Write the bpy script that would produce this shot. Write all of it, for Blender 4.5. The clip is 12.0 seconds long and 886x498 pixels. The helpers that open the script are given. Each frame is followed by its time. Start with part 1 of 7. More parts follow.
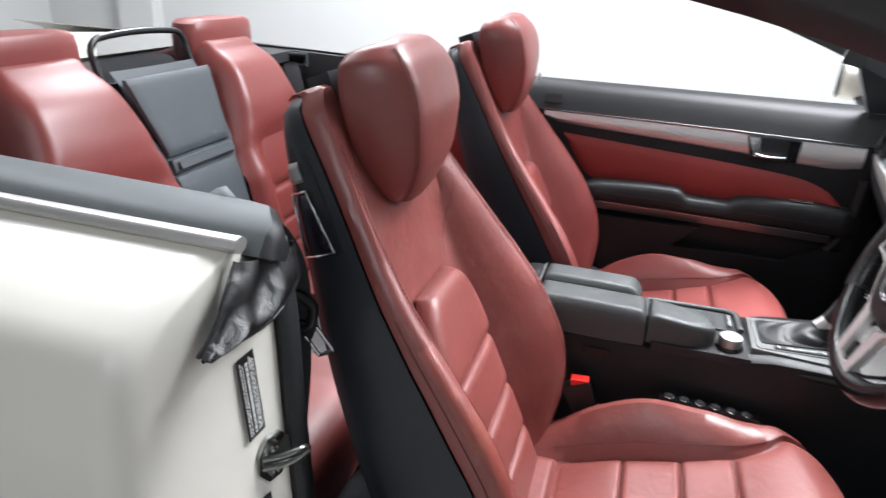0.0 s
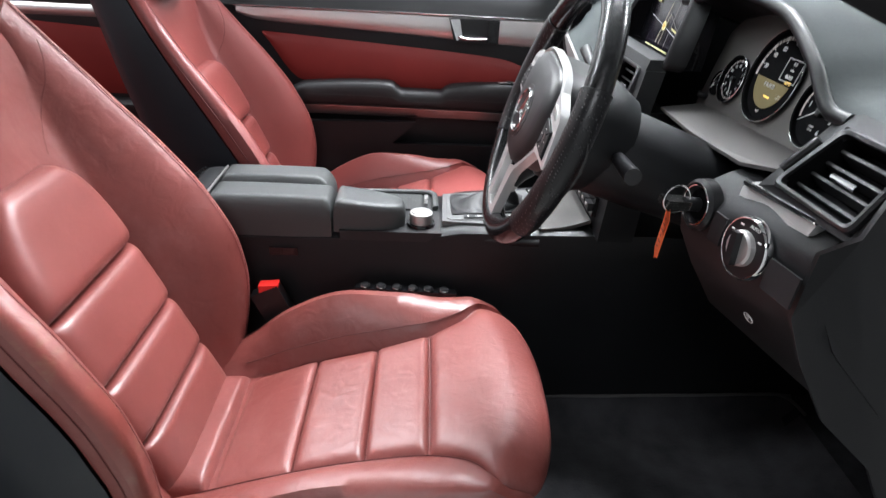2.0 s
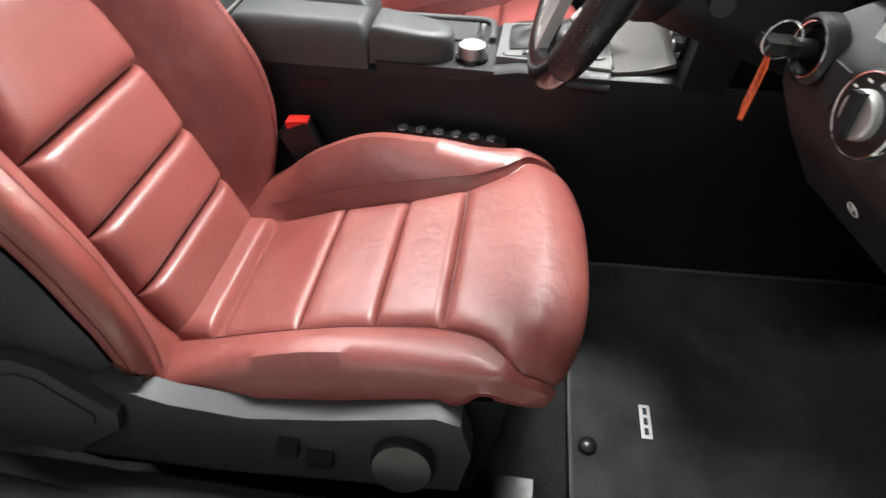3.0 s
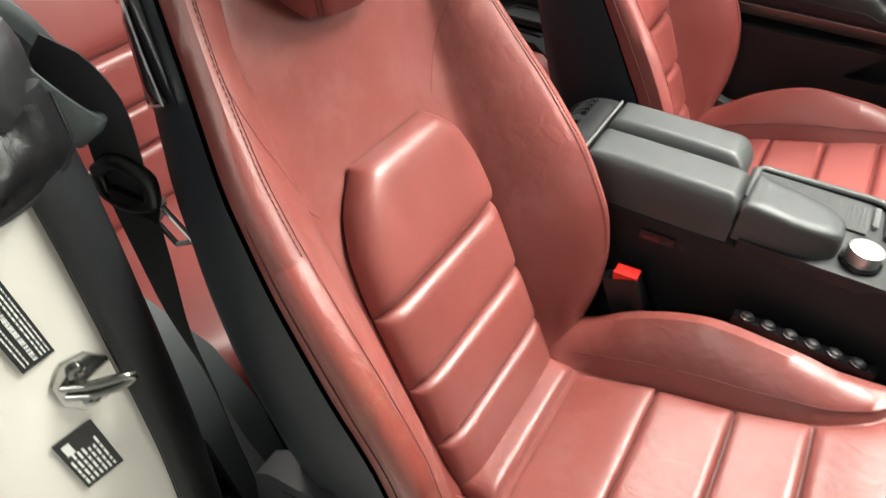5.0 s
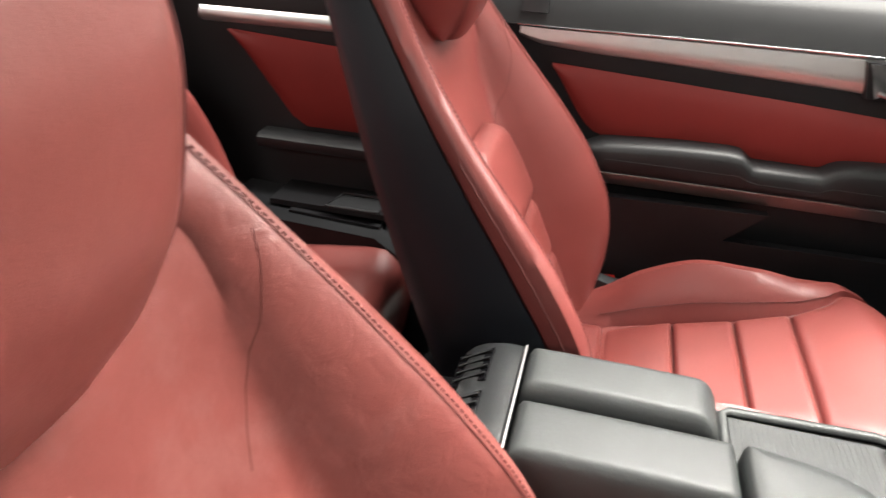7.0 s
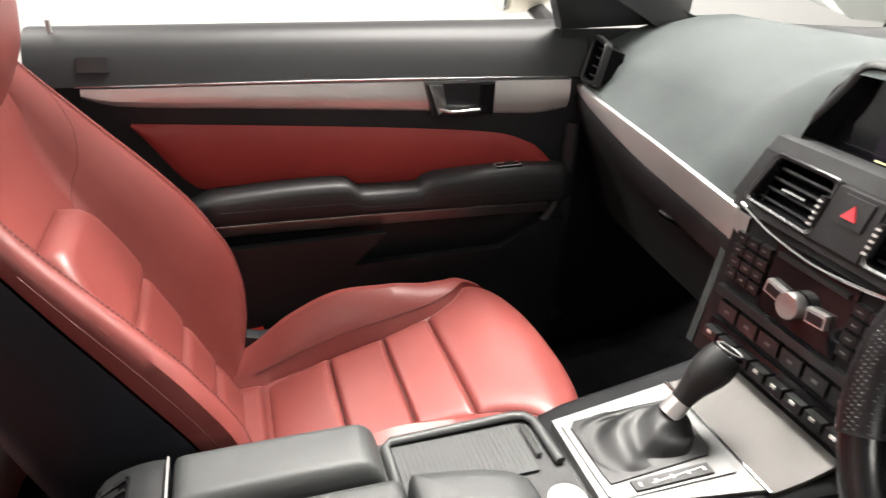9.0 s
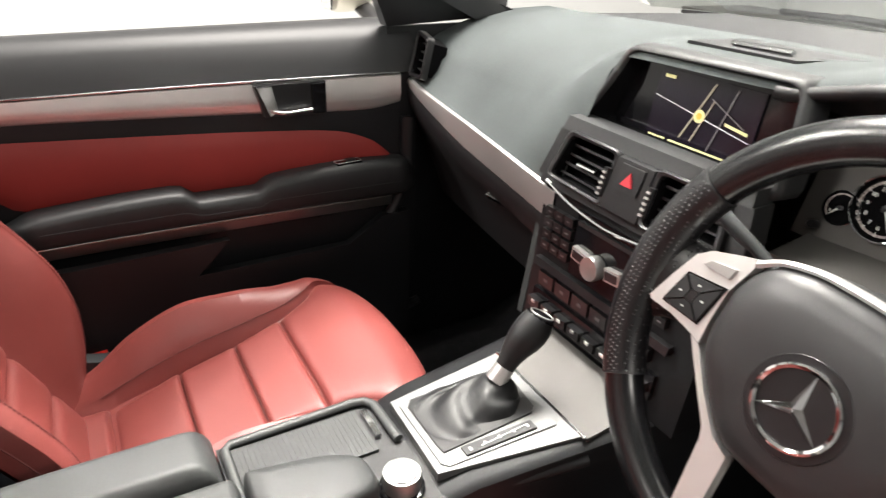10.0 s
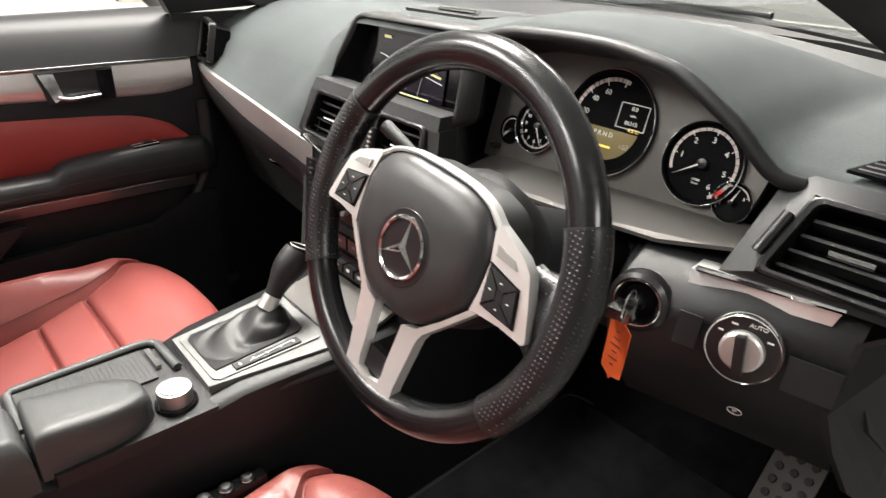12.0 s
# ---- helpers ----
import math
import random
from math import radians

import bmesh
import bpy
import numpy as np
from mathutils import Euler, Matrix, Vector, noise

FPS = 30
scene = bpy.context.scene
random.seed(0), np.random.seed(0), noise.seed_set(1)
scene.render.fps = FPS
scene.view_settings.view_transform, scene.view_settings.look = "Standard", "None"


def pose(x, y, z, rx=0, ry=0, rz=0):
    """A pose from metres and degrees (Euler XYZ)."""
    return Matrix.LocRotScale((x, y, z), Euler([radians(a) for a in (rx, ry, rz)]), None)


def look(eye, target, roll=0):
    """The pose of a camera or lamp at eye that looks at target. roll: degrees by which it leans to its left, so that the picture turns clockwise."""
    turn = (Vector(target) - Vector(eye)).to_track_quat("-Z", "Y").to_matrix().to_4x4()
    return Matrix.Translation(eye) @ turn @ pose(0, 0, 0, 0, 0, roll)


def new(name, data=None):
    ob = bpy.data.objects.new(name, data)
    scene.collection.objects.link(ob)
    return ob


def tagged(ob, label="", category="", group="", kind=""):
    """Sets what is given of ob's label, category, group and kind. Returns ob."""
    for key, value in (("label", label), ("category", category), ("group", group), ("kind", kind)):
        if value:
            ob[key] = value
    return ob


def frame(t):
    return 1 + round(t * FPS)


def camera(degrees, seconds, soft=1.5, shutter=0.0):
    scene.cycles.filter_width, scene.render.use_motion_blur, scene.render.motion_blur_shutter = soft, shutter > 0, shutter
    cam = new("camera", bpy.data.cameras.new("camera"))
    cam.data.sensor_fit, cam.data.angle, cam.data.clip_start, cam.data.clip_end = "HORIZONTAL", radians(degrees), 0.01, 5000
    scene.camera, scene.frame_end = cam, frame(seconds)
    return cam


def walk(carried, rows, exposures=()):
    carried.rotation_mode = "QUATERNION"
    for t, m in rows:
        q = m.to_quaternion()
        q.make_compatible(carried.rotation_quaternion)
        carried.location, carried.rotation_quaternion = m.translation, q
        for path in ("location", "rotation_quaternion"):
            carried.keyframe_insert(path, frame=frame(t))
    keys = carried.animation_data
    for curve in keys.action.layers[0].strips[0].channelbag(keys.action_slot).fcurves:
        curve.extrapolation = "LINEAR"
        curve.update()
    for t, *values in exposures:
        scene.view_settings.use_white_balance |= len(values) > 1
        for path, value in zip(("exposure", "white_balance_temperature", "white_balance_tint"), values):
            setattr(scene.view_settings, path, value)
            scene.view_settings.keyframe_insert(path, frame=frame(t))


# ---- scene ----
cam = camera(68.0, 12.0, soft=1.3, shutter=0.3)
PATH = [
    (0, (0.304, -1.269, 1.256), (-0.197, 0.501, 0.472), 3.5),
    (0.5, (0.317, -1.341, 1.251), (0.173, 0.502, 0.487), 3.6),
    (1, (0.41, -1.353, 1.237), (0.45, 0.494, 0.471), 3.4),
    (1.5, (0.498, -1.275, 1.181), (0.586, 0.553, 0.376), 3.3),
    (2, (0.541, -1.146, 1.116), (0.614, 0.641, 0.22), 3.0),
    (2.5, (0.606, -1.066, 1.065), (0.636, 0.621, -0.008), 2.8),
    (2.7, (0.617, -1.046, 1.058), (0.577, 0.559, -0.135), 2.5),
    (4.3, (0.546, -0.915, 1.156), (-0.068, 0.311, -0.299), 0.9),
    (4.5, (0.511, -0.902, 1.169), (-0.145, 0.331, -0.263), 0.8),
    (5, (0.404, -0.86, 1.196), (-0.359, 0.4, -0.157), 1.0),
    (5.5, (0.343, -0.822, 1.19), (-0.532, 0.499, -0.03), -0.1),
    (6, (0.277, -0.738, 1.152), (-0.57, 0.68, 0.023), 0.9),
    (6.5, (0.257, -0.633, 1.149), (-0.481, 0.918, 0.125), -1.0),
    (7, (0.208, -0.517, 1.147), (-0.204, 1.147, 0.118), 2.1),
    (8.8, (0.243, -0.443, 1.178), (0.749, 1.242, 0.228), 2.5),
    (9, (0.258, -0.461, 1.166), (0.833, 1.219, 0.246), 2.7),
    (9.5, (0.29, -0.487, 1.166), (1.025, 1.134, 0.254), 2.3),
    (10, (0.317, -0.518, 1.173), (1.205, 1.026, 0.262), 2.1),
    (10.5, (0.342, -0.559, 1.169), (1.363, 0.906, 0.269), 2.0),
    (11, (0.335, -0.617, 1.17), (1.461, 0.775, 0.279), 1.9),
    (11.5, (0.332, -0.691, 1.173), (1.511, 0.66, 0.287), 1.8),
    (12, (0.361, -0.743, 1.156), (1.552, 0.595, 0.267), 1.8),
]
walk(cam, [(t, look(eye, target, roll)) for t, eye, target, roll in PATH],
     exposures=((0, -0.3, 5900, 10), (2.0, -0.2, 5900, 10), (2.7, -0.1, 6150, 9),
                (4.3, 0.0, 6600, 3), (5.5, 0.0, 6600, 4), (7.0, 0.05, 6650, 8), (9.0, -0.1, 6700, 10), (12.0, -0.1, 6700, 10)))

# ---- world, lamps, exposure ----
scene.view_settings.exposure = 0.0
world = bpy.data.worlds.new("world")
scene.world = world
world.use_nodes = True
world.node_tree.nodes["Background"].inputs["Color"].default_value = (0.9, 0.95, 1.0, 1)
world.node_tree.nodes["Background"].inputs["Strength"].default_value = 0.05


def area_lamp(place, target, size_x, size_y, power, colour):
    data = bpy.data.lights.new("ceiling_light", "AREA")
    data.shape, data.size, data.size_y, data.energy, data.color = "RECTANGLE", size_x, size_y, power, colour
    ob = new("light", data)
    ob.matrix_world = look(place, target)
    return ob


# Unseen ceiling panels; the last three are added fill for front, wing and bench.
LAMPS = [(-1.3, 2.0, 185), (1.2, 1.0, 280), (4.0, 1.0, 165), (0.0, -3.6, 66), (-2.3, 0.4, 70)]
for lx, ly, lp in LAMPS:
    area_lamp((lx, ly, 3.08), (lx, ly, 0), 1.5, 0.55, lp, (1.0, 0.965, 0.93))


# ---- materials ----
def principled(name):
    m = bpy.data.materials.new(name)
    m.use_nodes = True
    nt = m.node_tree
    return m, nt, nt.nodes["Principled BSDF"]


def surface(name, base, rough=0.5, metal=0.0, grain=0.0, grain_size=600.0, var=0.12, var_size=9.0, coat=0.0,
            kind="noise", rough_var=0.0, spec=0.5, wear=None, wear_size=14.0, wear_cut=0.62, second=0.0, second_size=60.0, sheen=0.0):
    """Procedural surface: colour varied at two scales, gloss varied, fine relief."""
    m, nt, b = principled(name)
    link, add = nt.links.new, nt.nodes.new
    tc = add("ShaderNodeTexCoord")
    big = add("ShaderNodeTexNoise")
    big.inputs["Scale"].default_value, big.inputs["Detail"].default_value = var_size, 2
    small = add("ShaderNodeTexNoise")
    small.inputs["Scale"].default_value, small.inputs["Detail"].default_value = var_size * 14, 1
    mix = add("ShaderNodeMix")
    mix.data_type = "FLOAT"
    mix.inputs[0].default_value = 0.12
    for n in (big, small):
        link(tc.outputs["Object"], n.inputs["Vector"])
    link(big.outputs["Fac"], mix.inputs[2])
    link(small.outputs["Fac"], mix.inputs[3])
    ramp = add("ShaderNodeMapRange")
    ramp.inputs["From Min"].default_value, ramp.inputs["From Max"].default_value = 0.3, 0.7
    ramp.inputs["To Min"].default_value, ramp.inputs["To Max"].default_value = 1 - var, 1 + var
    link(mix.outputs[0], ramp.inputs["Value"])
    vec = add("ShaderNodeVectorMath")
    vec.operation = "SCALE"
    vec.inputs[0].default_value = base
    link(ramp.outputs["Result"], vec.inputs["Scale"])
    colour = vec.outputs["Vector"]
    if wear:
        wn = add("ShaderNodeTexNoise")
        wn.inputs["Scale"].default_value, wn.inputs["Detail"].default_value = wear_size, 8
        wn.inputs["Roughness"].default_value = 0.7
        link(tc.outputs["Object"], wn.inputs["Vector"])
        wr = add("ShaderNodeMapRange")
        wr.inputs["From Min"].default_value, wr.inputs["From Max"].default_value = wear_cut, wear_cut + 0.12
        link(wn.outputs["Fac"], wr.inputs["Value"])
        wm = add("ShaderNodeMix")
        wm.data_type = "RGBA"
        wm.inputs[7].default_value = (*wear, 1)
        link(wr.outputs["Result"], wm.inputs[0])
        link(colour, wm.inputs[6])
        colour = wm.outputs[2]
    link(colour, b.inputs["Base Color"])
    rr = add("ShaderNodeMapRange")
    rr.inputs["From Min"].default_value, rr.inputs["From Max"].default_value = 0.3, 0.7
    rr.inputs["To Min"].default_value, rr.inputs["To Max"].default_value = max(rough - rough_var, 0.02), min(rough + rough_var, 1)
    link(big.outputs["Fac"], rr.inputs["Value"])
    link(rr.outputs["Result"], b.inputs["Roughness"])
    b.inputs["Metallic"].default_value = metal
    b.inputs["Specular IOR Level"].default_value = spec
    b.inputs["Coat Weight"].default_value = coat
    b.inputs["Coat Roughness"].default_value = 0.05
    b.inputs["Sheen Weight"].default_value = sheen
    if kind == "holes":
        # Pale spots paint the glint on each hole's rim into the base colour.
        hole_glints = add("ShaderNodeTexVoronoi")
        hole_glints.inputs["Scale"].default_value, hole_glints.inputs["Randomness"].default_value = grain_size, 0.05
        link(tc.outputs["Object"], hole_glints.inputs["Vector"])
        dr = add("ShaderNodeMapRange")
        dr.inputs["From Min"].default_value, dr.inputs["From Max"].default_value = 0.26, 0.16
        link(hole_glints.outputs["Distance"], dr.inputs["Value"])
        dm = add("ShaderNodeMix")
        dm.data_type = "RGBA"
        dm.inputs[7].default_value = (0.10, 0.10, 0.105, 1)
        link(dr.outputs["Result"], dm.inputs[0])
        link(colour, dm.inputs[6])
        link(dm.outputs[2], b.inputs["Base Color"])
    normal = None
    if second:
        sn = add("ShaderNodeTexNoise")
        sn.inputs["Scale"].default_value, sn.inputs["Detail"].default_value = second_size, 5
        sn.inputs["Distortion"].default_value = 0.6
        link(tc.outputs["Object"], sn.inputs["Vector"])
        sb = add("ShaderNodeBump")
        sb.inputs["Strength"].default_value, sb.inputs["Distance"].default_value = second, 0.004
        link(sn.outputs["Fac"], sb.inputs["Height"])
        normal = sb.outputs["Normal"]
    if grain:
        if kind == "cells":
            g = add("ShaderNodeTexVoronoi")
            g.feature = "DISTANCE_TO_EDGE"
            out = g.outputs["Distance"]
        elif kind == "holes":
            g = add("ShaderNodeTexVoronoi")
            out = g.outputs["Distance"]
            g.inputs["Randomness"].default_value = 0.05
            hole = add("ShaderNodeMapRange")
            hole.inputs["From Min"].default_value, hole.inputs["From Max"].default_value = 0.10, 0.26
            link(out, hole.inputs["Value"])
            out = hole.outputs["Result"]
        else:
            g = add("ShaderNodeTexNoise")
            out = g.outputs["Fac"]
        g.inputs["Scale"].default_value = grain_size
        link(tc.outputs["Object"], g.inputs["Vector"])
        bump = add("ShaderNodeBump")
        bump.inputs["Strength"].default_value, bump.inputs["Distance"].default_value = grain, 0.002 if kind == "holes" else 0.0006
        link(out, bump.inputs["Height"])
        if normal:
            link(normal, bump.inputs["Normal"])
        normal = bump.outputs["Normal"]
    if normal:
        link(normal, b.inputs["Normal"])
    return m


def glow(name, colour, strength):
    m, nt, b = principled(name)
    b.inputs["Base Color"].default_value = (*colour, 1)
    b.inputs["Emission Color"].default_value = (*colour, 1)
    b.inputs["Emission Strength"].default_value = strength
    m.cycles.emission_sampling = "NONE"
    return m


def glass(name, tint, rough=0.0):
    m, nt, b = principled(name)
    b.inputs["Base Color"].default_value = (*tint, 1)
    b.inputs["Transmission Weight"].default_value = 1.0
    b.inputs["Roughness"].default_value = rough
    b.inputs["IOR"].default_value = 1.1
    return m


RED = surface("red_leather", (0.180, 0.038, 0.033), 0.41, var=0.08, var_size=7, second=0.08, second_size=30, spec=0.55, grain=0.25, grain_size=900, rough_var=0.04)
RED_USED = surface("paled_red_leather", (0.186, 0.047, 0.040), 0.40, var=0.09, var_size=7, second=0.14, second_size=32, spec=0.6, grain=0.25, grain_size=900, rough_var=0.05)
RED_CREASED = surface("creased_red_leather", (0.184, 0.046, 0.039), 0.39, var=0.10, var_size=9, second=0.36, second_size=34, spec=0.6, grain=0.25, grain_size=900, rough_var=0.05, wear=(0.205, 0.064, 0.056), wear_size=7, wear_cut=0.50)
RED_WORN = surface("worn_red_leather", (0.205, 0.042, 0.032), 0.38, var=0.12, var_size=11, second=0.35, second_size=45, spec=0.9, wear=(0.24, 0.10, 0.055), wear_size=16, wear_cut=0.52)
RED_PIPE = surface("dark_red_stitching", (0.10, 0.022, 0.02), 0.7)
RED_DOOR = surface("red_door_leather", (0.200, 0.021, 0.018), 0.5, var=0.06, spec=0.3)
BLACK_LEATHER = surface("black_leather", (0.011, 0.0115, 0.0125), 0.5, var=0.08, spec=0.4)
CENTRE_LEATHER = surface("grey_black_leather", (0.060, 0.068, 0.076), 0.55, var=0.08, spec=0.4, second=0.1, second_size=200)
WHEEL_LEATHER = surface("polished_black_leather", (0.007, 0.007, 0.008), 0.23, grain=0.0, grain_size=900, var=0.15, spec=0.6)
AIRBAG = surface("grained_airbag_vinyl", (0.020, 0.020, 0.021), 0.42, grain=0.0, grain_size=900, var=0.1)
BRIGHT = surface("bright_turned_metal", (0.44, 0.44, 0.43), 0.42, metal=0.95, var=0.03)
PERFORATED = surface("perforated_black_leather", (0.008, 0.008, 0.009), 0.33, grain=1.0, grain_size=250, kind="holes", var=0.15)
PLASTIC = surface("black_grained_plastic", (0.006, 0.0065, 0.0075), 0.46, grain=0.0, grain_size=850, var=0.15, spec=0.32)
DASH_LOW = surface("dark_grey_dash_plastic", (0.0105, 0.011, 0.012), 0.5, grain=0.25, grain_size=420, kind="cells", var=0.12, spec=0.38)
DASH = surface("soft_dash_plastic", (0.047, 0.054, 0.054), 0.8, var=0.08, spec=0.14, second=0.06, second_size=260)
SMOOTH = surface("satin_black_plastic", (0.010, 0.010, 0.011), 0.3, grain=0.0, grain_size=900, var=0.1)
GLOSS = surface("gloss_black_plastic", (0.006, 0.006, 0.007), 0.08, var=0.1)
GREY_PLASTIC = surface("grey_back_plastic", (0.011, 0.0135, 0.018), 0.42, grain=0.0, grain_size=800, var=0.06)
RUBBER = surface("black_rubber_seal", (0.008, 0.009, 0.010), 0.55, grain=0.3, grain_size=300, var=0.2)
SILVER = surface("satin_aluminium_trim", (0.62, 0.61, 0.60), 0.35, metal=0.75, var=0.04)
SPOKE = surface("bright_satin_spoke", (0.70, 0.70, 0.69), 0.3, metal=0.55, var=0.03)
SEAT_PLASTIC = surface("grey_black_seat_plastic", (0.024, 0.026, 0.028), 0.48, var=0.1, spec=0.4)
STRIP_METAL = surface("brushed_strip_metal", (0.40, 0.37, 0.36), 0.3, metal=1.0, var=0.05)
CHROME = surface("polished_chrome", (0.82, 0.82, 0.83), 0.09, metal=1.0, var=0.03)
PAINT = surface("white_car_paint", (0.68, 0.66, 0.595), 0.45, var=0.012, coat=0.2)
CARPET = surface("black_carpet", (0.015, 0.015, 0.0165), 0.95, grain=0.6, grain_size=420, var=0.3, var_size=30, second=0.3, second_size=220, sheen=0.04, spec=0.15)
MAT_PILE = surface("black_carpet_pile", (0.034, 0.034, 0.037), 0.95, grain=0.7, grain_size=420, var=0.35, var_size=18, second=0.35, second_size=240, sheen=0.06, spec=0.15)
# Grey raised to stand in for the light this dark plastic reflects.
SHEEN_PLASTIC = surface("soft_plastic_paled_for_sheen", (0.085, 0.096, 0.099), 0.5, var=0.08, spec=0.4, second=0.06, second_size=260)
SHUTTER = surface("matt_grey_shutter_plastic", (0.034, 0.036, 0.036), 0.5, var=0.06, spec=0.35)
MAT_EDGE = surface("grey_mat_binding", (0.06, 0.058, 0.057), 0.7, grain=0.5, grain_size=700, var=0.15)
BELT = surface("black_belt_webbing", (0.032, 0.033, 0.036), 0.65, grain=0.6, grain_size=700, var=0.15)
FABRIC = surface("black_soft_top_cloth", (0.014, 0.014, 0.015), 0.8, grain=0.7, grain_size=500, var=0.25)
WALL = surface("white_plaster", (0.47, 0.475, 0.47), 0.85, grain=0.0, grain_size=120, var=0.015, var_size=1.5)
FLOOR = surface("grey_floor", (0.32, 0.32, 0.31), 0.35, grain=0.0, grain_size=90, var=0.08, var_size=2.0)
CONSOLE_SILVER = surface("satin_silver_console", (0.155, 0.158, 0.157), 0.45, metal=0.6, grain=0.0, grain_size=1200, var=0.05, spec=0.4)
CEILING = surface("pale_grey_ceiling", (0.34, 0.34, 0.34), 0.9, var=0.02, var_size=1.5)
BAND = surface("pale_scale_ring", (0.42, 0.36, 0.34), 0.5, var=0.05)
STEEL = surface("dark_polished_steel", (0.34, 0.34, 0.33), 0.16, metal=1.0, var=0.05)
ARMREST = surface("grained_armrest_vinyl", (0.040, 0.043, 0.043), 0.52, var=0.08, spec=0.5, second=0.05, second_size=200)
GLOVE = surface("soft_black_vinyl", (0.010, 0.010, 0.011), 0.36, grain=0.4, grain_size=400, kind="cells", var=0.2, second=0.8, second_size=45)
# Silver with the shade under the instrument hood put into its colour.
SHADED_SILVER = surface("shade_darkened_silver", (0.085, 0.081, 0.077), 0.5, metal=0.4, var=0.05, spec=0.4)
DIAL = surface("matt_black_dial", (0.004, 0.004, 0.0045), 0.8, var=0.1, spec=0.03)
LABEL_BLACK = surface("black_label", (0.012, 0.012, 0.012), 0.4, var=0.1)
PRINT = surface("white_print", (0.72, 0.72, 0.70), 0.6, var=0.05)
BUCKLE_RED = surface("red_button_plastic", (0.62, 0.02, 0.015), 0.35, var=0.06)
ORANGE = surface("orange_card_tag", (0.70, 0.11, 0.02), 0.75, var=0.1, grain=0.0, grain_size=200)
TAG_PRINT = surface("dark_tag_print", (0.16, 0.03, 0.01), 0.8)
NAVY = surface("dark_navy_panel", (0.012, 0.009, 0.016), 0.15, var=0.1)
HAZARD = surface("dull_red_lens", (0.36, 0.02, 0.03), 0.3, var=0.05)
OLIVE = glow("olive_display", (0.11, 0.085, 0.022), 0.25)
AMBER = glow("amber_display_print", (0.8, 0.55, 0.12), 0.7)
MAP_ROAD = glow("map_road", (0.42, 0.38, 0.26), 0.25)
MAP_GREY = glow("map_side_road", (0.16, 0.15, 0.14), 0.25)
MAP_TEXT = glow("map_lettering", (0.75, 0.70, 0.35), 0.25)
MAP_MARK = glow("map_marker_orange", (0.75, 0.30, 0.04), 0.8)
PRINT_LIT = glow("map_line_white", (0.8, 0.8, 0.8), 0.25)
WHITE_LIGHT = glow("lit_lamp_diffuser", (1.0, 0.97, 0.94), 2.0)


# ---- mesh helpers ----
def hermite(xs, ys):
    """A smooth curve through the given knots."""
    xs, ys = np.array(xs, float), np.array(ys, float)
    h = np.diff(xs)
    d = np.diff(ys) / h
    m = np.zeros(len(xs))
    m[1:-1] = np.where(d[:-1] * d[1:] > 0, 2 * d[:-1] * d[1:] / (d[:-1] + d[1:] + 1e-12), 0)
    m[0], m[-1] = d[0], d[-1]

    def f(x):
        x = min(max(x, xs[0]), xs[-1])
        i = min(int(np.searchsorted(xs, x, "right")) - 1, len(h) - 1)
        t = (x - xs[i]) / h[i]
        return float((1 + 2 * t) * (1 - t) ** 2 * ys[i] + t * (1 - t) ** 2 * h[i] * m[i] + t * t * (3 - 2 * t) * ys[i + 1] + t * t * (t - 1) * h[i] * m[i + 1])
    return f


def spline(points, n):
    """n points along a smooth line through the given ones."""
    pts = [Vector(p) for p in points]
    acc = [0.0]
    for a, b in zip(pts, pts[1:]):
        acc.append(acc[-1] + (b - a).length)
    dims = range(len(pts[0]))
    cs = [hermite(acc, [p[k] for p in pts]) for k in dims]
    return [Vector([c(acc[-1] * i / (n - 1)) for c in cs]) for i in range(n)]


def finish(name, bm, material, parent=None, label="", sharp=38.0, flat=False):
    me = bpy.data.meshes.new(name)
    bmesh.ops.recalc_face_normals(bm, faces=bm.faces[:])
    bm.to_mesh(me)
    bm.free()
    if not flat:
        me.polygons.foreach_set("use_smooth", [True] * len(me.polygons))
        me.set_sharp_from_angle(angle=radians(sharp))
    me.materials.append(material)
    ob = new(name, me)
    if parent is not None:
        ob.parent = parent
    if label:
        ob["label"] = label
    return ob


def part(name, bm, material, parent, label="", sharp=38.0):
    return finish(name, bm, material, parent, label, sharp)


def thing(name, label, category, place=(0, 0, 0), group="", kind=""):
    ob = new(name)
    ob.empty_display_size = 0.05
    ob.location = place
    return tagged(ob, label, category, group, kind)


def loft(rows, closed=False, caps=False, close_rows=False):
    """A skin over rows of points; closed joins the ends of each row."""
    bm = bmesh.new()
    vs = [[bm.verts.new(p) for p in row] for row in rows]
    n = len(vs[0])
    rr = list(zip(vs, vs[1:])) + ([(vs[-1], vs[0])] if close_rows else [])
    for a, b in rr:
        for i in range(n if closed else n - 1):
            j = (i + 1) % n
            bm.faces.new((a[i], a[j], b[j], b[i]))
    if caps and closed:
        bm.faces.new(vs[0])
        bm.faces.new(vs[-1])
    return bm


def thick(bm, depth):
    """Gives an open skin a thickness."""
    bmesh.ops.recalc_face_normals(bm, faces=bm.faces[:])
    bmesh.ops.solidify(bm, geom=bm.faces[:] + bm.edges[:] + bm.verts[:], thickness=depth)
    return bm


def bevelled(bm, width, segments=2):
    if width > 0:
        edges = [e for e in bm.edges if len(e.link_faces) == 2 and e.calc_face_angle(0) > 0.5]
        bmesh.ops.bevel(bm, geom=edges, offset=width, segments=segments, affect="EDGES", profile=0.6, clamp_overlap=True)
    return bm


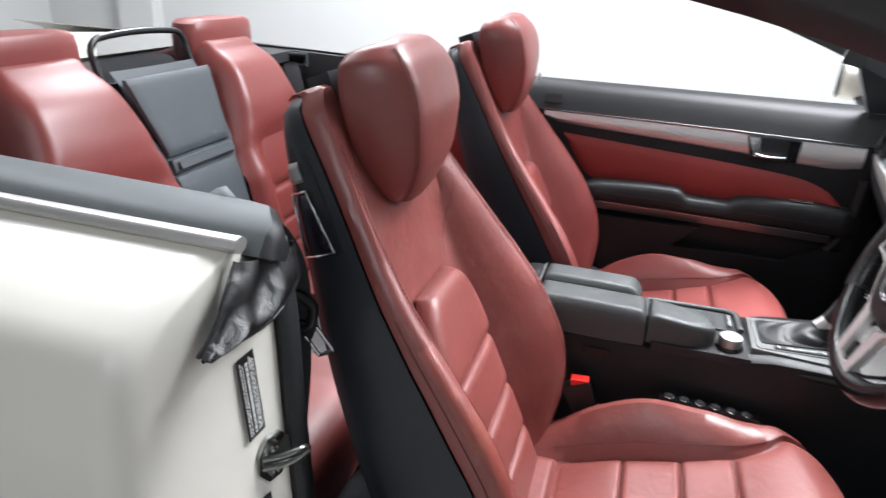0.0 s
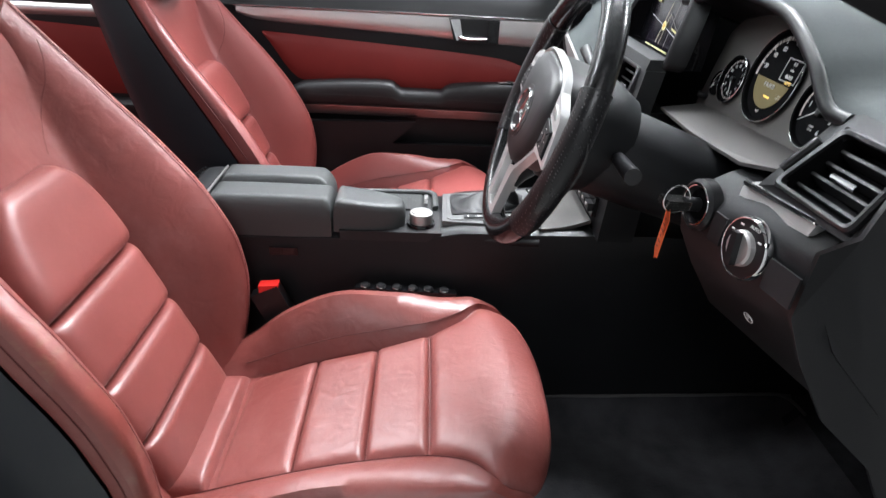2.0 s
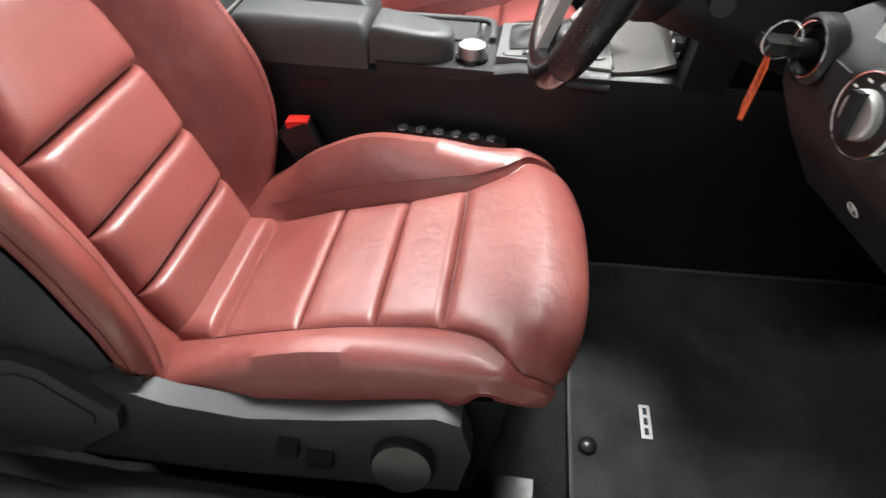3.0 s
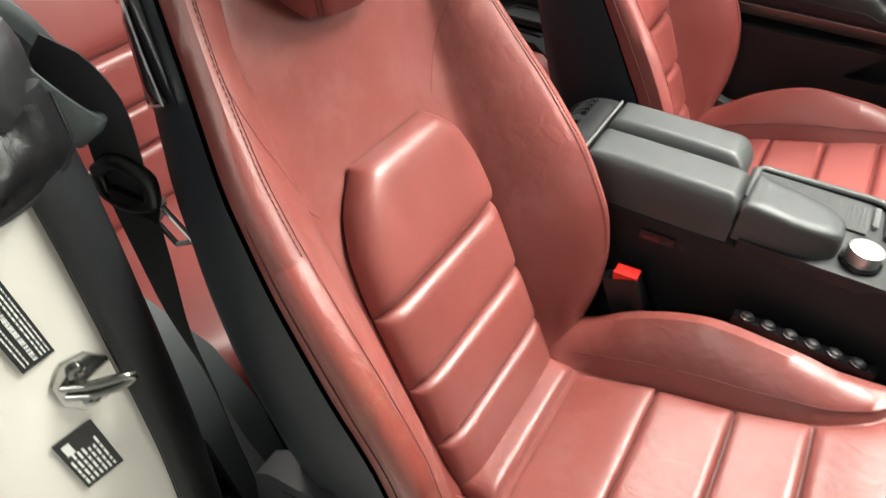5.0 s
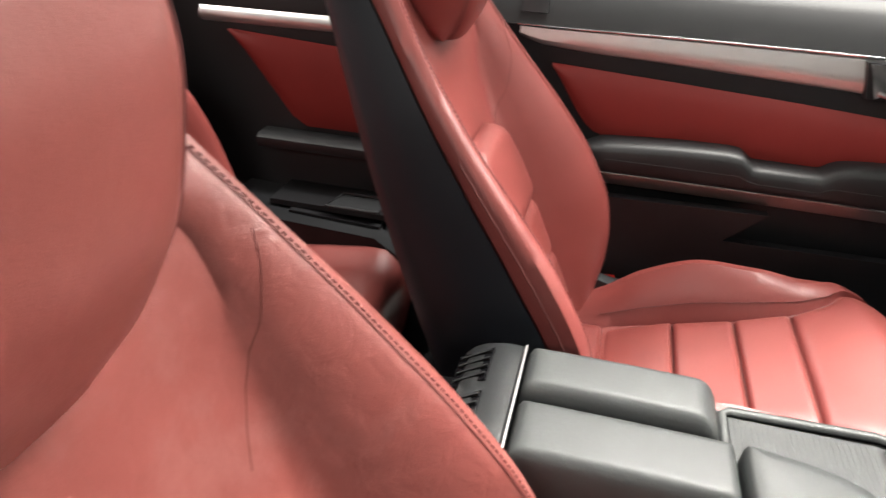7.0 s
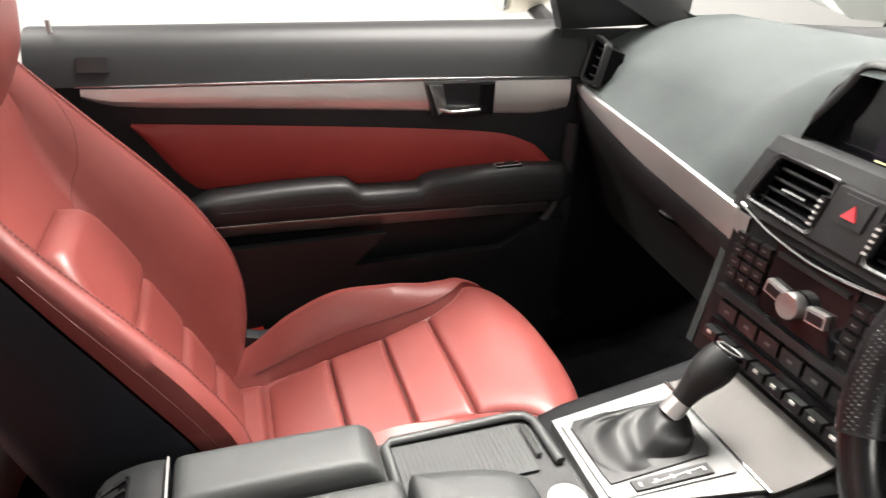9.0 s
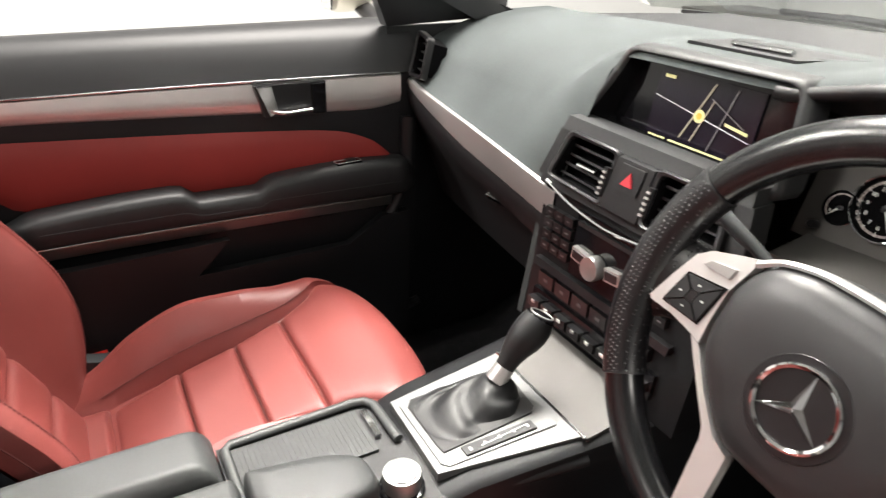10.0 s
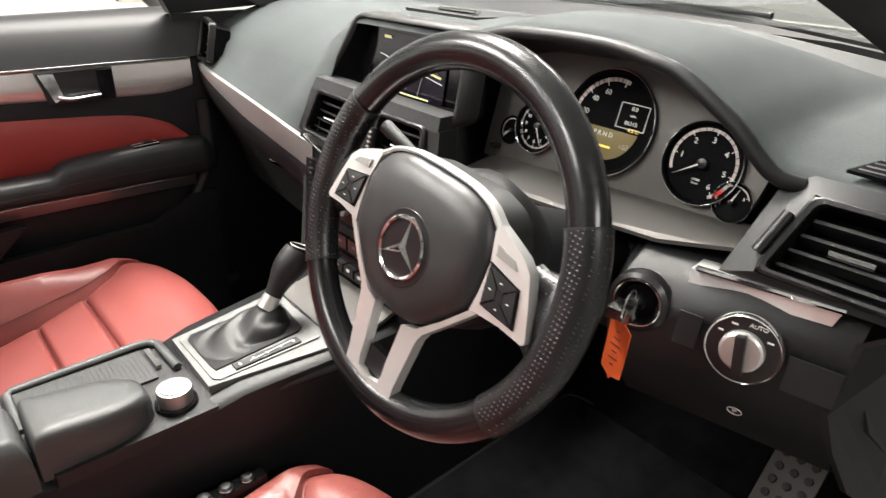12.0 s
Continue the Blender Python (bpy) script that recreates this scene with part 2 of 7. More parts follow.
def slab(points, depth, bevel=0.0, segments=2):
    """A flat outline given a depth (a vector), with rounded edges."""
    bm = bmesh.new()
    depth = Vector(depth)
    a = [bm.verts.new(Vector(p)) for p in points]
    b = [bm.verts.new(Vector(p) + depth) for p in points]
    n = len(a)
    bm.faces.new(a)
    bm.faces.new(b[::-1])
    for i in range(n):
        bm.faces.new((a[i], b[i], b[(i + 1) % n], a[(i + 1) % n]))
    return bevelled(bm, bevel, segments)


def rbox(size, m=None, bevel=0.004, segments=2, taper=1.0):
    """A rounded block with its centre at the origin, put at the pose m."""
    x, y, z = (v / 2 for v in size)
    bm = slab([(-x, -y, -z), (x, -y, -z), (x, y, -z), (-x, y, -z)], (0, 0, 2 * z))
    for v in bm.verts:
        if v.co.z > 0:
            v.co.x *= taper
            v.co.y *= taper
    bevelled(bm, bevel, segments)
    if m is not None:
        bm.transform(m)
    return bm


def tube(points, radius, n=10, caps=True, ratio=1.0, up=(0, 0, 1)):
    """A round (or, with ratio, flattened) bar along points."""
    pts = [Vector(p) for p in points]
    rad = radius if hasattr(radius, "__len__") else [radius] * len(pts)
    rows, side = [], None
    for i, p in enumerate(pts):
        d = (pts[min(i + 1, len(pts) - 1)] - pts[max(i - 1, 0)]).normalized()
        if side is None:
            side = d.cross(Vector(up))
            if side.length < 1e-4:
                side = d.cross(Vector((1, 0, 0)))
        side = (side - d * side.dot(d)).normalized()
        q = d.cross(side)
        rows.append([p + rad[i] * (math.cos(a) * side + ratio * math.sin(a) * q) for a in np.linspace(0, 2 * math.pi, n, endpoint=False)])
    return loft(rows, closed=True, caps=caps)


def revolve(profile, m, n=32, caps=True):
    """Turns (radius, height) pairs about the z axis of the pose m."""
    rows = [[m @ Vector((r * math.cos(a), r * math.sin(a), h)) for a in np.linspace(0, 2 * math.pi, n, endpoint=False)] for r, h in profile]
    return loft(rows, closed=True, caps=caps)


def axes(origin, x_axis, z_axis):
    """A pose from a place, a rough x direction and an exact z direction."""
    z = Vector(z_axis).normalized()
    y = z.cross(Vector(x_axis)).normalized()
    x = y.cross(z)
    return Matrix((( x[0], y[0], z[0], origin[0]), (x[1], y[1], z[1], origin[1]), (x[2], y[2], z[2], origin[2]), (0, 0, 0, 1)))


def pillow(fn, nu, nv, edge=6.0, low=0.0, high=0.012):
    """A padded panel: fn(u, v, d) with u, v in -1..1; d runs from low at its rim to high."""
    rows = []
    for j in range(nv + 1):
        v = math.sin((j / nv - 0.5) * math.pi) if nv > 4 else 2 * j / nv - 1
        row = []
        for i in range(nu + 1):
            u = math.sin((i / nu - 0.5) * math.pi)
            k = max(0.0, (1 - abs(u) ** edge)) * max(0.0, (1 - abs(v) ** edge))
            row.append(fn(u, v, low + (high - low) * k ** 0.6))
        rows.append(row)
    return loft(rows)


def merge(*bms):
    """One mesh out of several."""
    out = bmesh.new()
    for b in bms:
        me = bpy.data.meshes.new("tmp")
        b.to_mesh(me)
        b.free()
        out.from_mesh(me)
        bpy.data.meshes.remove(me)
    return out


def text_mesh(body, size, m, depth=0.0004):
    """Raised letters as a mesh, centred on the pose m."""
    cu = bpy.data.curves.new("letters", "FONT")
    cu.body, cu.size, cu.align_x, cu.align_y, cu.extrude = body, size, "CENTER", "CENTER", depth
    cu.resolution_u = 2
    ob = bpy.data.objects.new("letters", cu)
    me = bpy.data.meshes.new_from_object(ob)
    bm = bmesh.new()
    bm.from_mesh(me)
    bm.transform(m)
    bpy.data.meshes.remove(me)
    bpy.data.objects.remove(ob)
    bpy.data.curves.remove(cu)
    return bm

# ---- the room ----
def wall(name, points, depth, label):
    ob = finish(name, slab(points, depth), WALL, flat=True)
    return tagged(ob, label, "wall", kind="structure")


tagged(finish("floor", slab([(-4.6, -5, 0), (6, -5, 0), (6, 3.4, 0), (-4.6, 3.4, 0)], (0, 0, -0.2)), FLOOR, flat=True), "smooth grey painted showroom floor", "floor", kind="structure")
tagged(finish("ceiling", slab([(-4.6, -5, 3.2), (6, -5, 3.2), (6, 3.4, 3.2), (-4.6, 3.4, 3.2)], (0, 0, 0.2)), CEILING, flat=True), "plain pale grey showroom ceiling", "ceiling", kind="structure")
wall("wall_left", [(-4.6, 3.4, 0), (6, 3.4, 0), (6, 3.4, 3.2), (-4.6, 3.4, 3.2)], (0, 0.2, 0), "plain white plaster wall behind the car")
wall("wall_right", [(-4.6, -5, 0), (6, -5, 0), (6, -5, 3.2), (-4.6, -5, 3.2)], (0, -0.2, 0), "plain white plaster showroom wall")
wall("wall_rear", [(-4.6, -5, 0), (-4.6, 3.4, 0), (-4.6, 3.4, 3.2), (-4.6, -5, 3.2)], (-0.2, 0, 0), "plain white plaster wall behind the boot")
wall("wall_front", [(6, -5, 0), (6, 3.4, 0), (6, 3.4, 3.2), (6, -5, 3.2)], (0.2, 0, 0), "plain white plaster wall ahead of the car")


column_ = finish("pillar", slab([(-3.78, 3.28, 0), (-3.46, 3.28, 0), (-3.46, 3.28, 3.2), (-3.78, 3.28, 3.2)], (0, 0.12, 0), 0.004), WALL, flat=True)
tagged(column_, "flat white pillar standing against the plaster wall", "pillar", kind="structure")
tagged(finish("trim", slab([(-3.86, 3.37, 0), (-3.785, 3.37, 0), (-3.785, 3.37, 3.2), (-3.86, 3.37, 3.2)], (0, 0.025, 0)), DASH_LOW, flat=True), "dark upright strip beside the white pillar", "trim", kind="structure")


def ceiling_lamp(x, y):
    t = thing("ceiling_light", "white recessed rectangular ceiling light, unseen, switched on", "ceiling light", (x, y, 3.2), "ceiling lights")
    part("frame", merge(*[rbox((1.6, 0.03, 0.05), pose(0, sy * 0.31, -0.025), 0.004) for sy in (-1, 1)], *[rbox((0.03, 0.6, 0.05), pose(sx * 0.785, 0, -0.025), 0.004) for sx in (-1, 1)]), SMOOTH, t)
    part("diffuser", rbox((1.54, 0.59, 0.01), pose(0, 0, -0.012), 0.002), WHITE_LIGHT, t)
    return t


for lx, ly, lp in LAMPS:
    ceiling_lamp(lx, ly)


# ---- front seats ----
RAKE = math.atan(0.46)
NX, NZ = math.cos(RAKE), math.sin(RAKE)
SEAT_TOP = 1.105
half_width = hermite([0.38, 0.45, 0.52, 0.58, 0.65, 0.75, 0.85, 0.90, 0.95, 1.0, 1.05, 1.085, 1.105], [0.20, 0.218, 0.234, 0.240, 0.240, 0.234, 0.219, 0.206, 0.190, 0.173, 0.157, 0.144, 0.125])
bolster = hermite([0.38, 0.43, 0.48, 0.54, 0.60, 0.67, 0.75, 0.85, 0.95, 1.09], [-0.01, 0.022, 0.058, 0.086, 0.097, 0.092, 0.074, 0.045, 0.022, 0.0])
rim_depth = hermite([0.38, 0.43, 0.48, 0.54, 0.60, 0.7, 0.8, 0.9, 1.0, 1.09], [-0.035, -0.01, 0.02, 0.044, 0.052, 0.042, 0.025, 0.006, -0.012, -0.03])
back_depth = hermite([0.30, 0.4, 0.55, 0.7, 0.85, 0.95, 1.05, 1.09], [-0.13, -0.135, -0.128, -0.112, -0.098, -0.090, -0.082, -0.072])


centre_depth = hermite([0.38, 0.46, 0.80, 0.87, 0.94, 1.0, 1.09], [-0.012, -0.022, -0.024, -0.018, -0.004, 0.0, 0.0])


DOOR_SIDE = [1]
flare = hermite([0.38, 0.5, 0.7, 0.85, 0.95, 1.09], [0.013, 0.013, 0.011, 0.006, 0.0, 0.0])


def on_back(w, z, d):
    """A point of the backrest: across, up and forward of its plane; the door side is a little wider."""
    if w * DOOR_SIDE[0] > 0.13:
        w += DOOR_SIDE[0] * flare(z) * min(1, (abs(w) - 0.13) / 0.09)
    return (0.229 - 0.46 * (z - 0.41) + NX * d, w, z + NZ * d)


def back_section(z):
    wm, b, e = half_width(z), bolster(z), rim_depth(z)
    v = min(0.132, wm - 0.06)
    c = centre_depth(z)
    half = [(0, c), (v * 0.5, c), (v * 0.9, c), (v, c + 0.003), (v + 0.010, b * 0.10 + c * 0.7), (v + 0.22 * (wm - v), b * 0.30 + c * 0.3), (v + 0.45 * (wm - v), b * 0.64), (v + 0.65 * (wm - v), b * 0.90),
            (v + 0.78 * (wm - v), b * 1.0), (v + 0.90 * (wm - v), b * 0.97 + 0.001), (wm - 0.001, b * 0.80 + 0.20 * e), (wm + 0.003, b * 0.45 + 0.55 * e), (wm, e)]
    return [(-w, d) for w, d in reversed(half[1:])] + half


cushion_rise = hermite([0.17, 0.26, 0.34, 0.42, 0.52, 0.60, 0.66, 0.74], [0.01, 0.035, 0.070, 0.084, 0.056, 0.018, 0.004, 0.0])


panel_half = hermite([0.17, 0.45, 0.55, 0.62, 0.67, 0.70, 0.80], [0.128, 0.130, 0.138, 0.162, 0.195, 0.207, 0.208])
CUSHION_LINE = spline([(0.17, 0, 0.395), (0.25, 0, 0.415), (0.378, 0, 0.450), (0.476, 0, 0.477), (0.56, 0, 0.502), (0.62, 0, 0.518), (0.665, 0, 0.523), (0.70, 0, 0.514), (0.721, 0, 0.503), (0.728, 0, 0.489), (0.723, 0, 0.476), (0.706, 0, 0.468), (0.66, 0, 0.464)], 60)


def back_surface(w, z):
    """How far the leather stands forward of the backrest plane."""
    sec = back_section(z)
    return float(np.interp(w, [q[0] for q in sec[1:-1]], [q[1] for q in sec[1:-1]]))


def stitches(points, step):
    """A run of short raised stitches along a line."""
    pts = [Vector(q) for q in points]
    bms = []
    length = sum((b - a).length for a, b in zip(pts, pts[1:]))
    count = max(2, int(length / step))
    fine = spline(pts, count * 2 + 1)
    for i in range(0, count * 2 - 1, 2):
        bms.append(tube([fine[i], fine[i].lerp(fine[i + 1], 1.2)], 0.0006, 5))
    return merge(*bms)


def front_seat(outer, worn):
    """outer: -1 or 1, the side of the seat that faces its door."""
    t = thing("front_seat", "red leather front sports seat with black shell, %s" % ("worn and creased bolster" if worn else "clean smooth bolsters"), "car seat", (0, 0.37 * outer, 0), "front seats")
    DOOR_SIDE[0] = outer
    # leather face of the backrest
    rows = [[on_back(w, z, d) for w, d in back_section(z)] for z in np.linspace(0.39, SEAT_TOP, 46)]
    for lift, k, sink in ((0.005, 0.975, 0.008), (0.006, 0.94, 0.018), (0.001, 0.90, 0.030)):
        rows.append([on_back(w * k, SEAT_TOP + lift, d - sink) for w, d in back_section(SEAT_TOP)])
    part("backrest", loft(rows), RED_CREASED if worn else RED, t)
    if worn:
        rows = []
        for z in np.linspace(0.425, 0.80, 40):
            wm, b, e = half_width(z), bolster(z), rim_depth(z)
            v = min(0.132, wm - 0.06)
            sec = [(v + 0.78 * (wm - v), b * 1.0), (v + 0.84 * (wm - v), b * 0.987), (v + 0.90 * (wm - v), b * 0.97 + 0.001), (v + 0.95 * (wm - v), b * 0.89 + 0.10 * e), (wm - 0.001, b * 0.80 + 0.20 * e), (wm + 0.002, b * 0.62 + 0.38 * e)]
            rows.append([on_back(outer * (w + 0.0012), z, d + 0.0012) for w, d in sec])
        part("worn_panel", loft(rows), RED_WORN, t, "rubbed tan-brown bolster edge")
    # padded panels of the backrest
    pads = [(0.405, 0.4825), (0.4835, 0.5665), (0.5675, 0.6625), (0.6635, 0.804)]
    pad_half = hermite([0.40, 0.55, 0.665, 0.72, 0.765, 0.802], [0.128, 0.129, 0.128, 0.122, 0.105, 0.070])
    for z0, z1 in pads:
        def panel(u, v, d, z0=z0, z1=z1):
            z = (z0 + z1) / 2 + v * (z1 - z0) / 2
            return on_back(u * pad_half(z) - outer * 0.004, z, d)
        part("pad", pillow(panel, 30, 24, 9.0, -0.020, 0.012 if z1 > 0.75 else 0.006), RED_USED if worn else RED, t)
    # black shell round the back
    def shell_row(z):
        wm, e, bk = half_width(max(z, 0.38)), rim_depth(max(z, 0.38)), back_depth(z)
        tp = 0.014 * min(1, max(0, (z - 0.70) / 0.24))
        return [(wm + 0.004, e - 0.001), (wm + 0.006, e * 0.65 + bk * 0.35), (wm + 0.003 - tp * 0.3, e * 0.3 + bk * 0.7), (wm - 0.010 - tp * 0.5, e * 0.08 + bk * 0.92), (wm - 0.04 - tp, bk * 1.0), (wm * 0.4, bk * 1.04)]
    rows = []
    for z in np.concatenate([np.linspace(0.375, SEAT_TOP - 0.012, 34), [SEAT_TOP - 0.004, SEAT_TOP]]):
        row = shell_row(z)
        sink = max(0, (z - SEAT_TOP + 0.012) / 0.012)
        row = [(w * (1 - 0.05 * sink), d + 0.008 * sink * (i > 1)) for i, (w, d) in enumerate(row)]
        row = row + [(-w, d) for w, d in reversed(row)]
        rows.append([on_back(w, z, d) for w, d in row])
    rows.append([on_back(p * 0.75, SEAT_TOP + 0.001, d * 0.85 - 0.008) for p, d in row])
    part("shell", loft(rows), GREY_PLASTIC, t, "dark grey plastic seat back shell", sharp=60)

    def on_shell(z, f, lift):
        """A point on the door side of the shell: f runs from its front edge to its back."""
        row = shell_row(z)
        d = row[0][1] + (row[3][1] - row[0][1]) * f
        w = float(np.interp(-d, [-q[1] for q in row[:4]], [q[0] for q in row[:4]]))
        return Vector(on_back(outer * (w + lift), z, d))

    def shell_patch(z0, z1, f0, f1, g0, g1, lift, depth):
        """A curved plate lying on the shell between two heights; f at its top, g at its foot."""
        grid = []
        for k in np.linspace(0, 1, 7):
            a, b = f0 + (g0 - f0) * k, f1 + (g1 - f1) * k
            z = z0 + (z1 - z0) * k
            us = np.linspace(0, 1, 6)
            edge = 0.0 if 0 < k < 1 else -depth
            grid.append([on_shell(z, a, lift - depth)] + [on_shell(z, a + (b - a) * u, lift + edge) for u in us] + [on_shell(z, b, lift - depth)])
        return loft(grid)
    # headrest: sections stacked from chin to crown, the crown falling away to the rear
    front = hermite([0, 0.12, 0.35, 0.6, 0.8, 0.93, 1], [0.002, 0.018, 0.034, 0.036, 0.027, 0.011, -0.006])
    rear = hermite([0, 0.12, 0.35, 0.6, 0.8, 0.93, 1], [-0.022, -0.036, -0.053, -0.066, -0.074, -0.076, -0.072])
    fw = hermite([0, 0.12, 0.35, 0.6, 0.8, 0.93, 1], [0.040, 0.060, 0.080, 0.092, 0.094, 0.089, 0.078])
    bw = hermite([0, 0.12, 0.35, 0.6, 0.8, 0.93, 1], [0.055, 0.08, 0.106, 0.121, 0.123, 0.118, 0.104])
    rows, seam = [], []
    for h in np.concatenate([np.linspace(0, 0.12, 4), np.linspace(0.17, 0.9, 14), np.linspace(0.93, 1, 4)]):
        z, xf, xb, a, b = 0.941 + 0.218 * h, front(h), rear(h), fw(h), bw(h)
        r = 0.012
        half = [(xf + 0.007, 0), (xf + 0.0062, a * 0.5), (xf + 0.003, a * 0.85), (xf - 0.001, a * 0.97), (xf - 0.005, a + 0.0005), (xf - 0.011, a + 0.006), (xf * 0.6 + xb * 0.4, a * 0.5 + b * 0.5 + 0.005), (xb + 0.014, b), (xb + 0.004, b - 0.4 * r), (xb, b - 1.6 * r), (xb - 0.004, b * 0.5), (xb - 0.005, 0)]
        loop = half + [(x, -w) for x, w in reversed(half[1:-1])]
        rows.append([(x, w, z - 0.014 * h ** 2 * max(0.0, (xf - x) / (xf - xb)) ** 1.6) for x, w in loop])
        seam.append((xf - 0.0035, a + 0.0012, z))
    last = rows[-1]
    cx = sum(p[0] for p in last) / len(last)
    for k, up in ((0.93, 0.0035), (0.80, 0.0065), (0.5, 0.009), (0.15, 0.010)):
        rows.append([(cx + (x - cx) * k, w * k, z + up) for x, w, z in last])
    hr = part("headrest", loft(rows, closed=True, caps=True), RED_USED if worn else RED, t)
    for sgn in (-1, 1):
        for off in (-0.0035, 0.0035):
            part("seam", stitches([(x + 0.5 * off - 0.0008, sgn * (w - off), z) for x, w, z in spline(seam, 60)], 0.0046), RED_PIPE, hr)
        part("seam", tube([(x + 0.0004, sgn * w, z) for x, w, z in spline(seam, 60)], 0.0007, 5), RED_PIPE, hr)
        part("support_post", tube([(-0.045, sgn * 0.045, 0.93), (-0.055, sgn * 0.045, 1.02)], 0.007, 10), CHROME, t)
    # plastic cowl behind the headrest
    part("headrest_cowl", rbox((0.034, 0.19, 0.075), pose(-0.098, 0, 1.082, 0, -22, 0), 0.015, 4), GREY_PLASTIC, t)
    # stitched seams down the outer bolsters, and the fold lines above the pads
    for sgn in (-1, 1):
        for k in (0.755, 0.80):
            line = []
            for z in np.linspace(0.43, 1.04, 70):
                wm, b, e = half_width(z), bolster(z), rim_depth(z)
                v = min(0.132, wm - 0.06)
                w = v + k * (wm - v)
                line.append(on_back(sgn * w, z, back_surface(w, z) + 0.0007))
            part("seam", stitches(line, 0.006) if k > 0.78 else tube(line, 0.0004, 5), RED_PIPE, t)
        line = []
        for z in np.linspace(0.44, 0.84, 50):
            wm, b, e = half_width(z), bolster(z), rim_depth(z)
            line.append(on_back(sgn * (wm + 0.0035), z, b * 0.42 + 0.58 * e))
        part("seam", tube(line, 0.0008, 5), RED_PIPE, t)
        fold = []
        for k in np.linspace(0, 1, 24):
            wide = sgn == outer
            z = (0.940 - 0.160 * k) if wide else (0.935 - 0.125 * k)
            wm = half_width(z)
            w0 = min(0.132, wm - 0.06)
            w1 = w0 + (0.77 if wide else 0.60) * (wm - w0)
            w = w1 + (0.122 - w1) * k ** 1.5 if wide else w1 + (0.105 - w1) * k
            fold.append(on_back(sgn * w, z, back_surface(w, z) + 0.0001))
        part("seam", tube(fold, 0.0004, 5), RED_PIPE, t)
    # release lever set in the top of the shell, on the door side
    lever = part("seat_release", shell_patch(1.052, 0.918, 0.22, 1.0, 0.18, 1.0, 0.002, 0.003), SMOOTH, t, "gloss black easy-entry lever with chrome edge")
    part("lever", shell_patch(1.004, 0.930, 0.48, 0.97, 0.30, 0.95, 0.006, 0.004), NAVY, lever)
    ring_ = [on_shell(z, f, 0.0065) for z, f in ((1.004, 0.48), (0.967, 0.39), (0.930, 0.30), (0.930, 0.62), (0.930, 0.95), (0.967, 0.96), (1.004, 0.97), (1.004, 0.72), (1.004, 0.48))]
    part("lever_edge", tube(ring_, 0.0017, 6), CHROME, lever)
    part("button", shell_patch(1.038, 1.014, 0.50, 0.95, 0.48, 0.95, 0.006, 0.004), BRIGHT, lever)
    # cushion: its middle panels widen into the front block
    n = len(CUSHION_LINE)
    top = max(range(n), key=lambda i: CUSHION_LINE[i].z)
    arc = lambda i: CUSHION_LINE[i].x if i <= top else CUSHION_LINE[top].x + 0.012 * (i - top)
    rows, lines = [], ([], [])
    def bow(x, w, z):
        """The front edge of the cushion is rounded in plan."""
        s = min(1.0, max(0.0, (x - 0.54) / 0.16))
        return (x - 0.052 * s * s * (3 - 2 * s) * (abs(w) / 0.228) ** 2.6 + (0.006 if worn else 0.016) * s, w, z)
    for i, p in enumerate(CUSHION_LINE):
        q, pr = CUSHION_LINE[min(i + 1, n - 1)], CUSHION_LINE[max(i - 1, 0)]
        dx, dz = q.x - pr.x, q.z - pr.z
        L = math.hypot(dx, dz)
        nx, nz = -dz / L, dx / L
        deep = 1.0 - 0.66 * min(1, max(0, (i / n - 0.52) / 0.2))
        v = panel_half(arc(i))
        tuck = 1.0 - 0.09 * min(1, max(0, (i - top - 3) / 14))
        sec = []
        for sgn in (-1, 1):
            rise = cushion_rise(arc(i)) * (0.45 if worn and sgn == outer else 1.0)
            o = 0.228 - v
            half = [(0.3 * v, -0.012), (0.7 * v, -0.012), (0.97 * v, -0.012), (v, -0.010), (v + 0.10 * o, rise * 0.30), (v + 0.30 * o, rise * 0.76), (v + 0.50 * o, rise), (v + 0.70 * o, rise * 0.95), (v + 0.86 * o, rise * 0.66 - 0.005), (v + 0.96 * o, rise * 0.2 - 0.016), (0.229, -0.04 * deep - 0.004), (0.228, -0.07 * deep), (0.218, -0.10 * deep)]
            sec.append([(sgn * w, d) for w, d in half])
            if 8 <= i <= 44:
                w, d = half[4]
                lines[0 if sgn < 0 else 1].append(bow(p.x + nx * (d + 0.001), sgn * w, p.z + nz * (d + 0.001)))
        full = sec[0][::-1] + [(0, -0.012)] + sec[1]
        rows.append([bow(p.x + nx * d, w * tuck, p.z + nz * d) for w, d in full])
    part("cushion", loft(rows), RED_CREASED if worn else RED, t)
    for line in lines:
        part("seam", tube(line, 0.0008, 5), RED_PIPE, t)

    def line_at(s):
        k = s * (n - 1)
        i = min(int(k), n - 2)
        f = k - i
        a, b2 = CUSHION_LINE[i], CUSHION_LINE[i + 1]
        p = a.lerp(b2, f)
        c, d = CUSHION_LINE[max(i - 1, 0)], CUSHION_LINE[min(i + 2, n - 1)]
        tt = (d - c).normalized()
        return p, Vector((-tt.z, 0, tt.x))
    xs = [p.x for p in CUSHION_LINE]
    def s_of(x):
        return float(np.interp(x, xs[:top + 1], np.arange(top + 1))) / (n - 1)
    cuts = [(s_of(0.205), s_of(0.262)), (s_of(0.264), s_of(0.377)), (s_of(0.379), s_of(0.475)), (s_of(0.477), s_of(0.559)), (s_of(0.561), 0.90)]
    for s0, s1 in cuts:
        def panel(u, v, d, s0=s0, s1=s1):
            p, nn = line_at((s0 + s1) / 2 + v * (s1 - s0) / 2)
            if s0 == cuts[1][0]:
                d += 0.0065 * v - 0.001
            elif s0 == cuts[0][0]:
                d -= 0.006 * v
            k = ((s0 + s1) / 2 + v * (s1 - s0) / 2) * (n - 1)
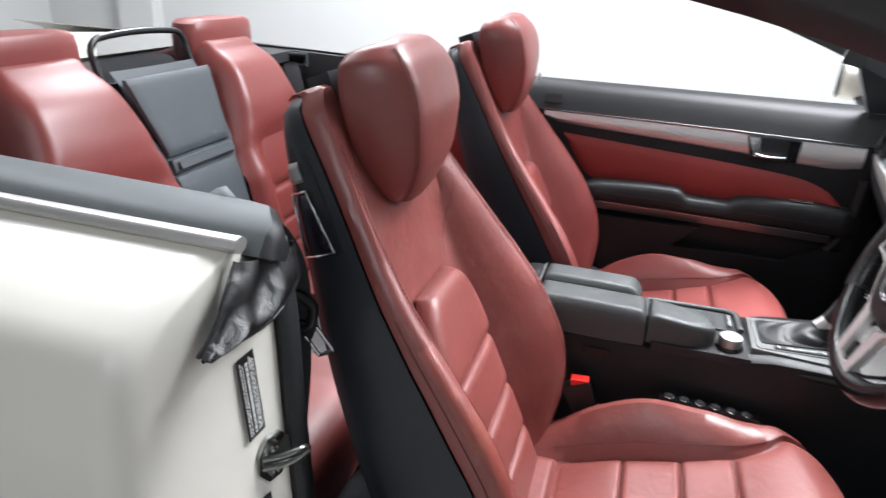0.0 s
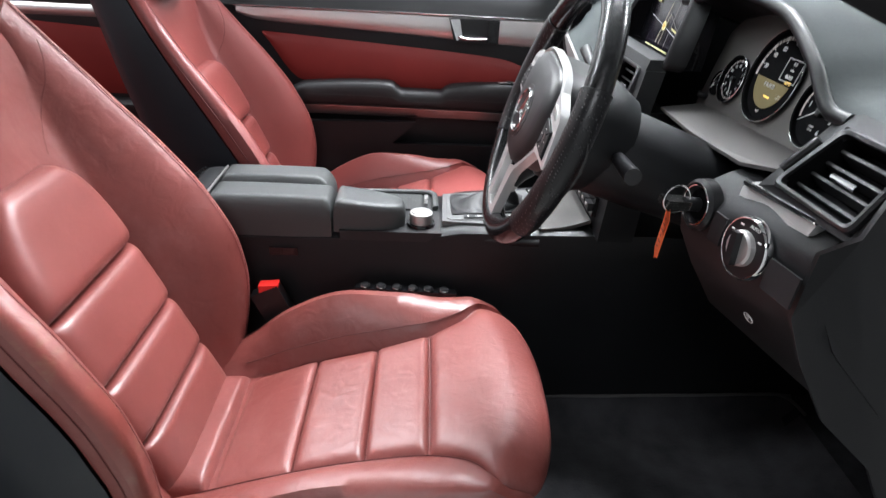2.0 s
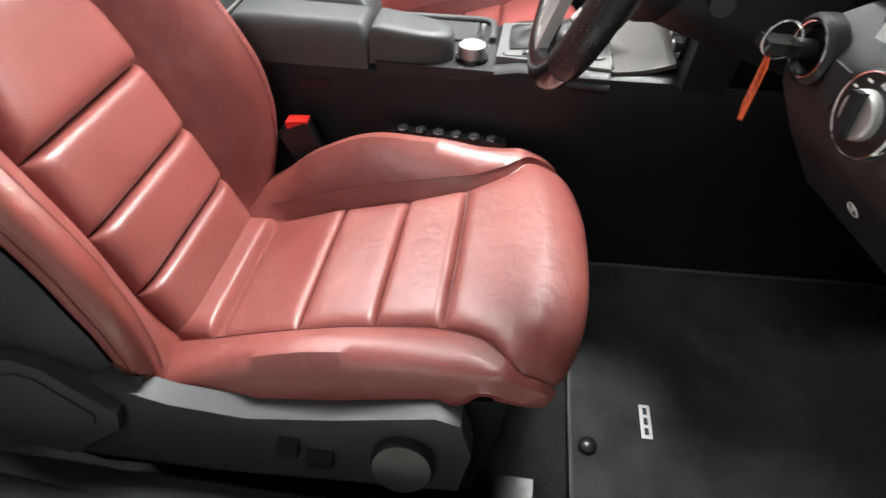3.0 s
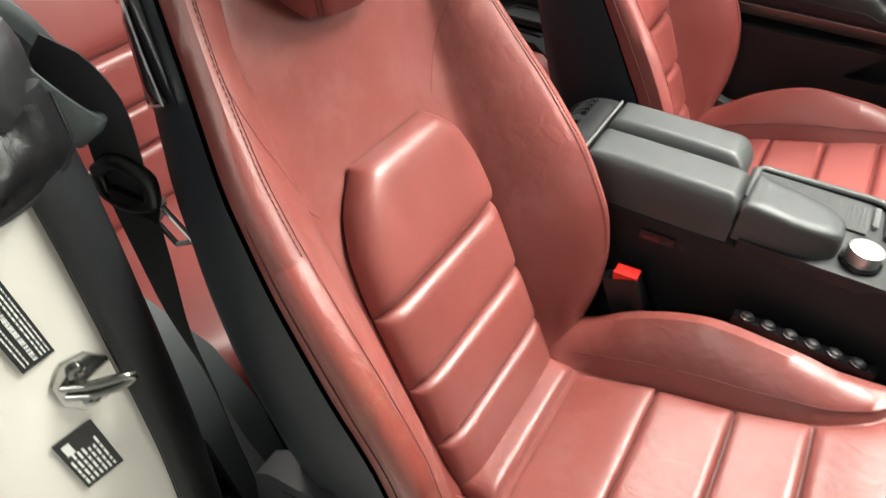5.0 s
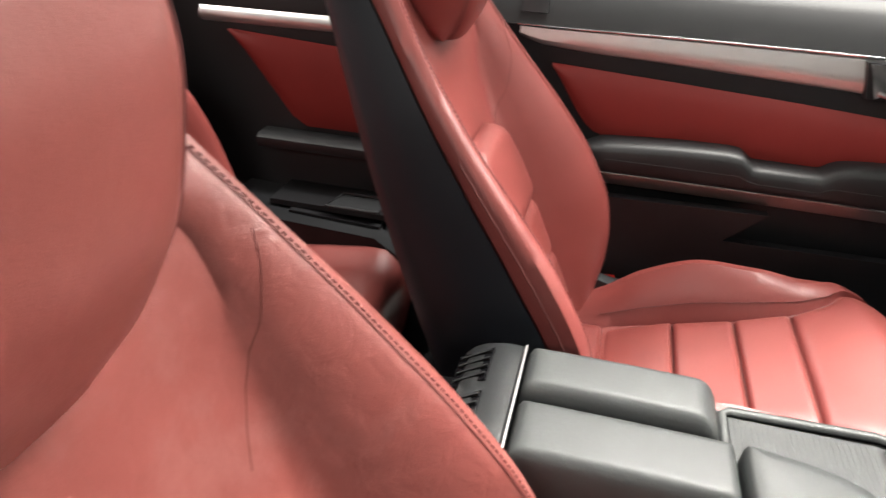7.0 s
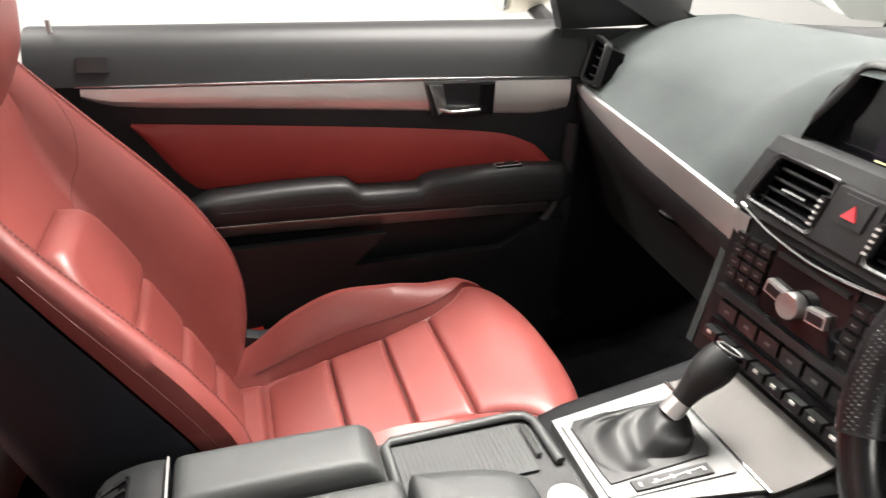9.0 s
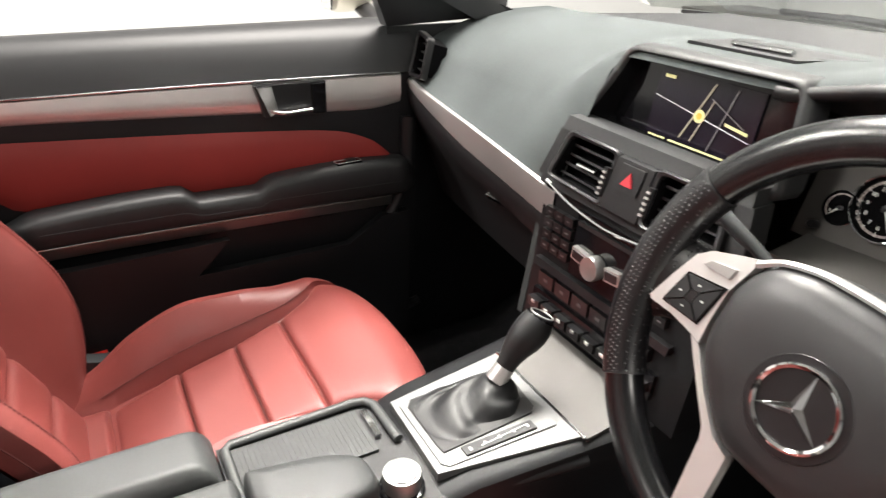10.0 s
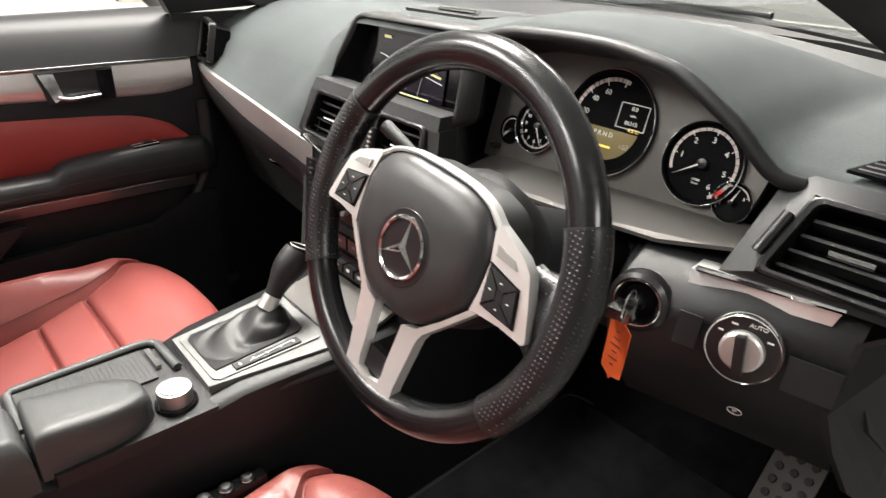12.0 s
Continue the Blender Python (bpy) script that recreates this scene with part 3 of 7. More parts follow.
            i = int(k)
            hw = panel_half(arc(i) + (arc(min(i + 1, n - 1)) - arc(i)) * (k - i)) - 0.002
            return bow(p.x + nn.x * d, u * hw * (1.0 - 0.09 * min(1, max(0, (k - top - 3) / 14))), p.z + nn.z * d)
        part("pad", pillow(panel, 30, 24 if s1 < 0.8 else 34, 13.0, -0.0125, 0.012 if s1 == cuts[0][1] else (-0.003 if s1 == cuts[1][1] else 0.003)), RED_CREASED if worn else RED, t)
    # plinth and side cover
    part("base", slab([(0.18, -0.205, 0.38), (0.60, -0.205, 0.455), (0.645, -0.205, 0.462), (0.64, -0.205, 0.40), (0.62, -0.205, 0.30), (0.60, -0.205, 0.22), (0.16, -0.205, 0.22)], (0, 0.41, 0), 0.01), PLASTIC, t)
    yo = outer * 0.222
    cover = part("side_cover", slab([(x, yo, z) for x, z in ((0.03, 0.475), (0.14, 0.505), (0.20, 0.462), (0.27, 0.442), (0.36, 0.436), (0.46, 0.455), (0.57, 0.482), (0.598, 0.474), (0.612, 0.42), (0.60, 0.345), (0.15, 0.30), (-0.01, 0.36))], (0, outer * 0.030, 0), 0.012, 4), SEAT_PLASTIC, t, "black grained plastic seat side cover")
    part("rear_pod", slab([(x, outer * 0.232, z) for x, z in ((0.015, 0.470), (0.040, 0.492), (0.120, 0.510), (0.150, 0.500), (0.215, 0.435), (0.210, 0.405), (0.130, 0.335), (0.020, 0.350), (0.0, 0.385))], (0, outer * 0.036, 0), 0.016, 5), SEAT_PLASTIC, cover, "rounded grey hinge cover")
    part("pod_flap", slab([(x, outer * 0.2682, z) for x, z in ((0.060, 0.474), (0.118, 0.488), (0.138, 0.482), (0.188, 0.428), (0.184, 0.412), (0.125, 0.365), (0.070, 0.375), (0.052, 0.395))], (0, outer * 0.0025, 0), 0.0022, 2), SEAT_PLASTIC, cover)
    part("hinge_bracket", slab([(x, outer * 0.215, z) for x, z in ((0.150, 0.520), (0.195, 0.512), (0.240, 0.462), (0.215, 0.440), (0.150, 0.470))], (0, outer * 0.028, 0), 0.004), STEEL, cover)
    part("adjuster_knob", revolve([(0.036, -0.004), (0.036, 0.016), (0.033, 0.021), (0.0, 0.022)], axes((0.538, outer * 0.253, 0.405), (1, 0, 0), (0, outer, 0.25)), 32), SMOOTH, cover)
    part("adjuster_lever", rbox((0.03, 0.016, 0.018), pose(0.44, outer * 0.258, 0.385), 0.004), SMOOTH, cover)
    part("adjuster_lever", rbox((0.024, 0.016, 0.02), pose(0.405, outer * 0.258, 0.40), 0.004), SMOOTH, cover)
    part("seat_rail", rbox((0.6, 0.04, 0.04), pose(0.4, outer * 0.17, 0.20), 0.004), SMOOTH, t)
    # seat controls beside the inner bolster
    ctl = part("seat_switch_panel", rbox((0.18, 0.018, 0.02), pose(0.520, -outer * 0.238, 0.516, 0, 2, 0), 0.006, 3), GLOSS, t)
    for i in range(6):
        at = pose(0.448 + 0.028 * i, -outer * 0.238, 0.528 - 0.0010 * i, 0, 2, 0)
        key_ = part("switch", revolve([(0.0085, -0.004), (0.0085, 0.004), (0.006, 0.007), (0.0, 0.0075)], at, 16, caps=False), SMOOTH, ctl)
        part("switch_edge", tube([at @ Vector((0.0085 * math.cos(a), 0.0085 * math.sin(a), 0.003)) for a in np.linspace(0, 2 * math.pi, 15)], 0.0012, 6), CHROME, key_)
    return t


driver_seat = front_seat(-1, True)
passenger_seat = front_seat(1, False)


# ---- steering wheel ----
W_C = Vector((0.687, -0.354, 0.906))
W_N = Vector((-math.cos(radians(19)), -0.01, math.sin(radians(19)))).normalized()
W_M = axes(W_C, (0, -1, 0), W_N)     # x to the driver's right, y up the wheel, z to the driver


def rim_point(a):
    return Vector((0.157 * math.cos(a), 0.010 + 0.157 * math.sin(a), 0))


wheel = thing("steering_wheel", "black leather sports steering wheel with silver spokes", "steering wheel", W_C)
wheel.matrix_world = W_M @ pose(0, 0, 0, 0, 0, -6.7)


def rim_arc(a0, a1, n, r, name, material, label=""):
    pts = [rim_point(radians(a)) for a in np.linspace(a0, a1, n)]
    part(name, tube(pts, r, 18, up=(0, 0, 1), ratio=0.92), material, wheel, label)


rim_arc(28.5, 151.5, 48, 0.0160, "rim_top", WHEEL_LEATHER)
rim_arc(-35, 28, 36, 0.0178, "rim_grip", PERFORATED, "perforated black leather grip")
rim_arc(152, 215, 36, 0.0178, "rim_grip", PERFORATED, "perforated black leather grip")
rim_arc(215.5, 324.5, 50, 0.0162, "rim_bottom", WHEEL_LEATHER)
for a in (28.2, 151.8, 215.2, 324.8):
    p, q = rim_point(radians(a - 0.35)), rim_point(radians(a + 0.35))
    part("seam", tube([p, q], 0.0181, 18, ratio=0.92), RUBBER, wheel)
# airbag cover
rows = []
hub_outline = [(0, 0.071), (0.03, 0.0705), (0.058, 0.064), (0.074, 0.050), (0.081, 0.028), (0.081, 0.006), (0.077, -0.012), (0.058, -0.036), (0.034, -0.057), (0.020, -0.0615), (0, -0.062)]
full = hub_outline + [(-x, y) for x, y in reversed(hub_outline[1:-1])]
ring = spline([(x, y, 0) for x, y in full + full[:1]], 73)[:-1]
for k, h in ((1.0, -0.035), (1.0, 0.006), (0.985, 0.013), (0.95, 0.018), (0.85, 0.0225), (0.7, 0.025), (0.45, 0.0262), (0.2, 0.0265)):
    rows.append([(p.x * k, p.y * k, h) for p in ring])
part("airbag_cover", loft(rows, closed=True, caps=True), AIRBAG, wheel, "black grained airbag cover", sharp=60)
badge = part("badge_ring", revolve([(0.028, 0.024), (0.028, 0.0285), (0.0265, 0.0295), (0.0245, 0.0285), (0.0245, 0.0262)], pose(0, -0.002, 0), 40, caps=False), CHROME, wheel, "round chrome badge")
part("badge_recess", revolve([(0.034, 0.0255), (0.033, 0.0268), (0.0, 0.0268)], pose(0, -0.002, 0), 40, caps=False), SMOOTH, wheel)
for a in (90, 210, 330):
    d = Vector((math.cos(radians(a)), math.sin(radians(a)), 0))
    s = Vector((-d.y, d.x, 0))
    o = Vector((0, -0.002, 0.0268))
    bm = bmesh.new()
    base = [o + d * 0.0255, o + s * 0.0042 , o - s * 0.0042]
    crest = bm.verts.new(o + Vector((0, 0, 0.0035)))
    vs = [bm.verts.new(p) for p in base]
    bm.faces.new((vs[0], vs[1], crest))
    bm.faces.new((vs[0], crest, vs[2]))
    part("badge_arm", bm, CHROME, badge)
# spokes: a silver frame round the airbag cover
def quad(corners, u, v, h):
    """A point inside four corners."""
    a, b, c, d = (Vector((*q, h)) for q in corners)
    return a.lerp(b, u).lerp(d.lerp(c, u), v)


for s in (-1, 1):
    pts = [(0.0755, 0.0525), (0.078, 0.0575), (0.092, 0.0525), (0.108, 0.046), (0.1185, 0.037), (0.128, 0.014), (0.1365, -0.010), (0.134, -0.0125), (0.112, -0.0105), (0.089, -0.0125), (0.0805, -0.0145), (0.0825, 0.004), (0.0825, 0.028)]
    sp = part("spoke", slab([(s * x, y, 0.004 - 0.10 * max(0, x - 0.105)) for x, y in pts], (0, 0, 0.011), 0.0028, 3), SPOKE, wheel, "satin silver side spoke")
    pad = [(s * 0.083, 0.030), (s * 0.1165, 0.0235), (s * 0.1245, -0.0065), (s * 0.0885, -0.0045)]
    part("button_pad", slab([(x, y, 0.0135 - 0.10 * max(0, abs(x) - 0.108)) for x, y in pad], (0, 0, 0.0022), 0.0008), GLOSS, sp)
    inner = [(0.40, 0.36), (0.60, 0.36), (0.60, 0.64), (0.40, 0.64)]
    outerq = [(0.03, 0.03), (0.97, 0.03), (0.97, 0.97), (0.03, 0.97)]
    for a in range(4):
        b = (a + 1) % 4
        cell = [outerq[a], outerq[b], inner[b], inner[a]]
        cu, cv = sum(q[0] for q in cell) / 4, sum(q[1] for q in cell) / 4
        cell = [quad(pad, cu + (u - cu) * 0.90, cv + (v - cv) * 0.90, 0) for u, v in cell]
        part("button", slab([(p.x, p.y, 0.0152 - 0.10 * max(0, abs(p.x) - 0.108)) for p in cell], (0, 0, 0.0022), 0.0007), DASH_LOW, sp)
        m = quad(pad, cu, cv, 0.0178 - 0.10 * max(0, abs(quad(pad, cu, cv, 0).x) - 0.108))
        part("button_mark", rbox((0.0024, 0.0010, 0.0003), pose(*m), 0.0), PRINT, sp)
    part("button_centre", slab([quad(pad, u, v, 0.0152) for u, v in inner], (0, 0, 0.002), 0.0006), SMOOTH, sp)
    small = [(s * 0.0845, 0.0445), (s * 0.1035, 0.0400), (s * 0.1085, 0.0345), (s * 0.0860, 0.0360)]
    part("thumb_key", slab([(x, y, 0.0145) for x, y in small], (0, 0, 0.0022), 0.0008), BRIGHT, sp)
    part("collar", tube(spline([(s * 0.104, 0.012, -0.012), (s * 0.132, 0.008, -0.008), (s * 0.160, 0.002, -0.002)], 8), [0.030, 0.030, 0.031, 0.032, 0.034, 0.037, 0.041, 0.046], 18, ratio=0.36), PERFORATED, wheel)
    leg = [(0.0800, -0.0152), (0.0885, -0.0132), (0.0680, -0.0360), (0.0455, -0.0600), (0.0420, -0.0680), (0.0350, -0.1200), (0.0335, -0.1460), (0.0290, -0.1500), (0.0005, -0.1540), (0.0005, -0.1330), (0.0150, -0.1300), (0.0170, -0.1200), (0.0170, -0.1050), (0.0200, -0.0660), (0.0210, -0.0645), (0.0350, -0.0605), (0.0590, -0.0385)]
    part("lower_spoke", slab([(s * x, y, 0.004 - 0.05 * max(0, -y - 0.07)) for x, y in leg], (0, 0, 0.011), 0.0026, 3), SPOKE, wheel, "satin silver lower spoke")
arch_out = spline([(-0.078, 0.0570, 0), (-0.06, 0.0680, 0), (-0.03, 0.0745, 0), (0, 0.0755, 0), (0.03, 0.0745, 0), (0.06, 0.0680, 0), (0.078, 0.0570, 0)], 28)
arch_in = spline([(-0.0755, 0.0520, 0), (-0.0585, 0.0638, 0), (-0.03, 0.0702, 0), (0, 0.0710, 0), (0.03, 0.0702, 0), (0.0585, 0.0638, 0), (0.0755, 0.0520, 0)], 28)
part("top_bezel", loft([[(p.x, p.y, 0.004) for p in arch_out], [(p.x, p.y, 0.0125) for p in arch_out], [(p.x * 0.5 + q.x * 0.5, p.y * 0.5 + q.y * 0.5, 0.015) for p, q in zip(arch_out, arch_in)], [(q.x, q.y, 0.0135) for q in arch_in]]), SPOKE, wheel, "thin silver arch over the airbag cover")
part("spoke_insert", slab([(-0.016, -0.108, -0.004), (0.016, -0.108, -0.004), (0.0145, -0.131, -0.004), (-0.0145, -0.131, -0.004)], (0, 0, 0.009), 0.004), SMOOTH, wheel)
part("hub_back", revolve([(0.06, -0.10), (0.075, -0.06), (0.07, -0.02), (0.05, 0.0)], Matrix.Identity(4), 28), PLASTIC, wheel)
column = thing("steering_column", "black plastic steering column shroud with stalks", "steering column", W_C)
column.matrix_world = W_M
rows = [[(r * 1.0 * math.cos(a), r * 0.9 * math.sin(a) - 0.01, h) for a in np.linspace(0, 2 * math.pi, 28, endpoint=False)] for r, h in ((0.060, -0.045), (0.066, -0.06), (0.064, -0.14), (0.06, -0.26))]
part("shroud", loft(rows, closed=True, caps=True), PLASTIC, column)
stalk = part("wiper_stalk", tube([(-0.07, 0.035, -0.075), (-0.12, 0.06, -0.07), (-0.165, 0.078, -0.06)], [0.006, 0.0055, 0.008], 12), RUBBER, column)
part("stalk", tube([(0.07, 0.0, -0.085), (0.13, 0.0, -0.085)], [0.008, 0.010], 12), SMOOTH, column)


# ---- passenger door ----
def yz_slab(points, y, depth, bevel=0.003, segments=2):
    """An outline in the x-z plane at y, given a depth along y."""
    return slab([(x, y, z) for x, z in points], (0, depth, 0), bevel, segments)


door = thing("passenger_door", "closed car door with red leather and silver trim", "car door", (0.4, 0.8, 0.2))
door.matrix_world = pose(0, 0, 0)
X0, X1 = -0.04, 0.93
# upper shoulder: rolls from the belt inwards
prof = [(0.82, 0.955), (0.80, 0.968), (0.77, 0.970), (0.745, 0.962), (0.728, 0.945), (0.712, 0.915), (0.704, 0.890)]
rows = []
for x in np.linspace(X0, X1, 24):
    lift = 0.012 * (x - X0) / (X1 - X0)
    inn = 0.035 * max(0, (x - 0.3) / 0.63) ** 1.5
    rows.append([(x, y - inn * (i / 6), z + lift * (1 - i / 6)) for i, (y, z) in enumerate(prof)])
part("shoulder", thick(loft(rows), 0.01), DASH_LOW, door, "soft black upper door trim")
inset = lambda x: 0.035 * max(0, (x - 0.3) / 0.63) ** 1.5
# back board of the door
rows = [[(x, 0.712 - inset(x), z) for z in np.linspace(0.30, 0.893, 12)] for x in np.linspace(X0, X1, 20)]
part("door_card", thick(loft(rows), -0.02), PLASTIC, door)
# silver strip
strip_lo = hermite([0.03, 0.08, 0.3, 0.6, 0.82, 0.9], [0.872, 0.855, 0.842, 0.828, 0.818, 0.83])
rows = []
for x in np.linspace(0.035, 0.89, 40):
    lo, hi = strip_lo(x), 0.8875
    rows.append([(x, 0.7125 - inset(x) - d, lo + (hi - lo) * k) for k, d in ((0, 0.0), (0.04, 0.004), (0.12, 0.007), (0.30, 0.0105), (0.34, 0.0112), (0.60, 0.0105), (0.94, 0.009), (0.98, 0.006), (1, 0.0))])
part("trim_strip", loft(rows), SILVER, door, "satin silver trim strip", sharp=30)
part("chrome_line", tube([(x, 0.703 - inset(x), 0.8895) for x in np.linspace(0.03, 0.885, 30)], 0.0018, 8), CHROME, door)
# handle in its recess
part("handle_recess", yz_slab([(0.60, 0.884), (0.735, 0.884), (0.735, 0.822), (0.615, 0.826)], 0.676, 0.02, 0.004), SMOOTH, door)
handle = part("door_handle", merge(slab([(0.602, 0.672, 0.884), (0.628, 0.672, 0.884), (0.638, 0.672, 0.838), (0.622, 0.672, 0.830)], (0, -0.010, 0), 0.003, 3), tube(spline([(0.626, 0.664, 0.840), (0.650, 0.662, 0.834), (0.702, 0.664, 0.836)], 10), 0.0055, 12, ratio=0.7)), CHROME, door, "chrome inner door handle")
part("lock_switch", yz_slab([(0.705, 0.882), (0.732, 0.882), (0.730, 0.826), (0.705, 0.827)], 0.668, 0.02, 0.003), GLOSS, door)
# red leather panel
red_hi = hermite([0.10, 0.3, 0.6, 0.75, 0.83, 0.87], [0.826, 0.813, 0.795, 0.782, 0.755, 0.720])
red_lo = hermite([0.10, 0.2, 0.3, 0.5, 0.87], [0.820, 0.70, 0.69, 0.685, 0.70])
rows = []
for x in np.linspace(0.10, 0.868, 44):
    lo, hi = min(red_lo(x), red_hi(x) - 0.004), red_hi(x)
    rows.append([(x, 0.709 - inset(x) - 0.010 * math.sin(math.pi * k) ** 0.6, lo + (hi - lo) * k) for k in np.linspace(0, 1, 9)])
part("leather_panel", loft(rows), RED_DOOR, door, "red leather door panel insert")
# armrest with a pull notch
arm_top = hermite([0.16, 0.22, 0.43, 0.455, 0.475, 0.585, 0.605, 0.63, 0.80, 0.885, 0.92], [0.675, 0.700, 0.711, 0.708, 0.690, 0.690, 0.706, 0.712, 0.722, 0.718, 0.69])
rows = []
for x in np.linspace(0.15, 0.925, 70):
    zt = arm_top(x)
    k = min(1, (x - 0.15) / 0.06, (0.93 - x) / 0.05)
    yi = 0.705 - inset(x) * 0.6 - 0.055 * max(k, 0.05) ** 0.6
    rows.append([(x, 0.708 - inset(x), zt + 0.002), (x, yi + 0.026, zt + 0.002), (x, yi + 0.010, zt + 0.0005), (x, yi + 0.003, zt - 0.005), (x, yi, zt - 0.013), (x, yi - 0.001, zt - 0.030), (x, yi, 0.655), (x, yi + 0.006, 0.647), (x, yi + 0.02, 0.644), (x, 0.708 - inset(x), 0.642)])
part("armrest", loft(rows), BLACK_LEATHER, door, "black padded door armrest", sharp=70)
part("seam", tube([(x, 0.705 - inset(x) * 0.6 - 0.0565, min(arm_top(x), 0.70) - 0.024) for x in np.linspace(0.22, 0.87, 40)], 0.0006, 5), RUBBER, door)
SWITCH = pose(0.768, 0.662, 0.7225, -6, -2, 0)
sw = part("window_switch", rbox((0.052, 0.026, 0.005), SWITCH, 0.002), GLOSS, door)
part("switch_edge", tube([SWITCH @ Vector((x, y, 0.0025)) for x, y in ((-0.025, -0.012), (0.025, -0.012), (0.025, 0.012), (-0.025, 0.012), (-0.025, -0.012))], 0.0008, 6), SILVER, sw)
part("switch_lever", rbox((0.018, 0.014, 0.005), SWITCH @ pose(0.006, 0, 0.004), 0.0015), SMOOTH, sw)
# lower trim
rows = [[(x, 0.668 - inset(x) * 0.6, 0.644), (x, 0.664 - inset(x) * 0.6, 0.640), (x, 0.672 - inset(x) * 0.6, 0.618), (x, 0.69 - inset(x) * 0.6, 0.612)] for x in np.linspace(0.18, 0.86, 20)]
part("lower_strip", loft(rows), STRIP_METAL, door, "satin metal strip under the armrest")
part("chrome_line", tube([(x, 0.6655 - inset(x) * 0.6, 0.6430) for x in np.linspace(0.18, 0.86, 20)], 0.0018, 8), CHROME, door)
# map pocket
part("map_pocket", merge(yz_slab([(0.10, 0.60), (0.52, 0.608), (0.455, 0.545), (0.76, 0.548), (0.84, 0.60), (0.90, 0.60), (0.90, 0.30), (0.05, 0.30)], 0.645, 0.02, 0.006)), PLASTIC, door, "black map pocket front")
part("speaker_ring", tube([(0.90 + 0.11 * math.cos(a), 0.665, 0.47 + 0.12 * math.sin(a)) for a in np.linspace(math.pi * 0.5, math.pi * 1.6, 24)], 0.012, 8), SMOOTH, door)
part("door_moulding", tube(spline([(0.905, 0.668, 0.80), (0.900, 0.662, 0.70), (0.872, 0.658, 0.618), (0.818, 0.656, 0.557), (0.770, 0.655, 0.49), (0.745, 0.655, 0.42)], 26), [0.016] * 8 + [0.012] * 18, 12, ratio=0.6), PLASTIC, door, "curved black door moulding")
# outer skin of the door
rows = [[(x, y, z) for y, z in ((0.80, 0.96), (0.835, 0.955), (0.86, 0.85), (0.885, 0.70), (0.88, 0.45), (0.85, 0.30))] for x in np.linspace(X0, 1.0, 6)]
part("outer_skin", loft(rows), PAINT, door, "white painted outer door skin")

# ---- passenger mirror ----
mirror = thing("door_mirror", "white door mirror housing with mirror glass", "door mirror", (0.93, 0.98, 1.03))
mirror.matrix_world = pose(0, 0, 0)
rows = []
for k, sc in ((0, 0.93), (0.1, 1.0), (0.5, 0.98), (0.85, 0.75), (1, 0.35)):
    rows.append([(0.838 + 0.11 * k, 0.955 + sc * 0.10 * math.copysign(abs(math.cos(a)) ** 0.6, math.cos(a)), 1.028 + sc * 0.056 * math.copysign(abs(math.sin(a)) ** 0.6, math.sin(a))) for a in np.linspace(0, 2 * math.pi, 32, endpoint=False)])
part("housing", loft(rows, closed=True, caps=True), PAINT, mirror, "white painted housing")
part("mirror_glass", rbox((0.004, 0.165, 0.090), pose(0.8365, 0.955, 1.028, 0, 0, -8), 0.001), CHROME, mirror)
part("mirror_arm", tube([(0.90, 0.80, 0.965), (0.90, 0.88, 0.985)], 0.022, 12, ratio=0.6), SMOOTH, mirror)

# ---- centre console ----
console = thing("centre_console", "black centre console with silver gear surround", "centre console", (0.5, 0, 0.2))
console.matrix_world = pose(0, 0, 0)
top_z = hermite([-0.05, 0.15, 0.40, 0.56, 0.60, 0.75, 0.95], [0.58, 0.60, 0.607, 0.614, 0.626, 0.636, 0.652])
rows = []
for x in np.linspace(0.02, 1.42, 34):
    z, w = top_z(min(x, 0.95)), 0.090 + 0.045 * min(1.1, max(0, (x - 0.55) / 0.4))
    half = [(w * 0.9, z), (w, z - 0.006), (w + 0.004, z - 0.05), (min(w + 0.012, 0.103), 0.45), (0.105, 0.22)]
    rows.append([(x, -y, zz) for y, zz in reversed(half)] + [(x, y, zz) for y, zz in half])
part("body", loft(rows), PLASTIC, console)
arm = thing("armrest_box", "black leather split centre armrest on the console", "armrest", (0.27, 0, 0.61))
arm.matrix_world = pose(0, 0, 0)
def padded(x0, x1, y0, y1, z0, h, nose):
    """A padded lid with a crowned top and soft edges."""
    rows = []
    for i in range(25):
        u = i / 24
        x = x0 + (x1 - x0) * (0.5 - 0.5 * math.cos(math.pi * u))
        ex = min(1, (x - x0) / 0.012, (x1 - x) / nose)
        hx = math.sqrt(max(0, 1 - (1 - max(ex, 0)) ** 2))
        sec = []
        for j in range(25):
            v = j / 24
            y = y0 + (y1 - y0) * (0.5 - 0.5 * math.cos(math.pi * v))
            ey = min(1, (y - y0) / 0.016, (y1 - y) / 0.016)
            hy = math.sqrt(max(0, 1 - (1 - max(ey, 0)) ** 2))
            sec.append((x, y, z0 + h * (0.45 + 0.55 * min(hx, hy) * (0.5 + 0.5 * max(hx, hy))) + 0.003 * math.sin(math.pi * v) * math.sin(math.pi * u)))
        rows.append(sec)
    low = [[(x, y, z0) for x, y, z in (rows[0] + [r[-1] for r in rows[1:]] + rows[-1][::-1][1:] + [r[0] for r in rows[::-1]][1:-1])]]
    ring = rows[0] + [r[-1] for r in rows[1:]] + rows[-1][::-1][1:] + [r[0] for r in rows[::-1]][1:-1]
    return merge(loft(rows), loft([ring, low[0]], closed=True))


part("lid", padded(0.165, 0.374, 0.003, 0.084, 0.60, 0.074, 0.03), ARMREST, arm, sharp=70)
part("lid", padded(0.165, 0.385, -0.088, 0.0015, 0.60, 0.070, 0.012), ARMREST, arm, sharp=70)
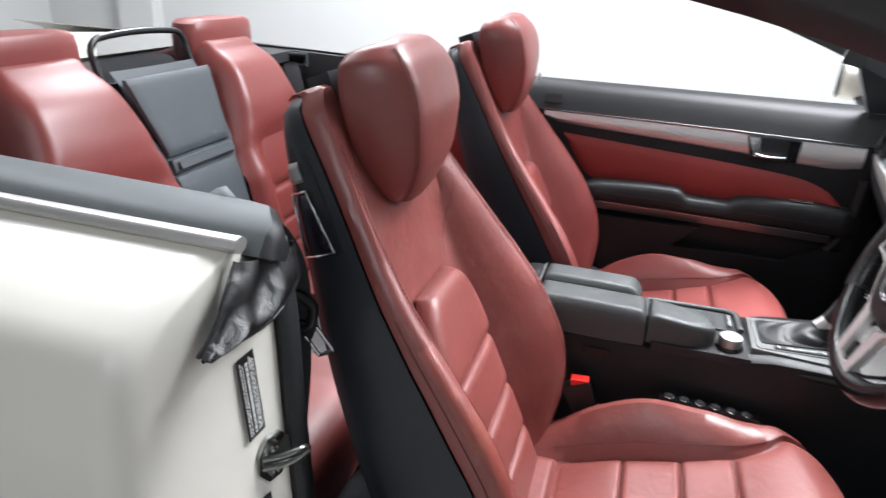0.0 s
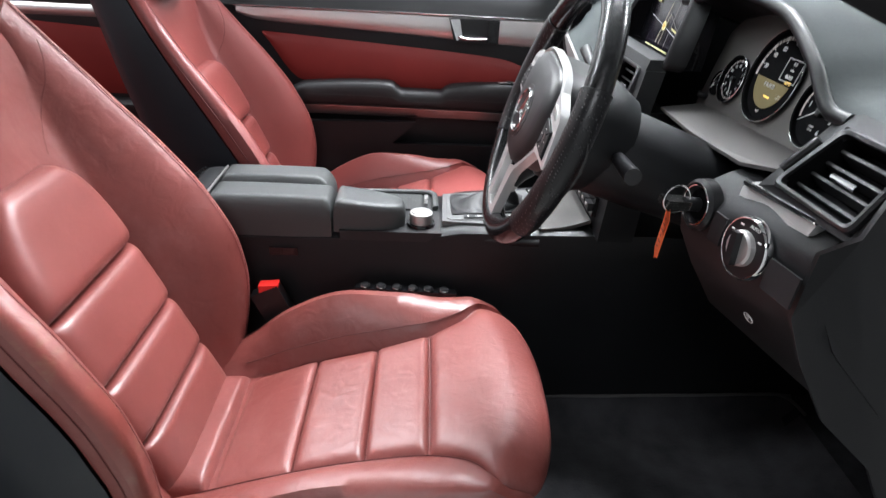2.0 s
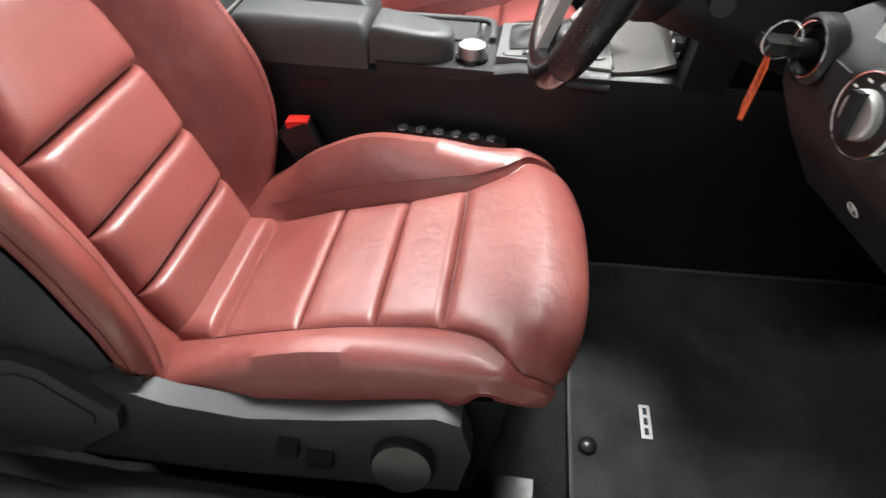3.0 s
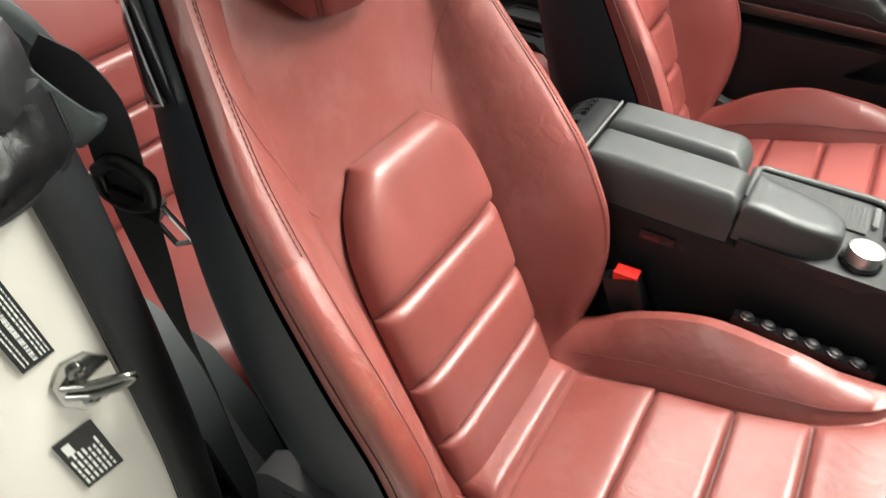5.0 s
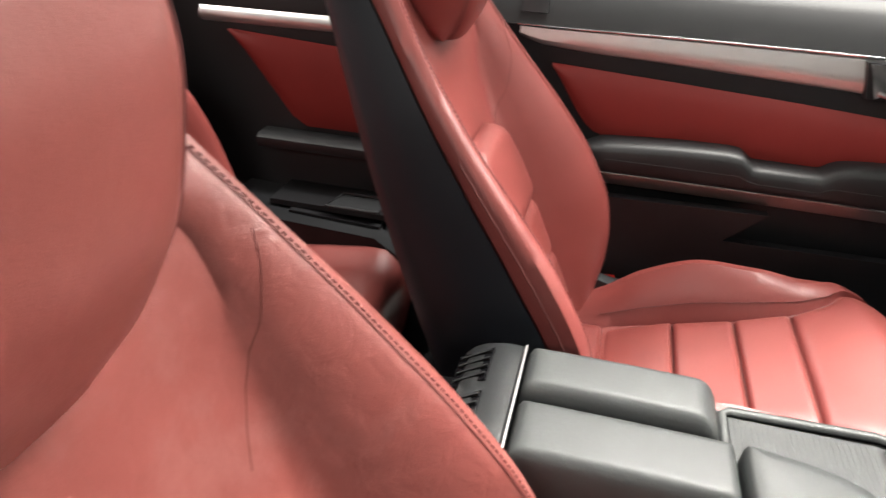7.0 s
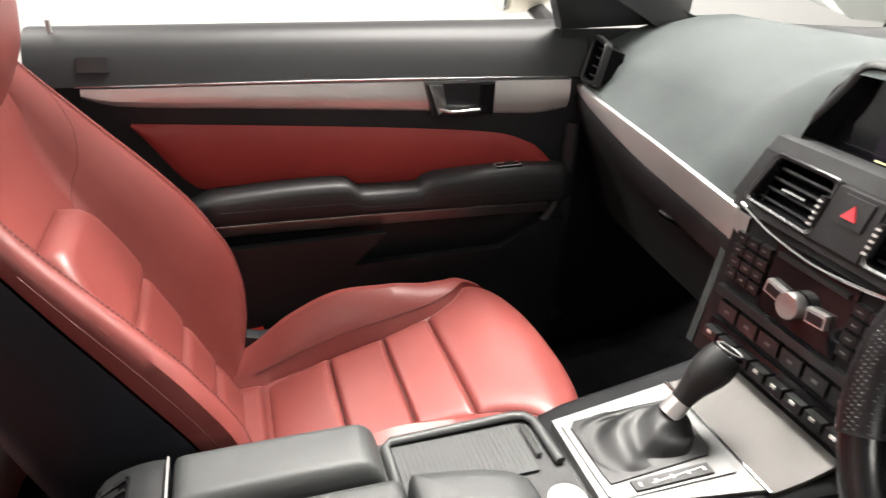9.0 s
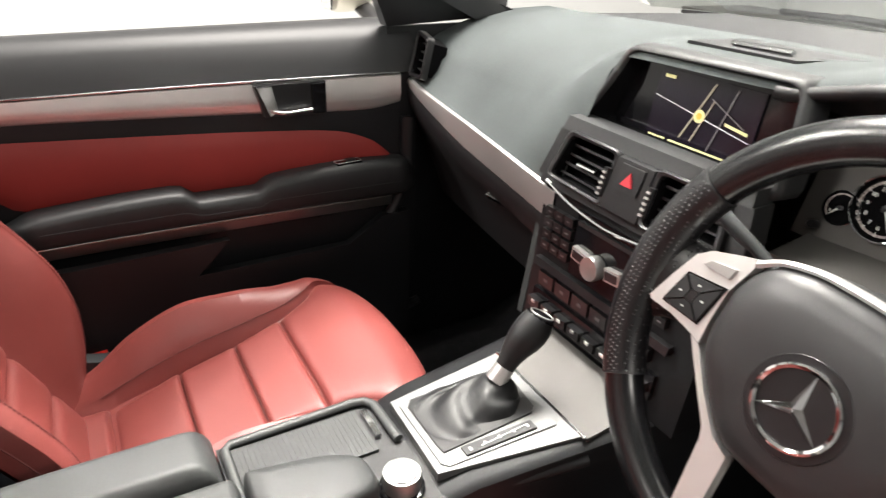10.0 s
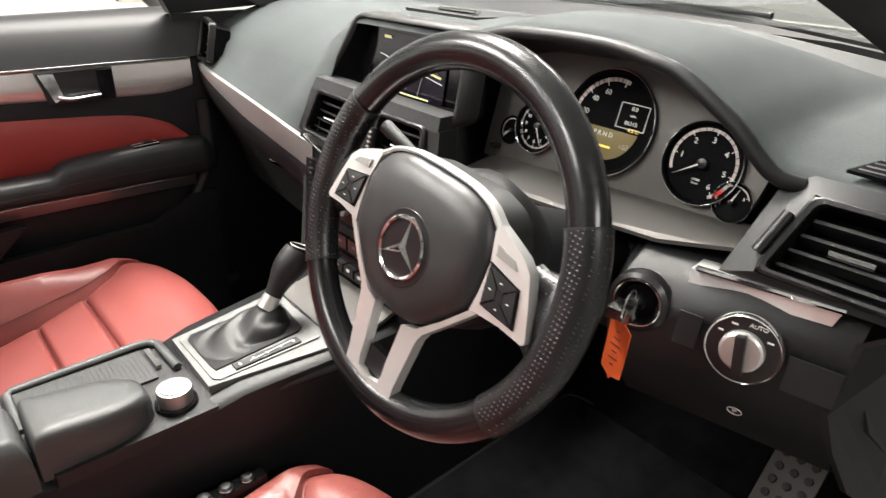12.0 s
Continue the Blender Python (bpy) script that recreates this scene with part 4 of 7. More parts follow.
rows = [[(x, 0.083 * u, z - 0.006 * abs(u) ** 6) for u in np.linspace(-1, 1, 13)] for x, z in ((0.163, 0.60), (0.163, 0.664), (0.160, 0.669), (0.150, 0.670), (0.135, 0.6685), (0.118, 0.664), (0.104, 0.656), (0.094, 0.644), (0.088, 0.625), (0.085, 0.58))]
rows = [[(r[0][0], -0.083, 0.58)] + r + [(r[0][0], 0.083, 0.58)] for r in rows]
cover = part("hinge_cover", loft(rows), DASH_LOW, arm, "dark plastic hinge cover with rear air vents", sharp=50)
part("cover_edge", rbox((0.002, 0.160, 0.004), pose(0.1638, 0.0, 0.667), 0.0005), SILVER, cover)
for y in (-0.036, 0.036):
    vent = part("air_vent", slab([(0.131, y - 0.027, 0.6645), (0.131, y + 0.027, 0.6645), (0.093, y + 0.029, 0.640), (0.093, y - 0.029, 0.640)], (-0.002, 0, 0.0055), 0.001), GLOSS, arm, "small black rear air vent")
    for i in range(4):
        part("slat", slab([(0.128, y - 0.0195 + 0.013 * i, 0.6690), (0.128, y - 0.0165 + 0.013 * i, 0.6690), (0.094, y - 0.0165 + 0.013 * i, 0.647), (0.094, y - 0.0195 + 0.013 * i, 0.647)], (-0.001, 0, 0.003), 0.0), DASH_LOW, vent)
part("vent_button", rbox((0.008, 0.010, 0.004), pose(0.100, 0.0, 0.6535, 0, -40, 0), 0.001), CHROME, cover)
def dome(outline, z0, h, n=48):
    """A soft-edged raised lid over an outline."""
    ring = spline([(x, y, 0) for x, y in outline + outline[:1]], n + 1)[:-1]
    cx, cy = sum(p.x for p in ring) / n, sum(p.y for p in ring) / n
    rows = []
    for k, q in ((1.0, 0.0), (1.0, 0.55), (0.985, 0.78), (0.95, 0.91), (0.88, 0.98), (0.6, 1.0), (0.2, 1.01)):
        rows.append([(cx + (p.x - cx) * k, cy + (p.y - cy) * k, z0 + h * q * (1 - 0.25 * (cx + (p.x - cx) * k - 0.388) / 0.13)) for p in ring])
    return loft(rows, closed=True, caps=True)


phone = part("phone_flap", dome([(0.389, -0.088), (0.388, -0.045), (0.389, -0.004), (0.44, -0.006), (0.49, -0.014), (0.513, -0.032), (0.515, -0.058), (0.495, -0.078), (0.45, -0.087)], 0.612, 0.060), ARMREST, arm, "black telephone compartment flap", sharp=85)
tray = part("cup_holder_frame", slab([(0.378, 0.004, 0.60), (0.378, 0.092, 0.60), (0.560, 0.096, 0.60), (0.577, 0.080, 0.60), (0.580, -0.092, 0.60), (0.40, -0.094, 0.60)], (0, 0, 0.018), 0.004), DASH_LOW, console)
for i in range(26):
    part("shutter_slat", rbox((0.0056, 0.074, 0.004), pose(0.395 + 0.0058 * i, 0.043, 0.6195), 0.0006), SHUTTER, tray)
part("shutter_handle", rbox((0.007, 0.048, 0.005), pose(0.5515, 0.050, 0.6215), 0.002), CHROME, tray)
rim_line = [(0.386, 0.002, 0.6195), (0.386, 0.083, 0.6205), (0.394, 0.090, 0.6210), (0.545, 0.093, 0.6225), (0.560, 0.089, 0.6228), (0.568, 0.078, 0.6230), (0.570, 0.010, 0.6230)]
part("frame_rim", tube(rim_line, 0.0060, 10, ratio=0.8), ARMREST, tray, "raised rounded rim of the cup holder")
knob = thing("controller_knob", "ribbed silver rotary controller knob", "control knob", (0.543, -0.055, 0.62))
part("knob_ring", revolve([(0.021, -0.002), (0.0215, 0.018), (0.0205, 0.022), (0.019, 0.0225)], pose(0, 0, 0), 40), BRIGHT, knob)
part("knob_cap", revolve([(0.0175, 0.0215), (0.0172, 0.0240), (0.015, 0.0245), (0.010, 0.0238), (0.0, 0.0235)], pose(0, 0, 0), 32, caps=False), BRIGHT, knob)
part("knob_base", revolve([(0.026, -0.002), (0.025, 0.003), (0.02, 0.004)], pose(0, 0, 0), 32), GLOSS, knob)
# gear surround
plate = part("gear_surround", slab([(0.581, -0.066, 0.604), (0.584, 0.064, 0.604), (0.752, 0.080, 0.614), (0.752, -0.100, 0.614)], (0, 0, 0.027), 0.006, 3), CONSOLE_SILVER, console, "satin silver gear surround")
part("raised_plate", slab([(0.590, -0.056, 0.6235), (0.597, -0.064, 0.6235), (0.736, -0.071, 0.6325), (0.744, -0.064, 0.6325), (0.750, 0.052, 0.6325), (0.742, 0.059, 0.6325), (0.597, 0.056, 0.6235), (0.590, 0.050, 0.6235)], (0, 0, 0.010), 0.002, 2), CONSOLE_SILVER, plate, "raised satin silver plate round the gaiter")
for sgn in (-1, 1):
    part("apron_edge", tube([(0.584, 0.001 + sgn * 0.080, 0.606), (0.660, -0.004 + sgn * 0.092, 0.611), (0.752, -0.010 + sgn * 0.102, 0.616)], 0.008, 12), DASH_LOW, console, "dark rounded console edge")
part("chrome_line", tube([(0.752, 0.080, 0.6415), (0.752, -0.105, 0.6415)], 0.0022, 8), CHROME, console)
rows = [[(0.754 + 0.084 * k, -0.105 + 0.212 * u * (1 - 0.0 * k), 0.640 + 0.004 * k + 0.016 * k * k) for u in np.linspace(0, 0.875, 8)] for k in np.linspace(0, 1, 8)]
part("front_tray", thick(loft(rows), 0.006), SHADED_SILVER, console, "silver ashtray cover")
gear = thing("gear_selector", "black leather gear lever with silver collar", "gear lever", (0.66, 0, 0.63))
gear.matrix_world = pose(0, 0, 0)
part("gaiter_frame", slab([(0.600, -0.045, 0.628), (0.598, -0.030, 0.628), (0.598, 0.042, 0.628), (0.606, 0.052, 0.628), (0.730, 0.050, 0.636), (0.738, 0.040, 0.636), (0.730, -0.034, 0.636), (0.722, -0.042, 0.636)], (0, 0, 0.008), 0.003), SMOOTH, gear)
rows = []
for k in np.linspace(0, 1, 26):
    r = (1 - k) ** 0.85
    cx = 0.664 + 0.040 * k
    fold = 0.10 * math.sin(math.pi * min(1, k * 1.15)) ** 1.2
    rows.append([(cx + (0.013 + 0.053 * r) * math.copysign(abs(math.cos(a)) ** 0.75, math.cos(a)) * (1 + 0.5 * fold * math.sin(4 * a + 1 + 3 * k)),
                  0.006 + (0.013 + 0.037 * r) * math.copysign(abs(math.sin(a)) ** 0.75, math.sin(a)) * (1 + fold * math.sin(5 * a + 5 * k)),
                  0.637 + 0.031 * k ** 1.6 + 0.004 * math.sin(3 * a + 11 * k) * math.sin(math.pi * k)) for a in np.linspace(0, 2 * math.pi, 64, endpoint=False)])
part("gaiter", loft(rows, closed=True), BLACK_LEATHER, gear, "creased black leather gaiter", sharp=80)
part("collar", tube([(0.700, 0.006, 0.665), (0.712, 0.006, 0.682)], [0.014, 0.0125], 20), SILVER, gear)
part("grip", tube(spline([(0.712, 0.006, 0.682), (0.728, 0.006, 0.705), (0.748, 0.005, 0.728), (0.757, 0.005, 0.740)], 12), [0.0125, 0.0130, 0.0140, 0.0155, 0.0175, 0.0195, 0.0212, 0.0222, 0.0225, 0.0222, 0.0212, 0.0190], 24), BLACK_LEATHER, gear)
part("grip_cap", revolve([(0.019, 0.0), (0.0175, 0.004), (0.012, 0.0058), (0.0, 0.0062)], axes((0.757, 0.005, 0.740), (1, 0, 0), (0.45, 0, 0.9)), 28), GLOSS, gear)
part("cap_ring", tube([axes((0.757, 0.005, 0.740), (1, 0, 0), (0.45, 0, 0.9)) @ Vector((0.0145 * math.cos(a), 0.0145 * math.sin(a), 0.0054)) for a in np.linspace(0, 2 * math.pi, 29)], 0.0009, 6), SILVER, gear)

# ---- dashboard ----
dash = thing("dashboard", "black dashboard with silver trim and air vents", "dashboard", (1.0, 0, 0.6))
dash.matrix_world = pose(0, 0, 0)


edge_x = hermite([-0.70, -0.58, -0.52, -0.15, -0.11, 0.10, 0.15, 0.24, 0.45, 0.72], [0.945, 0.945, 0.928, 0.930, 0.925, 0.922, 0.925, 0.922, 0.928, 0.935])
edge_z = hermite([-0.70, -0.60, -0.54, -0.483, -0.407, -0.32, -0.22, -0.158, -0.12, 0.09, 0.13, 0.17, 0.24, 0.45, 0.72], [0.975, 0.973, 0.976, 1.016, 1.053, 1.062, 1.058, 1.044, 1.036, 1.031, 1.018, 0.965, 0.925, 0.928, 0.934])
def crown(y):
    """Height of the rear edge of the dash top, and its bow."""
    return 0.99 + 0.012 * math.cos(y * 2)


rows = []
for y in np.concatenate([np.linspace(-0.70, -0.44, 24), np.linspace(-0.43, 0.118, 40)]):
    xe, ze = edge_x(y), edge_z(y)
    back = crown(y)
    bulk = max(ze, 0.985) - back
    rows.append([(x, y, z) for x, z in [(1.50 - 0.25 * y * y, back - 0.02), (1.38 - 0.2 * y * y, back), (1.25, back + 0.35 * bulk + 0.008), (1.14, back + 0.75 * bulk + 0.010), (1.05, max(ze, 0.991) + 0.007), (0.99, max(ze, 0.982) + 0.006), (xe + 0.02, ze + 0.003), (xe + 0.006, ze - 0.001), (xe, ze - 0.008)]])
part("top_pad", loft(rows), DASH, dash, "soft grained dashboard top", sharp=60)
# passenger side: one rounded pad from the windscreen down to the silver strip
strip_x = hermite([0.115, 0.35, 0.63, 0.72], [0.858, 0.878, 0.907, 0.92])
strip_top = hermite([0.115, 0.36, 0.63, 0.72], [0.846, 0.862, 0.874, 0.880])
strip_wide = hermite([0.115, 0.36, 0.55, 0.70], [0.047, 0.047, 0.034, 0.016])
rows = []
for y in np.concatenate([np.linspace(0.118, 0.30, 18), np.linspace(0.32, 0.715, 18)]):
    back = crown(y)
    xs_, zs_ = strip_x(y), strip_top(y)
    bulk = edge_z(0.118) - back
    hood = [(1.50 - 0.25 * y * y, back - 0.02), (1.38 - 0.2 * y * y, back), (1.25, back + 0.35 * bulk + 0.008), (1.14, back + 0.75 * bulk + 0.010), (1.05, back + bulk + 0.007), (0.99, back + bulk + 0.004), (0.945, back + bulk - 0.004), (0.920, back + bulk - 0.022), (0.900, 0.965), (0.884, 0.925), (0.870, 0.885), (xs_ + 0.003, zs_ + 0.012), (xs_, zs_)]
    soft = [(1.50 - 0.25 * y * y, back - 0.02), (1.38 - 0.2 * y * y, back), (1.27, back + 0.006), (1.18, back + 0.004), (1.10, back - 0.006), (1.04, back - 0.022), (0.995, back - 0.040), (0.965, back - 0.057), (0.945, back - 0.073), (xs_ + 0.030, zs_ + 0.028), (xs_ + 0.018, zs_ + 0.016), (xs_ + 0.008, zs_ + 0.006), (xs_, zs_)]
    k = min(1, max(0, (y - 0.118) / 0.17))
    k = k * k * (3 - 2 * k)
    rows.append([(h[0] + (s_[0] - h[0]) * k, y, h[1] + (s_[1] - h[1]) * k) for h, s_ in zip(hood, soft)])
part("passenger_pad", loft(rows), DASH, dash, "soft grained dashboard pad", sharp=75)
rows = [[(strip_x(y) + 0.002, y, strip_top(y)), (strip_x(y) - 0.005, y, strip_top(y) - 0.003), (strip_x(y) - 0.006, y, strip_top(y) - 0.5 * strip_wide(y)), (strip_x(y) - 0.003, y, strip_top(y) - strip_wide(y)), (strip_x(y) + 0.004, y, strip_top(y) - strip_wide(y) - 0.002)] for y in np.linspace(0.120, 0.70, 30)]
part("silver_strip", loft(rows), SILVER, dash, "satin silver dashboard strip")
# glove box
rows = []
for y in np.linspace(0.128, 0.71, 14):
    xs_, zs_ = strip_x(y), strip_top(y) - strip_wide(y)
    rows.append([(xs_ - 0.004, y, zs_), (xs_ - 0.006, y, zs_ - 0.012), (xs_ + 0.004, y, zs_ - 0.045), (xs_ + 0.045, y, 0.735), (xs_ + 0.075, y, 0.67), (xs_ + 0.10, y, 0.60), (xs_ + 0.30, y, 0.55)])
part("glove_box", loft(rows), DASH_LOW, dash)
part("glove_box_latch", rbox((0.010, 0.060, 0.010), pose(0.892, 0.30, 0.757, 0, -35, 6), 0.004), STEEL, dash)
# side vent
def vent(name, corners, slats, parent=None, tab=True):
    """An air vent: a frame round a recess with slats. corners: four points, top left, top right, bottom right, bottom left, seen from the cabin."""
    a, b, c, d = (Vector(p) for p in corners)
    mid = (a + b + c + d) / 4
    nrm = (b - a).cross(d - a).normalized()
    if nrm.x > 0:
        nrm = -nrm
    into = -nrm
    grow = lambda p, g, dep: p + (p - mid).normalized() * g + into * dep
    corner = []
    for i, p in enumerate((a, b, c, d)):
        prv, nxt = (a, b, c, d)[i - 1], (a, b, c, d)[(i + 1) % 4]
        e1, e2 = (prv - p).normalized() * 0.006, (nxt - p).normalized() * 0.006
        corner += [p + e1, p + (e1 + e2) * 0.3, p + e2]
    v = part(name, loft([[grow(p, 0.010, 0.010) for p in corner], [grow(p, 0.009, -0.002) for p in corner], [grow(p, 0.006, -0.004) for p in corner], [grow(p, 0.001, -0.003) for p in corner], [grow(p, 0.0, 0.004) for p in corner]], closed=True), SMOOTH, parent)
    part("recess", slab([p + into * 0.032 for p in (a, b, c, d)], into * 0.01), DIAL, v)
    part("recess_wall", loft([[p + (p - mid) * 0.0 for p in (a, b, c, d)], [p + into * 0.034 for p in (a, b, c, d)]], closed=True), DIAL, v)
    for i in range(slats):
        k = (i + 0.7) / (slats + 0.4)
        p, q = a.lerp(d, k) + into * 0.010, b.lerp(c, k) + into * 0.010
        e = (q - p) * 0.02
        part("slat", slab([p + e, q - e, q - e + into * 0.018 + (d - a).normalized() * 0.004, p + e + into * 0.018 + (d - a).normalized() * 0.004], (d - a).normalized() * 0.0030, 0.0008), DASH_LOW, v)
    if tab:
        p = a.lerp(b, 0.5).lerp(d.lerp(c, 0.5), 0.55) + into * 0.006
        e = (b - a).normalized()
        part("vent_tab", tube([p - e * 0.017, p + e * 0.017], 0.0032, 8), CHROME, v)
    return v


vent("side_vent", [(0.928, 0.665, 0.962), (0.918, 0.612, 0.955), (0.902, 0.606, 0.895), (0.905, 0.655, 0.892)], 4, dash, False)
# centre: vents, hazard switch, screen hood
vent("centre_vent", [(0.867, 0.112, 0.924), (0.866, 0.030, 0.924), (0.848, 0.030, 0.868), (0.848, 0.124, 0.872)], 4, dash)
vent("centre_vent", [(0.866, -0.044, 0.924), (0.867, -0.128, 0.924), (0.848, -0.140, 0.872), (0.848, -0.044, 0.868)], 4, dash)
vs = part("vent_surround", slab([(0.869, 0.138, 0.9265), (0.869, -0.156, 0.9265), (0.876, -0.152, 0.944), (0.876, 0.134, 0.944)], (0.03, 0, 0), 0.004, 3), DASH_LOW, dash, "dark grey panel round the centre vents")
part("surround_foot", slab([(0.850, 0.150, 0.852), (0.850, -0.166, 0.852), (0.8535, -0.166, 0.8655), (0.8535, 0.150, 0.8655)], (0.03, 0, 0), 0.003), DASH_LOW, vs)
for ya, yb, yc, yd in ((0.158, 0.126, 0.114, 0.140), (-0.142, -0.172, -0.158, -0.130)):
    part("surround_side", slab([(0.8525, ya, 0.862), (0.8525, yb, 0.862), (0.8700, yc, 0.928), (0.8700, yd, 0.928)], (0.03, 0, 0), 0.003), DASH_LOW, vs)
part("switch_block", slab([(0.842, 0.024, 0.866), (0.842, -0.038, 0.866), (0.861, -0.036, 0.926), (0.861, 0.022, 0.926)], (0.03, 0, 0), 0.003), SMOOTH, dash)
hz = part("hazard_button", slab([(0.8475, 0.010, 0.893), (0.8475, -0.026, 0.893), (0.8575, -0.026, 0.922), (0.8575, 0.010, 0.922)], (0.006, 0, 0.0), 0.002), SMOOTH, dash)
part("hazard_triangle", slab([(0.8475, 0.001, 0.9005), (0.8475, -0.017, 0.9005), (0.8532, -0.008, 0.9150)], (0.003, 0, 0.0), 0.0), HAZARD, hz)
for yy in (0.029, -0.043):
    wheel_ = part("vent_wheel", tube([(0.846, yy, 0.876), (0.8555, yy, 0.910)], 0.0050, 12), SMOOTH, dash)
    for i in range(5):
        part("ridge", rbox((0.002, 0.0055, 0.0026), pose(0.8418 + 0.0018 * i, yy, 0.8800 + 0.0064 * i, 0, 16, 0), 0.0006), SILVER, wheel_)
# screen recess
lip = [(0.893, 0.134, 0.934), (0.893, -0.152, 0.934), (0.910, -0.146, 0.992), (0.926, -0.134, 1.036), (0.926, 0.090, 1.031), (0.910, 0.102, 0.992)]
lip_mid = Vector((0.91, -0.02, 0.98))
def lip_ring(grow, dx):
    """The outline of the screen recess, grown outwards and set back, with rounded corners."""
    out = []
    pts = [Vector(q) for q in lip]
    for i, p in enumerate(pts):
        a, b = (pts[i - 1] - p).normalized(), (pts[(i + 1) % 6] - p).normalized()
        for q in (p + a * 0.012, p + (a + b) * 0.0035, p + b * 0.012):
            away = Vector((0, q.y - lip_mid.y, q.z - lip_mid.z)).normalized()
            out.append(q + away * grow + Vector((dx, 0, 0)))
    return out
part("screen_surround", loft([lip_ring(0.016, 0.030), lip_ring(0.014, 0.006), lip_ring(0.009, -0.001), lip_ring(0.003, -0.001), lip_ring(0.0, 0.004)], closed=True), DASH_LOW, dash, "soft dark grey surround of the display", sharp=70)
part("screen_recess", loft([lip_ring(0.0, 0.004), lip_ring(-0.010, 0.034), lip_ring(-0.018, 0.05)], closed=True), DIAL, dash)
part("screen_bezel", slab([(0.930, 0.112, 0.928), (0.930, -0.140, 0.928), (0.945, -0.134, 1.032), (0.945, 0.092, 1.030)], (0.03, 0, 0), 0.002), GLOSS, dash)
lcd = part("display", slab([(0.9280, 0.052, 0.935), (0.9280, -0.094, 0.935), (0.9400, -0.094, 1.018), (0.9400, 0.052, 1.018)], (0.002, 0, -0.0003), 0.0), NAVY, dash, "lit navigation map display")
# centre stack
part("radio_console", slab([(0.842, 0.146, 0.640), (0.842, -0.150, 0.640), (0.858, -0.158, 0.866), (0.858, 0.142, 0.866)], (0.06, 0, 0), 0.005), PLASTIC, dash, "black centre stack")
part("console_cheek", slab([(0.842, 0.150, 0.640), (0.862, 0.144, 0.84), (1.0, 0.144, 0.84), (1.0, 0.150, 0.55)], (0, 0.012, 0), 0.003), DASH, dash)
radio = part("radio_panel", slab([(0.846, 0.066, 0.752), (0.846, -0.048, 0.752), (0.8525, -0.048, 0.842), (0.8525, 0.066, 0.842)], (0.01, 0, 0), 0.002), GLOSS, dash, "gloss black radio panel")
ax_s = (-1, 0, 0.07)
part("disc_slot", rbox((0.004, 0.100, 0.006), pose(0.8500, 0.010, 0.826), 0.001), RUBBER, radio)
part("radio_knob", revolve([(0.0155, 0.0), (0.0165, 0.013), (0.0150, 0.016), (0.010, 0.015), (0.0, 0.0145)], axes((0.847, 0.014, 0.784), (0, 1, 0), ax_s), 36), BRIGHT, radio)
for sgn in (-1, 1):
    part("radio_bar", rbox((0.008, 0.026, 0.017), pose(0.8450, 0.014 + sgn * 0.031, 0.786, sgn * 6, 0, 0), 0.003), SILVER, radio)
    part("bar_face", rbox((0.002, 0.020, 0.011), pose(0.8404, 0.014 + sgn * 0.031, 0.786, sgn * 6, 0, 0), 0.001), SMOOTH, radio)
for i in range(4):
    for sgn in (-1, 1):
        for j in range(3):
            yy = 0.010 + sgn * (0.068 + 0.0195 * j)
            key_ = part("button", rbox((0.008, 0.0175, 0.0125), pose(0.8475 + 0.001 * i, yy, 0.770 + 0.0165 * i), 0.002), SMOOTH, dash)
            part("button_mark", rbox((0.0006, 0.006, 0.002), pose(0.8433 + 0.001 * i, yy, 0.770 + 0.0165 * i), 0.0), CONSOLE_SILVER, key_)
part("console_shelf", slab([(0.838, 0.130, 0.738), (0.838, -0.120, 0.738), (0.841, -0.120, 0.748), (0.841, 0.130, 0.748)], (0.014, 0, 0), 0.003), SMOOTH, dash)
for i in range(6):
    key_ = part("button", rbox((0.008, 0.031, 0.020), pose(0.8425, 0.100 - 0.036 * i, 0.722), 0.0025), SMOOTH, dash)
    part("button_mark", rbox((0.0006, 0.008, 0.004), pose(0.8383, 0.100 - 0.036 * i, 0.722), 0.0), CONSOLE_SILVER, key_)
clim = part("climate_panel", slab([(0.836, 0.125, 0.668), (0.836, -0.110, 0.668), (0.840, -0.110, 0.702), (0.840, 0.125, 0.702)], (0.012, 0, 0), 0.003), GLOSS, dash, "gloss black climate panel")
for i in range(8):
    key_ = part("climate_switch", rbox((0.010, 0.024, 0.014), pose(0.834, 0.110 - 0.029 * i, 0.684), 0.003), SMOOTH, clim)
    part("switch_face", rbox((0.002, 0.007, 0.004), pose(0.8285, 0.110 - 0.029 * i, 0.687), 0.0008), PRINT if i % 3 else SILVER, clim)
part("chrome_bar", rbox((0.012, 0.110, 0.007), pose(0.834, 0.008, 0.6485), 0.003), CHROME, dash)
part("chrome_bar", tube(spline([(0.850, 0.135, 0.858), (0.846, 0.07, 0.844), (0.845, 0.010, 0.839), (0.846, -0.05, 0.844), (0.850, -0.130, 0.858)], 20), 0.0028, 8), CHROME, dash)

# ---- instrument cluster ----
hood_ys = np.linspace(-0.548, -0.118, 44)
def hood_ring(x, k, drop):
    return [(x, -0.35 + (y + 0.35) * k, 0.955 + (edge_z(y) - 0.010 - 0.955) * k - drop) for y in hood_ys]
part("hood_lip", tube([(edge_x(y) + 0.001, y, edge_z(y) - 0.010) for y in np.linspace(-0.552, -0.112, 50)], 0.0075, 12), PLASTIC, dash)
part("hood_lining", loft([hood_ring(0.929, 1.0, 0.0), hood_ring(0.96, 0.95, 0.008), hood_ring(1.01, 0.90, 0.020)]), SMOOTH, dash, "black hood over the instruments")
